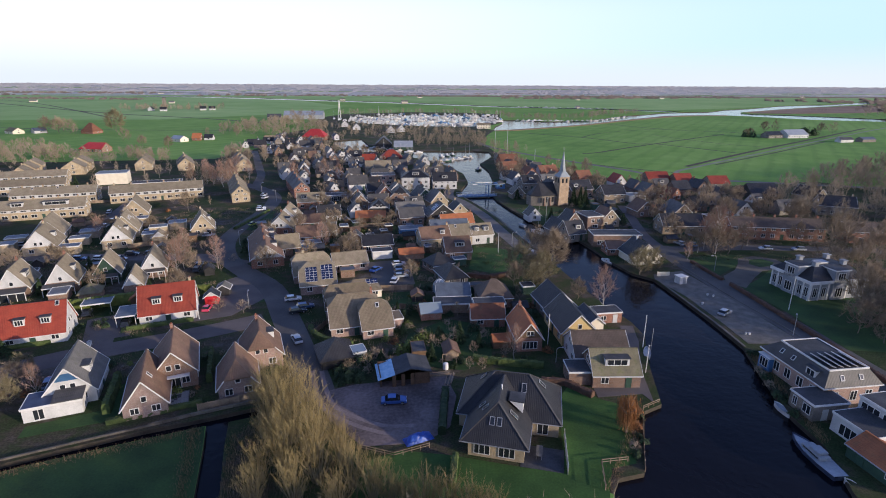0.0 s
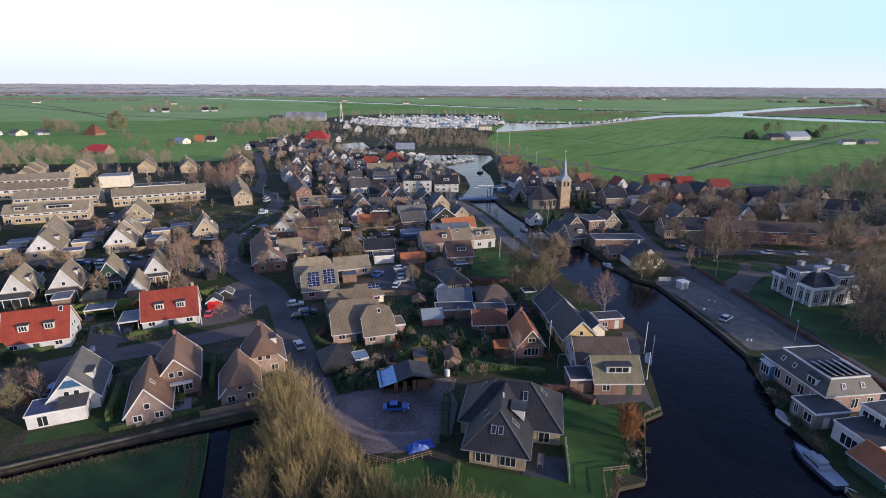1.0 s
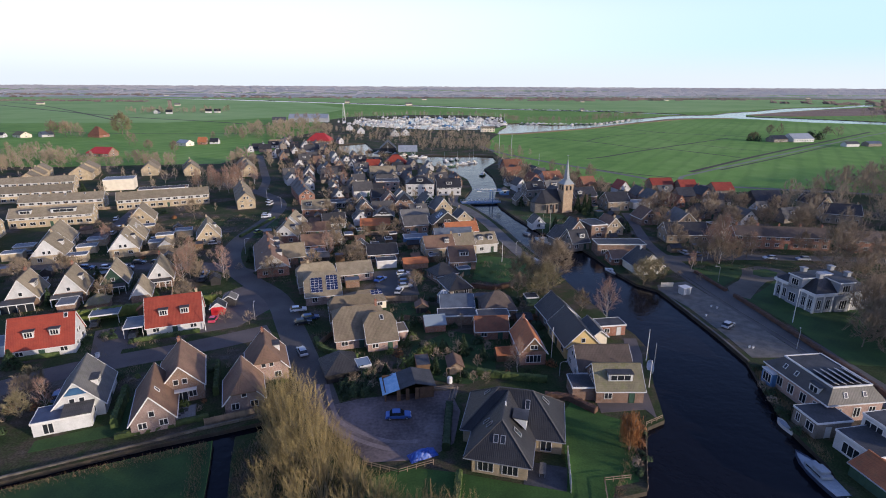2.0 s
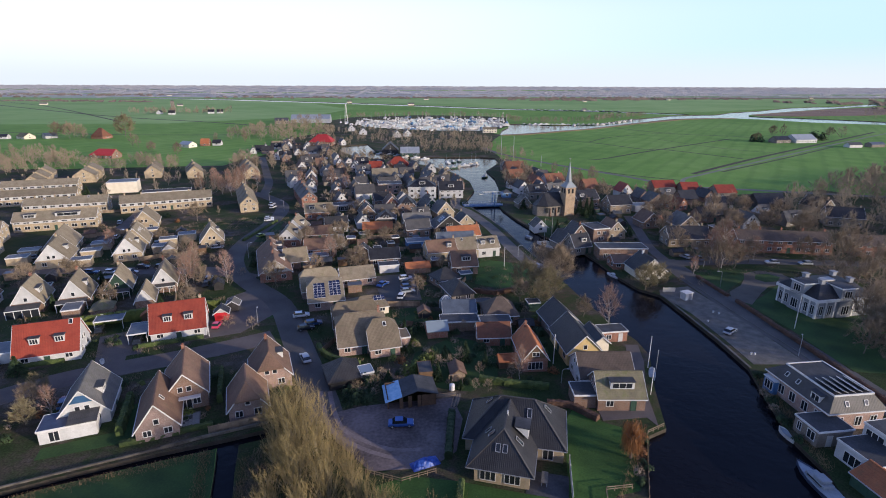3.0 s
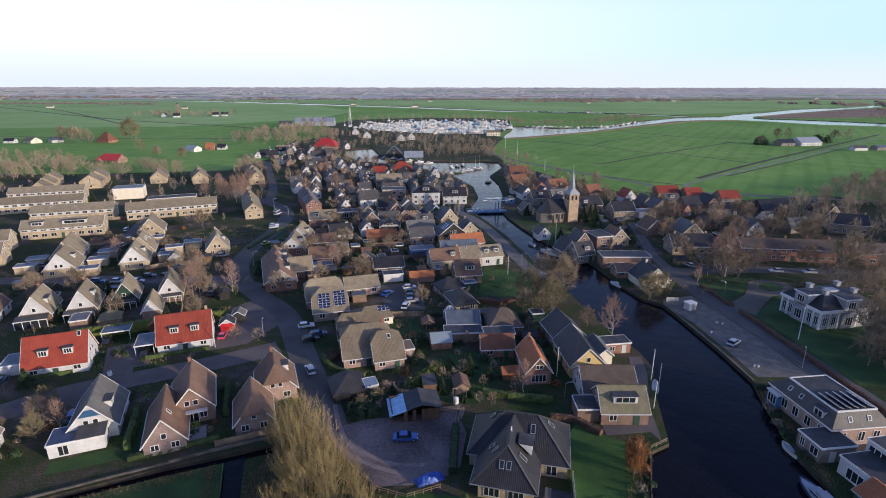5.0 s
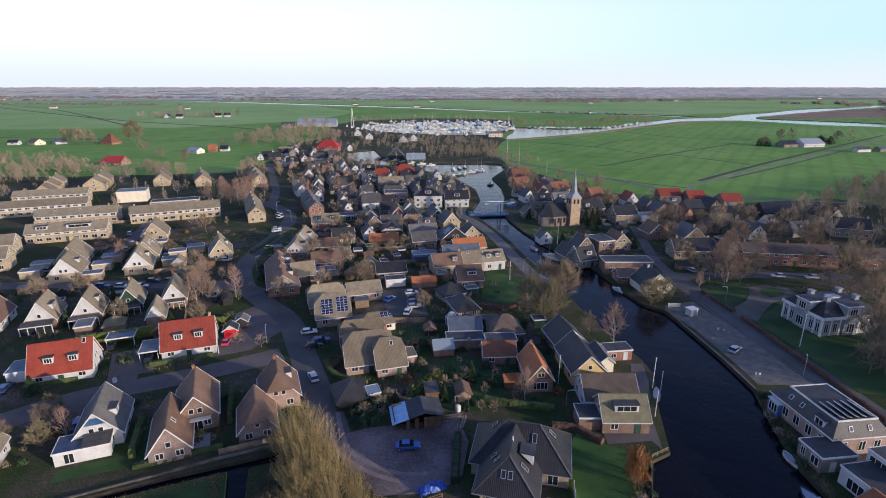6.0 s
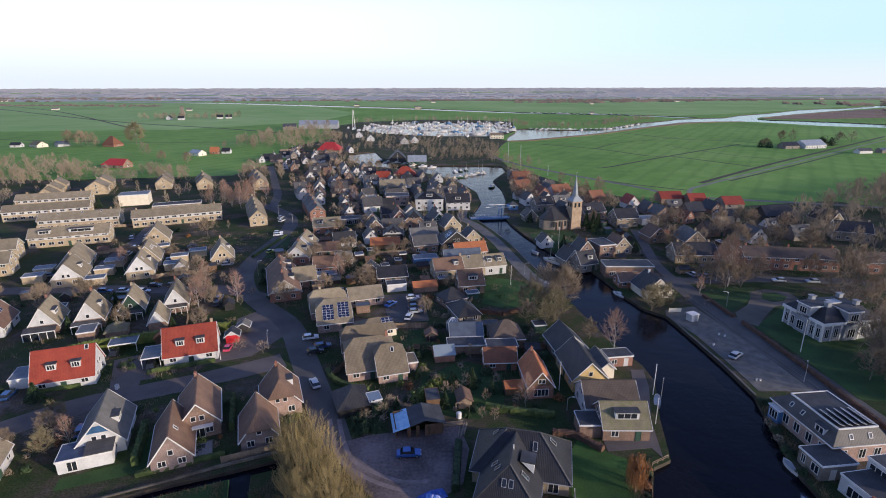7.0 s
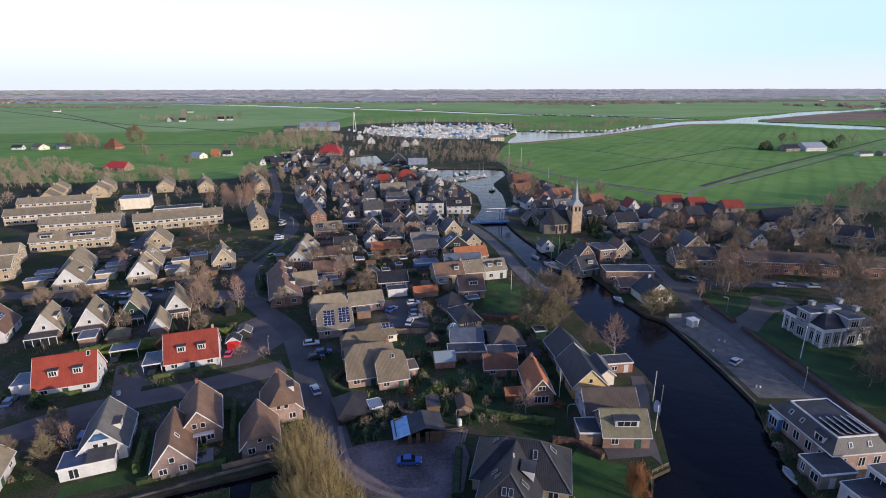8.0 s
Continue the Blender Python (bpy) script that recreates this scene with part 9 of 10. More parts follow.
tufts("lawn_grass", [(q0, q1, 40, 0.9) for q0, q1 in [(trng.uniform(-8, 30), trng.uniform(54, 68)) for _ in range(120)] if not occupied(q0, q1, 1.2)], 0.16, 0.05, LAWN, "mown lawn blades", 7)


def garden_spots(poly, count):
    xs, ys = [p[0] for p in poly], [p[1] for p in poly]
    out = []
    while len(out) < count:
        x, y = trng.uniform(min(xs), max(xs)), trng.uniform(min(ys), max(ys))
        if inside(x, y, poly) and not occupied(x, y, 0.8) and not on_road(x, y, 1.2) and not in_water(x, y):
            out.append((x, y, 34, 0.8))
        elif trng.random() < 0.0005:
            break
    return out


WEST_PLOTS = [(-150, 80), (-100, 95), (-60, 76), (-30, 86), (-8, 96), (20, 92), (30, 130), (30, 160), (8, 235), (-60, 245), (-150, 215)]
EAST_PLOTS = [(40, 180), (66, 150), (84, 160), (150, 160), (160, 220), (100, 270), (40, 265)]
tufts("garden_plants_brown", garden_spots(WEST_PLOTS, 520) + garden_spots(EAST_PLOTS, 180), 0.9, 0.09, TWIG_BROWN, "withered brown garden plants", 31)
tufts("garden_plants_green", garden_spots(WEST_PLOTS, 420) + garden_spots(EAST_PLOTS, 150), 0.7, 0.12, HEDGE, "low green garden plants", 32)


# distant woods and tree belts, each one mesh of many small crowns
def distant_woods(horizon):
    q = random.Random(21 if horizon else 22)
    V, F = [], []

    def clump(x, y, r, h):
        for _ in range(12):
            a, f, t = q.uniform(0, 6.28), math.sqrt(q.random()), q.random()
            px, py, top = x + r * f * math.cos(a), y + r * f * math.sin(a), h * (1.1 - 0.5 * f * f) * q.uniform(0.6, 1.1)
            w = min(r, h) * q.uniform(0.4, 1.0)
            k = len(V)
            b = q.gauss(0.2, 0.25)
            dx, dy = w * math.cos(b), w * math.sin(b)
            rise = max(0.0, min(1.0, (py - 3000) / 2200))
            z0 = 33 * rise * rise * (3 - 2 * rise)
            V.extend(((px - dx, py - dy, z0 - 0.4), (px + dx, py + dy, z0 - 0.4), (px + dx * 0.85, py + dy * 0.85 + 1.6 * top, z0 + top * q.uniform(0.8, 1.0)), (px - dx * 0.8, py - dy * 0.8 + 1.6 * top, z0 + top)))
            F.append((k, k + 1, k + 2, k + 3))

    def belt(p, q2, n, spread, h):
        for _ in range(n):
            t = q.random()
            x = p[0] + (q2[0] - p[0]) * t + q.gauss(0, spread)
            y = p[1] + (q2[1] - p[1]) * t + q.gauss(0, spread * 1.2)
            if not in_water(x, y):
                hh = h * q.uniform(0.6, 1.25)
                clump(x, y, hh * q.uniform(0.9, 2.2), hh)

    # wide woods on the swelling heath, or hedgerow belts between the fields
    for y, n, h in (((2700, 160, 4), (3000, 330, 5), (3400, 520, 5), (3800, 800, 5), (4200, 1000, 5), (4600, 1200, 6), (4850, 1300, 6)) if horizon else ()):
        for _ in range(n):
            x = q.uniform(-1.05, 1.05) * y
            yy = y + q.gauss(0, 170)
            if math.hypot(x, yy) > 6400:
                continue
            hh = h * q.uniform(0.5, 1.3)
            clump(x, yy, hh * q.uniform(2.0, 8.0), hh)
    if not horizon:
        belt((1200, 1150), (2800, 1700), 500, 90, 8)
        belt((1300, 1700), (3200, 2300), 500, 100, 7)
        belt((300, 2050), (1300, 2350), 160, 40, 6)
        belt((-2400, 1900), (-900, 1750), 120, 18, 5)
        belt((-3600, 2500), (-1600, 2250), 170, 30, 6)
        belt((-900, 2300), (900, 2450), 220, 50, 5)
        belt((-3500, 2750), (-1400, 2650), 260, 70, 6)
    me = bpy.data.meshes.new("distant_woods")
    me.from_pydata(V, [], F)
    me.update()
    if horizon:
        # pale cool grey: distance haze is painted into the horizon woods
        wm = surface("haze_paled_woods", (0.290, 0.286, 0.292), (0.365, 0.357, 0.358), 0.95, 0.002, 0.02, 0.0, vary=0.10, island=True)
    else:
        wm = surface("distant_brown_belts", (0.140, 0.110, 0.085), (0.215, 0.172, 0.130), 0.95, 0.01, 0.2, 0.0, vary=0.2, island=True)
    tagged(to_object("distant_woods", me, wm), "distant bare winter woods on the horizon, paled as by haze" if horizon else "far brown tree belts between the fields", "woods", kind="stuff")


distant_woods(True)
distant_woods(False)


# ---- vehicles ----
def car_kind(paint, label, length=4.3, width=1.75, kind="hatch"):
    c = thing("car", pose(0, 0, -50), label, "car")
    bm = bmesh.new()
    L, W = length / 2, width / 2
    prof = [(-L, 0.35), (-L - 0.03, 0.62), (-L + 0.15, 0.88), (-L + 1.0, 0.95), (L - 1.1, 0.92), (L - 0.1, 0.74), (L + 0.02, 0.5), (L - 0.05, 0.3)]
    rings = [[bm.verts.new((x, s * W * (0.97 if z > 0.8 else 1.0), z)) for x, z in prof] for s in (-1, 1)]
    n = len(prof)
    for i in range(n):
        bm.faces.new((rings[0][i], rings[0][(i + 1) % n], rings[1][(i + 1) % n], rings[1][i]))
    bm.faces.new(rings[0])
    bm.faces.new(list(reversed(rings[1])))
    bmesh.ops.bevel(bm, geom=list(bm.edges), offset=0.04, segments=1, affect="EDGES")
    body = part("body", bm, paint, c)
    rear = -L + (0.15 if kind == "hatch" else 0.75)
    low = [(rear, 0.93), (L - 1.15, 0.90)]
    top = [(rear + 0.5, 1.42), (L - 1.95, 1.44)]
    bm = bmesh.new()
    q = [bm.verts.new((x, s * W * k, z)) for s in (-1, 1) for (x, z), k in ((low[0], 0.95), (low[1], 0.95), (top[1], 0.78), (top[0], 0.78))]
    for f in ((0, 1, 2, 3), (7, 6, 5, 4), (0, 4, 5, 1), (1, 5, 6, 2), (3, 2, 6, 7), (0, 3, 7, 4)):
        bm.faces.new([q[i] for i in f])
    part("glazing", bm, GLASS, c, "dark car windows")
    bm = bmesh.new()
    box(bm, top[0][0] - 0.02, top[1][0] + 0.04, -W * 0.79, W * 0.79, 1.41, 1.48)
    bmesh.ops.bevel(bm, geom=list(bm.edges), offset=0.03, segments=1, affect="EDGES")
    part("roof", bm, paint, c)
    for sx in (-L + 0.75, L - 0.8):
        for sy in (-1, 1):
            bm = bmesh.new()
            tube(bm, (sx, sy * (W - 0.2), 0.31), (sx, sy * (W + 0.01), 0.31), 0.31, 0.31, 12)
            wh = part("wheel", bm, TYRE, c)
            bm = bmesh.new()
            tube(bm, (sx, sy * (W + 0.005), 0.31), (sx, sy * (W + 0.02), 0.31), 0.19, 0.17, 10)
            part("rim", bm, METAL, wh)
    for sy in (-1, 1):
        bm = bmesh.new()
        box(bm, L - 0.08, L + 0.03, sy * (W - 0.3) - 0.17, sy * (W - 0.3) + 0.17, 0.58, 0.72)
        part("headlight", bm, TRIM, c)
    return c


CARS = {"white": car_kind(car_paint("white_car", (0.75, 0.76, 0.78)), "small white parked hatchback car"), "blue": car_kind(car_paint("blue_car", (0.05, 0.13, 0.42)), "bright blue parked saloon car", 4.6, 1.75, "saloon"),
        "dark": car_kind(car_paint("dark_car", (0.03, 0.035, 0.045)), "dark parked hatchback car"), "silver": car_kind(car_paint("silver_car", (0.42, 0.45, 0.50)), "silver grey parked hatchback car"),
        "pink": car_kind(car_paint("pink_car", (0.75, 0.08, 0.16)), "bright pink parked small car", 3.7, 1.65), "green": car_kind(car_paint("green_car", (0.40, 0.48, 0.10)), "lime green parked small car", 3.8, 1.65),
        "navy": car_kind(car_paint("navy_car", (0.04, 0.10, 0.24)), "dark blue parked estate car", 4.5)}


def park(kind, x, y, rot):
    copy_thing(CARS[kind], pose(x, y, 0.045, 0, 0, rot))
    reserve(x, y, rot, 4.6, 2)


for kind, x, y, rot in (("blue", -7.3, 81.0, 5), ("white", -37.3, 127.4, 18), ("navy", -33.0, 122.5, 20), ("dark", -34.2, 119.8, 22), ("silver", 72.4, 118.4, 38), ("silver", -30.6, 104.6, 118), ("pink", -57.2, 121.3, 95), ("green", -73.0, 203.5, 60), ("white", -78.8, 232.0, 20),
                        ("white", -77.8, 228.6, 20), ("white", -84.0, 254.5, 75), ("silver", -86.5, 261.0, 75), ("white", -84.2, 187.6, 15), ("dark", -72.2, 150.0, 100), ("navy", -73.4, 154.5, 100), ("blue", -18.0, 150.0, 60), ("white", -11.4, 155.4, 15),
                        ("dark", -10.6, 151.5, 15), ("navy", -10.2, 148.0, 15), ("silver", -10.0, 144.5, 15), ("white", -11.6, 140.8, 80), ("white", 115.0, 171.6, 175), ("silver", 126.0, 170.6, 175), ("navy", 91.0, 176.0, 110), ("silver", 87.5, 177.5, 110),
                        ("dark", -72.6, 112.6, 112), ("dark", -85.4, 118.6, 112), ("navy", -97.0, 99.4, 100), ("navy", -72.6, 87.2, 112), ("dark", -94, 165.5, 10), ("dark", -100, 165.2, 10), ("white", -128, 181.5, 22), ("silver", -143, 175, 22), ("navy", -108.5, 192.5, 22)):
    park(kind, x, y, rot)
# cars along the terrace lanes
crng = random.Random(17)
for x, y, rot in [(-121.5 - 2.1 * k, 168 + 8.2 * k, 104) for k in range(9)] + [(-136 - 6.0 * k, 226 - 2.4 * k, 112) for k in range(6)] + [(-82 - 6.4 * k, 160.2, 2) for k in range(6)]:
    if not occupied(x, y, 1.2) and crng.random() < 0.8:
        park(crng.choice(("white", "silver", "dark", "navy", "white")), x, y, rot + crng.uniform(-3, 3))
for c in CARS.values():
    for o in list(c.children_recursive):
        bpy.data.objects.remove(o)
    bpy.data.objects.remove(c)


# ---- boats ----
def boat_kind(hull_mat, deck_mat, label, length, beam_w, cabin, mast):
    b = thing("boat", pose(0, 0, -50), label, "boat")
    bm = bmesh.new()
    L, W = length / 2, beam_w / 2
    outline = [(-L, 0.8), (-L * 0.4, 1.0), (L * 0.2, 0.95), (L * 0.65, 0.6), (L, 0.03)]
    up = [[bm.verts.new((x, s * W * k, 0.85 + 0.25 * (x > L * 0.5))) for x, k in outline] for s in (-1, 1)]
    lo = [[bm.verts.new((x * 0.94, s * W * k * 0.72, -0.3)) for x, k in outline] for s in (-1, 1)]
    for i in range(4):
        bm.faces.new((up[0][i], up[0][i + 1], lo[0][i + 1], lo[0][i]))
        bm.faces.new((up[1][i + 1], up[1][i], lo[1][i], lo[1][i + 1]))
        bm.faces.new((lo[0][i], lo[0][i + 1], lo[1][i + 1], lo[1][i]))
    bm.faces.new((up[0][0], lo[0][0], lo[1][0], up[1][0]))
    bm.faces.new((up[0][4], up[1][4], lo[1][4], lo[0][4]))
    if cabin == 2:
        box(bm, -L * 0.35, L * 0.4, -W * 0.62, W * 0.62, 0.8, 1.5)
        box(bm, -L * 0.25, L * 0.12, -W * 0.55, W * 0.55, 1.5, 2.0)
        slab(bm, [(x * 0.96, -W * k * 0.93, 0.86) for x, k in outline] + [(x * 0.96, W * k * 0.93, 0.86) for x, k in reversed(outline)], 0.08)
    part("hull", bm, hull_mat, b)
    bm = bmesh.new()
    slab(bm, [(x * 0.96, -W * k * 0.93, 0.86) for x, k in outline] + [(x * 0.96, W * k * 0.93, 0.86) for x, k in reversed(outline)], 0.08)
    if cabin != 2:
        part("deck", bm, deck_mat, b)
    else:
        bm.free()
    if cabin is True:
        bm = bmesh.new()
        box(bm, -L * 0.35, L * 0.4, -W * 0.62, W * 0.62, 0.86, 1.5)
        box(bm, -L * 0.25, L * 0.12, -W * 0.55, W * 0.55, 1.5, 2.0)
        bmesh.ops.bevel(bm, geom=list(bm.edges), offset=0.08, segments=1, affect="EDGES")
        cb = part("cabin", bm, deck_mat, b)
        for s in ((-1, 1) if cabin is True else ()):
            bm = bmesh.new()
            box(bm, -L * 0.28, L * 0.3, s * W * 0.625 - 0.012, s * W * 0.625 + 0.012, 1.08, 1.34)
            part("cabin_window", bm, GLASS, cb)
    if mast:
        bm = bmesh.new()
        tube(bm, (L * 0.2, 0, 0.8), (L * 0.2, 0, mast), 0.08, 0.05, 6)
        tube(bm, (L * 0.2, 0, 2.0), (-L * 0.6, 0, 2.1), 0.06, 0.05, 5)
        part("mast", bm, METAL, b)
    return b


CRUISER = boat_kind(NAVY_ROOF, BITUMEN_PALE, "dark-hulled motor cruiser with pale grey deck and cabin", 10.2, 3.1, True, 0)
FAR_BOATS = [boat_kind(WHITE, TRIM, "white boat moored in the marina", 9.0, 3.0, 2, 0), boat_kind(WHITE, TRIM, "white yacht with mast in the marina", 9.0, 2.8, 2, 11.0), boat_kind(BLUE_WOOD, TRIM, "dark-hulled boat in the marina", 9.0, 2.8, 2, 0)]
BOATS = [boat_kind(WHITE, TRIM, "white motor cruiser with cabin moored in water", 9.0, 3.0, True, 0), boat_kind(WHITE, CREAM, "white sailing yacht with tall mast", 9.0, 2.8, True, 11.0), boat_kind(GREEN_WOOD, WHITE, "dark-hulled boat with white cabin", 8.0, 2.7, True, 0),
         boat_kind(WHITE, GREY_TRIM, "small open white dinghy", 4.4, 1.6, False, 0), boat_kind(BLUE_WOOD, WHITE, "blue-hulled sailing boat with mast", 8.5, 2.7, True, 10.0)]


def moor(n, x, y, rot, s=1.0, z=-0.8, group=""):
    far = z == 0.35
    o = copy_thing(FAR_BOATS[(0, 1, 2, 0, 1)[n]] if far else CRUISER if n == 9 else BOATS[n], pose(x, y, -0.8 if far and in_water(x, y) else z, 0, 0, rot))
    o.scale = (s, s, s)
    if group:
        o["group"] = group


moor(9, 59.4, 66.9, 94, 1.0)
moor(3, 60.6, 59.8, 110, 0.9)
moor(1, 40.6, 194.5, 130, 1.0)
moor(3, 33.5, 171.0, 120, 1.0)
moor(3, 35.5, 205.5, 120, 1.0)
moor(3, 45.6, 99.5, 70, 1.0)
moor(0, 56.2, 160.8, 115, 0.6)
moor(2, 29.5, 351, 60, 1.0)
moor(3, 62.0, 79.0, 100, 0.9)
brng = random.Random(8)
BERTHS = [(-162, 828), (-118, 764), (-66, 728), (-19, 696), (55, 699), (100, 795), (112, 933), (67, 990), (-38, 998), (-134, 935), (-163, 877)]
for k in range(9):
    moor(brng.choice((0, 1, 4, 2)), 4 + 4.6 * k % 27, 384 + 5.2 * k, brng.choice((20, 110, 70)), 1.0, group="boats in the harbour")
for k in range(7):
    moor(brng.choice((0, 1, 2)), -62 + 8 * k, 476 - 6.5 * k, 30, 1.0, group="boats in the harbour")
made = 0
while made < 290:
    row = brng.randrange(13)
    x, y = brng.uniform(-165, 108), 702 + row * 23 + brng.uniform(-5, 5)
    if not inside(x, y, BERTHS):
        continue
    moor(brng.choice((0, 0, 0, 1, 0, 2, 0, 1, 0, 4)), x, y, brng.choice((84, 96, 264, 12)) + brng.uniform(-8, 8), brng.uniform(1.0, 1.5), 0.35, "marina boats")
    made += 1
for k in range(26):
    t = k / 25
    moor(brng.choice((0, 2, 0, 1)), 128 + 205 * t, 838 + 105 * t + brng.uniform(-6, 2) - 62 * math.sin(3.1 * t), brng.uniform(0, 60), brng.uniform(1.0, 1.5), -0.8, "boats along the river")
for k in range(14):
    t = k / 13
    moor(brng.choice((0, 2)), 200 + 200 * t, 1300 - 82 * t, 150, brng.uniform(1.4, 2.0), -0.8, "boats along the far canal")
for c in BOATS + FAR_BOATS + [CRUISER]:
    for o in list(c.children_recursive):
        bpy.data.objects.remove(o)
    bpy.data.objects.remove(c)


# ---- street furniture, fences, quay walls ----
def lamp_post(x, y, h, rot, label="grey steel street lamp with curved arm"):
    p = thing("street_lamp", pose(x, y, 0, 0, 0, rot), label, "street lamp")
    bm = bmesh.new()
    tube(bm, (0, 0, -0.1), (0, 0, h - 0.4), 0.09, 0.06, 7)
    part("pole", bm, METAL, p)
    bm = bmesh.new()
    tube(bm, (0, 0, h - 0.45), (0.45, 0, h - 0.05), 0.05, 0.045, 6)
    tube(bm, (0.45, 0, h - 0.05), (1.2, 0, h), 0.045, 0.04, 6)
    part("arm", bm, METAL, p)
    bm = bmesh.new()
    box(bm, 0.95, 1.6, -0.13, 0.13, h - 0.08, h + 0.06)
    part("lamp_head", bm, GREY_TRIM, p)


for x, y, h, r in ((82.2, 107.0, 4.8, 60), (-68.6, 176.5, 5.6, 20), (25.0, 95.2, 3.4, 0), (-88.8, 265.0, 6.0, 20), (-76.5, 248.0, 5.6, 200), (86.0, 150.0, 5.0, 180), (-47.0, 122.0, 4.6, 100), (-56.5, 163.0, 5.0, 200), (89.5, 168.0, 5.0, 180), (27.5, 178, 4.5, 0)):
    lamp_post(x, y, h, r)


def pole(x, y, h, r=0.09, label="tall white flagpole on the bank", material=None, name="flagpole", lean=0.0):
    p = thing(name, pose(x, y, 0, lean, 0, 0), label, name.replace("_", " "))
    bm = bmesh.new()
    tube(bm, (0, 0, -0.1), (0, 0, h), r, r * 0.7, 7)
    part("shaft", bm, material or TRIM, p)
    bm = bmesh.new()
    tube(bm, (0, 0, h), (0, 0, h + 0.12), r * 1.4, r * 0.4, 7)
    part("cap", bm, material or TRIM, p)


pole(45.4, 101.5, 7.5)
pole(42.0, 91.0, 6.0)
pole(24.9, 103.0, 7.2)
pole(21.4, 168.2, 6.8)
pole(90.3, 121.0, 9.0, 0.11)
pole(-57.0, 116.0, 5.0)
pole(46.2, 99.2, 5.5, 0.07, "thin steel mast with a hook on the bank", METAL, "steel_mast")
pole(43.0, 196.0, 13.0, 0.09, "tall pale mast beside the boats", METAL, "steel_mast")
for x, y, h in ((60, 440, 18), (52, 460, 18), (75, 395, 8)):
    pole(x, y, h, 0.22, "slender pale mast at the harbour", METAL, "steel_mast")


def lattice_mast(x, y, h):
    m = thing("lattice_mast", pose(x, y, 0), "distant pale steel lattice mast", "mast")
    bm = bmesh.new()
    for sx in (-1, 1):
        for sy in (-1, 1):
            beam(bm, (sx * 2.2, sy * 2.2, 0), (sx * 0.4, sy * 0.4, h), 0.28, 0.28)
    for k in range(6):
        z = h * k / 6
        w = 2.2 - 1.7 * k / 6
        beam(bm, (-w, -w, z), (w - 0.28, -w + 0.28, z + h / 6), 0.2, 0.2)
    part("frame", bm, METAL, m)


lattice_mast(-147.5, 830, 29)


def fence(points, h, label, material=None, board=1.8, name="fence"):
    """Posts with boarded panels between them."""
    f = thing(name, pose(0, 0, 0), label, "fence")
    q = 0
    for a, b in zip(points, points[1:]):
        a, b = Vector(a), Vector(b)
        n = max(1, round((b - a).length / board))
        for i in range(n):
            p0, p1 = a.lerp(b, i / n), a.lerp(b, (i + 1) / n)
            bm = bmesh.new()
            beam(bm, (*p0, -0.4), (*p0, h + 0.08), 0.11, 0.11)
            part("post", bm, material or FENCE_WOOD, f)
            bm = bmesh.new()
            beam(bm, (*p0, h / 2), (*p1, h / 2), 0.04, h * 0.94)
            part("panel", bm, material or FENCE_WOOD, f)
    return f


def rail_fence(points, h, label, material=None, gap=2.0):
    f = thing("rail_fence", pose(0, 0, 0), label, "fence")
    for a, b in zip(points, points[1:]):
        a, b = Vector(a), Vector(b)
        n = max(1, round((b - a).length / gap))
        for i in range(n + 1):
            p0 = a.lerp(b, i / n)
            bm = bmesh.new()
            beam(bm, (*p0, -0.3), (*p0, h), 0.10, 0.10)
            part("post", bm, material or FENCE_WOOD, f)
        for z in (h * 0.5, h * 0.92):
            bm = bmesh.new()
            beam(bm, (*a, z), (*b, z), 0.05, 0.1)
            part("rail", bm, material or FENCE_WOOD, f)


def sheet_piling(points, top, label, material=None):
    """Timber bank protection: boards side by side under a capping beam."""
    s = thing("bank_wall", pose(0, 0, 0), label, "bank wall")
    for a, b in zip(points, points[1:]):
        a, b = Vector(a), Vector(b)
        bm = bmesh.new()
        beam(bm, (*a, top), (*b, top), 0.28, 0.14)
        part("capping", bm, BANK_WOOD, s)
        n = max(1, round((b - a).length / 2.2))
        for i in range(n):
            bm = bmesh.new()
            p0, p1 = a.lerp(b, i / n), a.lerp(b, (i + 0.97) / n)
            beam(bm, (*p0, top / 2 - 0.65), (*p1, top / 2 - 0.65), 0.08, top + 1.1)
            part("board", bm, material or BANK_WOOD, s)


sheet_piling([(-80, 59.6), (-65.6, 66.2), (-57.0, 70.2), (-47.6, 74.4)], 0.35, "weathered timber bank wall along the ditch")
sheet_piling([(-47.6, 74.4), (-41.8, 77.2), (-31.4, 81.6)], 0.55, "weathered timber bank wall along the ditch")
fence([(-41.2, 78.6), (-36.5, 80.6), (-30.5, 83.2)], 1.5, "tall brown board fence above the ditch")
fence([(-6.0, 134.5), (-16.5, 134.0), (-22.0, 131.5)], 1.7, "grey-brown garden board fence")
fence([(-3.0, 120.5), (-9.0, 122.0)], 1.6, "dark garden board fence")
fence([(-24.5, 116), (-27.5, 108)], 1.4, "low garden board fence")
rail_fence([(-12.0, 68.6), (-6.2, 66.6), (-0.8, 68.8)], 1.0, "rustic post and rail fence along the yard", gap=1.6)
rail_fence([(24.2, 59.6), (25.2, 64.8), (29.4, 65.4)], 1.0, "pale post and rail fence at the water", gap=1.6)
rail_fence([(36.8, 78.6), (40.4, 80.6)], 0.9, "short rail fence by the terrace", gap=1.2)
fence([(31.4, 63.6), (36.2, 77.4)], 0.5, "low timber bank edging at the lawn", name="bank_edging")
fence([(70.8, 98.5), (67.6, 92.5)], 0.6, "low timber edging beside the canal", name="bank_edging")
fence([(21.0, 71.0), (19.6, 62.6)], 1.7, "white and red edged screen beside the villa", TRIM, 2.2, "screen")


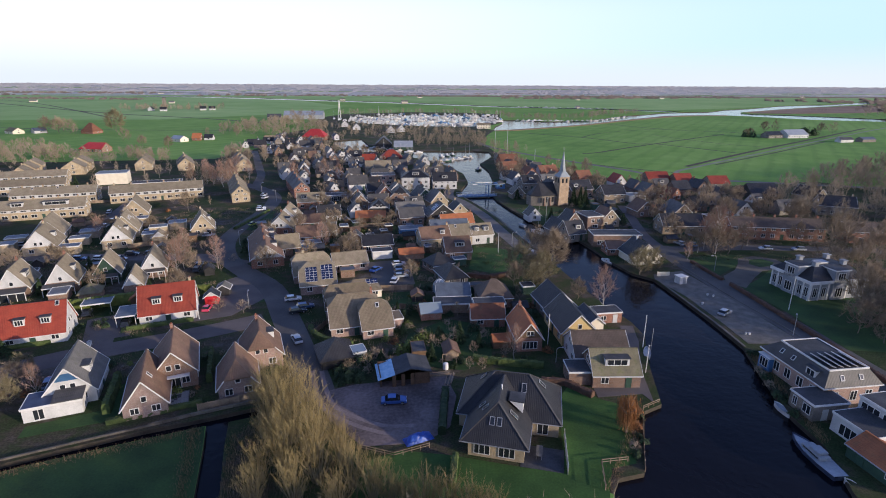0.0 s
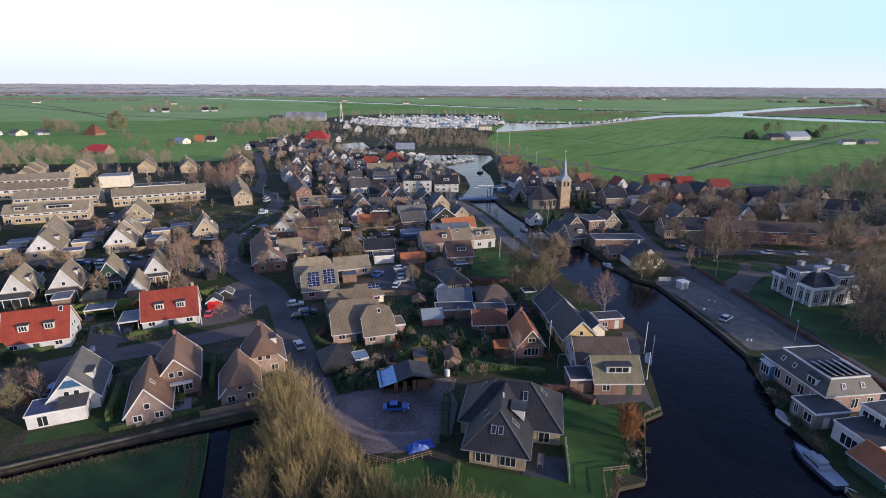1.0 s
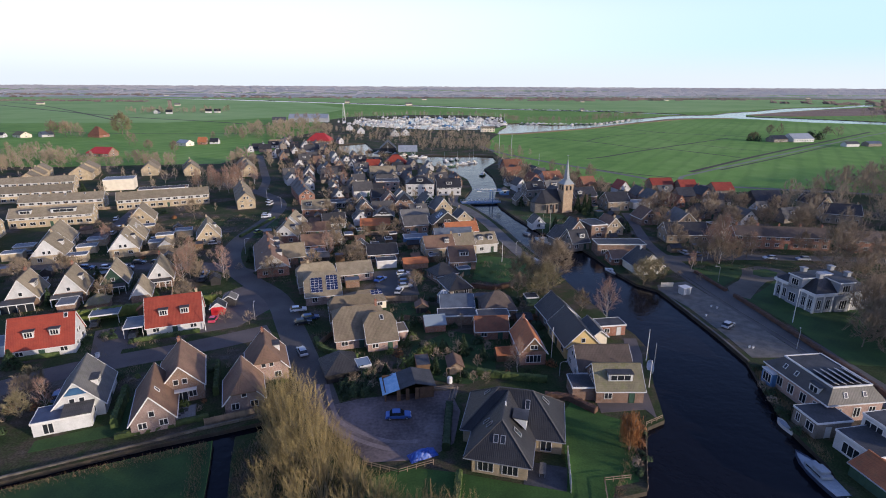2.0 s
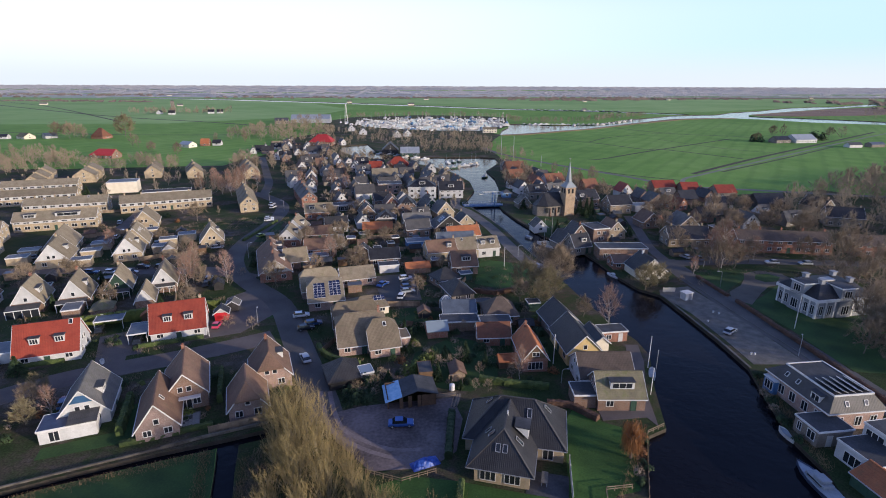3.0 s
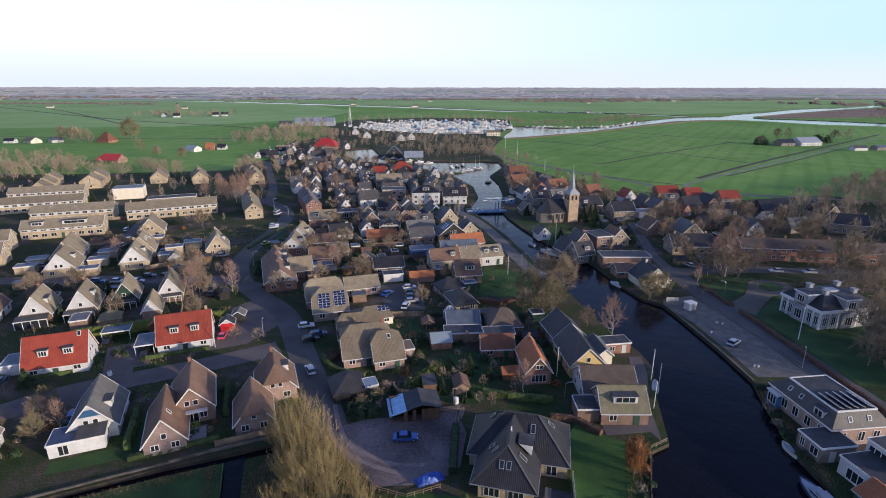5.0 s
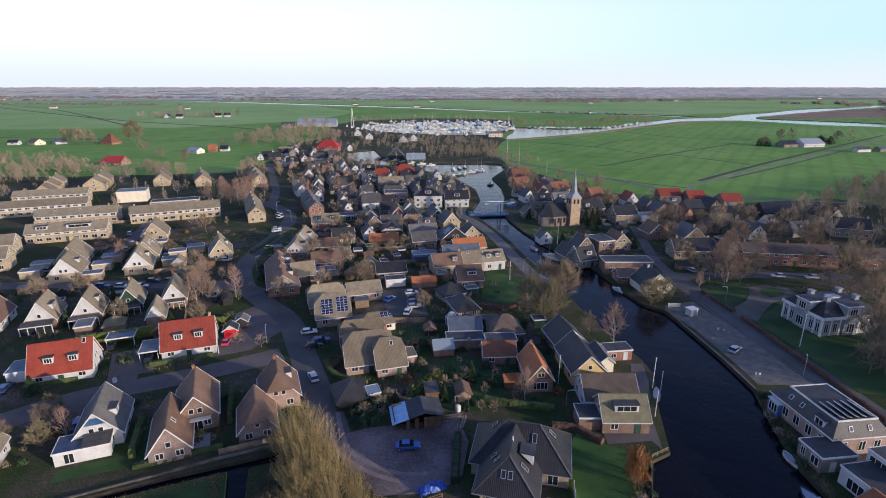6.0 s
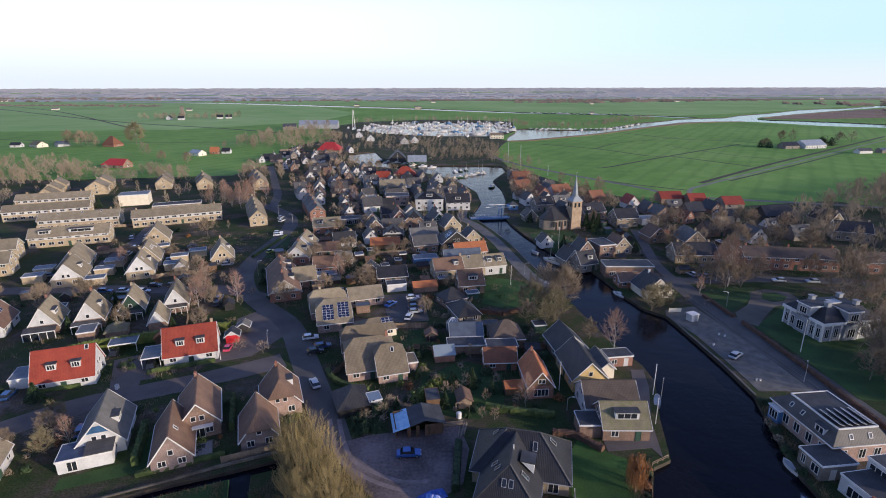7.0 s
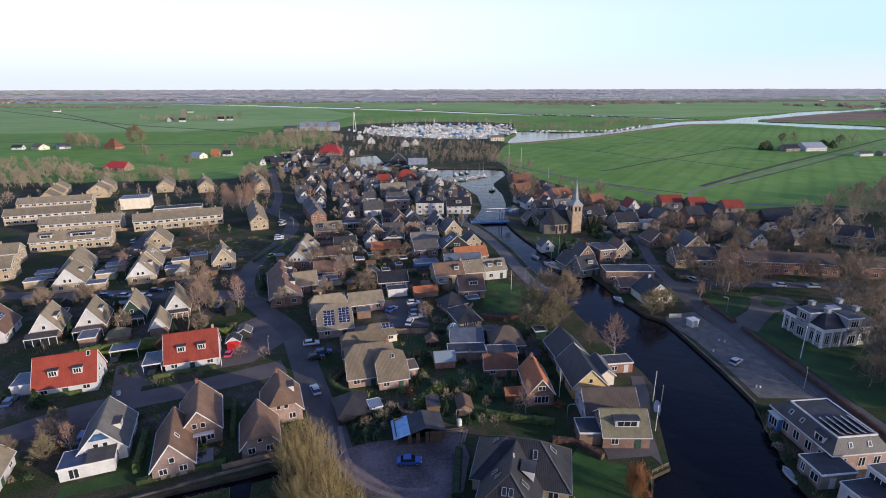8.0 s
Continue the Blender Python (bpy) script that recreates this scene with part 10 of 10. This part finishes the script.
def kerb(points, label, w=0.4, h=0.14):
    pts = smooth(points)
    k = thing("quay_kerb", pose(0, 0, 0), label, "kerb")
    for a, b in zip(pts, pts[1:]):
        bm = bmesh.new()
        beam(bm, (*a, h / 2 - 0.02), (*b, h / 2 - 0.02), w, h + 0.1)
        part("kerbstone", bm, CONCRETE, k)


kerb([(65.3, 142.3), (66.3, 129.8), (67.6, 114.2), (68.0, 101.5)], "worn concrete kerb along the quay edge")
kerb([(37.9, 160), (35.4, 172), (31.5, 189.7), (26.9, 215.4), (21.4, 236.3), (14.8, 257)], "worn stone kerb along the canal path")
kerb([(84.4, 95), (82.8, 112), (80.2, 130), (77.8, 157)], "low concrete kerb beside the quay road", 0.25, 0.12)
kerb([(-72, 96.3), (-61, 101.2), (-51.5, 106.2)], "low concrete kerb beside the village street", 0.2, 0.12)


def kiosk(x, y, rot):
    k = thing("white_kiosk", pose(x, y, 0.045, 0, 0, rot), "small white kiosk on the quay", "kiosk")
    reserve(x, y, rot, 3, 3)
    bm = bmesh.new()
    box(bm, -1.3, 1.3, -1.1, 1.1, 0, 2.1)
    bmesh.ops.bevel(bm, geom=list(bm.edges), offset=0.08, segments=2, affect="EDGES")
    part("body", bm, WHITE, k)
    bm = bmesh.new()
    slab(bm, [(-1.45, -1.25, 2.25), (1.45, -1.25, 2.25), (1.45, 1.25, 2.25), (-1.45, 1.25, 2.25)], 0.14)
    part("roof", bm, TRIM, k)
    door(k, 0.3, -1.1, -90, GREY_TRIM)


kiosk(71.0, 140.0, 20)
fence([(66.5, 145.5), (70.2, 145.6)], 1.4, "pale board fence at the end of the quay", CREAM)


def bollard(x, y, w=0.5):
    b = thing("quay_box", pose(x, y, 0.045, 0, 0, 30), "small white electricity box on the quay", "box", "quay boxes")
    bm = bmesh.new()
    box(bm, -w, w, -w * 0.6, w * 0.6, 0, 0.5)
    bmesh.ops.bevel(bm, geom=list(bm.edges), offset=0.05, segments=1, affect="EDGES")
    part("body", bm, TRIM, b)
    bm = bmesh.new()
    box(bm, -w - 0.04, w + 0.04, -w * 0.6 - 0.04, w * 0.6 + 0.04, 0.5, 0.55)
    part("lid", bm, GREY_TRIM, b)


for x, y in ((74.2, 130.6), (75.3, 129.6), (69.8, 124.5), (72.2, 107.2), (71.5, 107.4)):
    bollard(x, y, 0.26)


def tarp_heap(x, y):
    t = thing("tarpaulin_heap", pose(x, y, 0.04, 0, 0, 25), "heap covered with bright blue tarpaulin", "tarpaulin")
    q = random.Random(3)
    bm = bmesh.new()
    n, m = 14, 8
    g = [[bm.verts.new((-2.4 + 4.8 * i / n, -1.1 + 2.2 * j / m, max(0.0, 1.1 * math.sin(math.pi * i / n) ** 0.6 * math.sin(math.pi * j / m) ** 0.7 + q.uniform(-0.08, 0.08)))) for j in range(m + 1)] for i in range(n + 1)]
    for i in range(n):
        for j in range(m):
            bm.faces.new((g[i][j], g[i + 1][j], g[i + 1][j + 1], g[i][j + 1]))
    part("cover", bm, BLUE_TARP, t)


tarp_heap(-2.6, 70.9)


def goal_frame(x, y):
    s = thing("swing_frame", pose(x, y, 0, 0, 0, 8), "pale wooden swing frame on the lawn", "swing frame")
    for p, q in (((-1.4, -0.5, 0), (-1.4, 0, 2.2)), ((-1.4, 0.5, 0), (-1.4, 0, 2.2)), ((1.4, -0.5, 0), (1.4, 0, 2.2)), ((1.4, 0.5, 0), (1.4, 0, 2.2)), ((-1.4, 0, 2.2), (1.4, 0, 2.2))):
        bm = bmesh.new()
        beam(bm, p, q, 0.12, 0.12)
        part("bar", bm, FENCE_WOOD, s)


goal_frame(3.0, 94.8)


def white_tank(x, y):
    t = thing("water_tank", pose(x, y, 0.03), "white plastic water tank in the yard", "tank")
    bm = bmesh.new()
    tube(bm, (0, 0, 0), (0, 0, 1.2), 0.55, 0.55, 14)
    tube(bm, (0, 0, 1.2), (0, 0, 1.4), 0.5, 0.25, 14)
    part("barrel", bm, TRIM, t)


white_tank(2.2, 92.6)


def timber_pile(x, y, rot, n, label):
    p = thing("timber_pile", pose(x, y, 0.03, 0, 0, rot), label, "timber pile")
    q = random.Random(2)
    for k in range(n):
        bm = bmesh.new()
        z = 0.1 + 0.14 * (k // 5)
        beam(bm, (-2 + q.uniform(-0.4, 0.3), -0.6 + 0.28 * (k % 5), z), (2 + q.uniform(-0.4, 0.4), -0.55 + 0.27 * (k % 5) + q.uniform(-0.2, 0.2), z), 0.2, 0.12)
        part("plank", bm, FENCE_WOOD if k % 3 else CONCRETE, p)


timber_pile(0.8, 90.4, 10, 14, "pile of pale weathered planks beside the barn")
timber_pile(2.8, 88.6, 80, 8, "stacked boards and a trailer frame")


def garden_table(x, y, rot):
    t = thing("garden_table", pose(x, y, 0.06, 0, 0, rot), "grey garden table on the villa patio", "table")
    bm = bmesh.new()
    box(bm, -0.5, 0.5, -1.3, 1.3, 0.70, 0.76)
    part("tabletop", bm, CONCRETE, t)
    for sx in (-0.4, 0.4):
        for sy in (-1.15, 1.15):
            bm = bmesh.new()
            box(bm, sx - 0.05, sx + 0.05, sy - 0.05, sy + 0.05, 0, 0.70)
            part("leg", bm, GREY_TRIM, t)


garden_table(16.2, 67.0, -14)


def patio_slabs():
    """Pale square slabs with a few dark ones laid as a pattern."""
    base = patch("pavement_tiles", [(-48.6, 79.0), (-43.9, 80.9), (-45.6, 85.4), (-50.2, 83.5)], PAVING, 0.05, "pale tiled patio beside the brick house")
    light = surface("pale_slab", (0.20, 0.20, 0.20), (0.29, 0.29, 0.285), 0.8, 0.6, 6, 0.01, vary=0.12)
    dark = surface("dark_slab", (0.05, 0.05, 0.055), (0.08, 0.08, 0.085), 0.8, 0.6, 6, 0.01, vary=0.1)
    m = pose(-48.5, 79.25, 0, 0, 0, 22)
    data = {}
    for mat in (light, dark):
        bm = bmesh.new()
        box(bm, 0.015, 0.585, 0.015, 0.585, 0.0, 0.06)
        me = bpy.data.meshes.new("slab")
        bmesh.ops.recalc_face_normals(bm, faces=bm.faces)
        bm.to_mesh(me)
        bm.free()
        me.materials.append(mat)
        data[mat.name] = me
    pattern = {(2, 3), (3, 4), (2, 5), (4, 3), (5, 4), (4, 5), (3, 2), (5, 5)}
    for a in range(8):
        for b in range(7):
            o = new("slab", data[(dark if (a, b) in pattern else light).name])
            o.parent = base
            o.matrix_basis = m @ pose(0.6 * a, 0.6 * b, 0.052)


patio_slabs()


def wheelie_bin(x, y):
    b = thing("wheelie_bin", pose(x, y, 0.02), "white rubbish bin in the front garden", "bin")
    bm = bmesh.new()
    box(bm, -0.3, 0.3, -0.35, 0.35, 0, 1.0)
    part("body", bm, TRIM, b)
    bm = bmesh.new()
    box(bm, -0.34, 0.34, -0.4, 0.38, 1.0, 1.08)
    part("lid", bm, GREY_TRIM, b)


wheelie_bin(-75.0, 102.8)


for pts, h, lab in (([(-70, 124), (-77, 141)], 1.6, "brown board fence between gardens"), ([(-88, 128), (-95, 138)], 1.6, "brown board fence between gardens"), ([(-108, 124), (-112, 128)], 1.6, "brown board fence between gardens"),
                    ([(-105, 172), (-100, 176), (-92, 178)], 1.7, "pale brick-coloured garden fence"), ([(-122, 198), (-108, 203)], 1.7, "pale wooden garden board fence"), ([(-36, 158), (-24, 163)], 1.6, "dark garden board fence"),
                    ([(-44, 188), (-36, 191), (-34, 200)], 1.6, "weathered garden board fence"), ([(-20, 184), (-8, 187)], 1.6, "weathered garden board fence"), ([(-30, 200), (-14, 204)], 1.6, "weathered garden board fence"), ([(6, 150), (9, 158)], 1.5, "low weathered wooden garden fence"),
                    ([(20, 112), (22, 126)], 1.5, "dark garden board fence"), ([(-5, 126), (-4, 136)], 1.6, "dark garden board fence"), ([(-150, 200), (-128, 208)], 1.6, "garden board fence before the terrace"), ([(-180, 236), (-152, 246)], 1.4, "low garden fence before the terrace"),
                    ([(-152, 244), (-122, 258)], 1.4, "low garden fence before the terrace"), ([(-56, 184), (-50, 187)], 1.6, "weathered brown garden board fence"), ([(46, 204), (50, 210)], 1.3, "white picket-coloured garden fence")):
    fence(pts, h, lab)
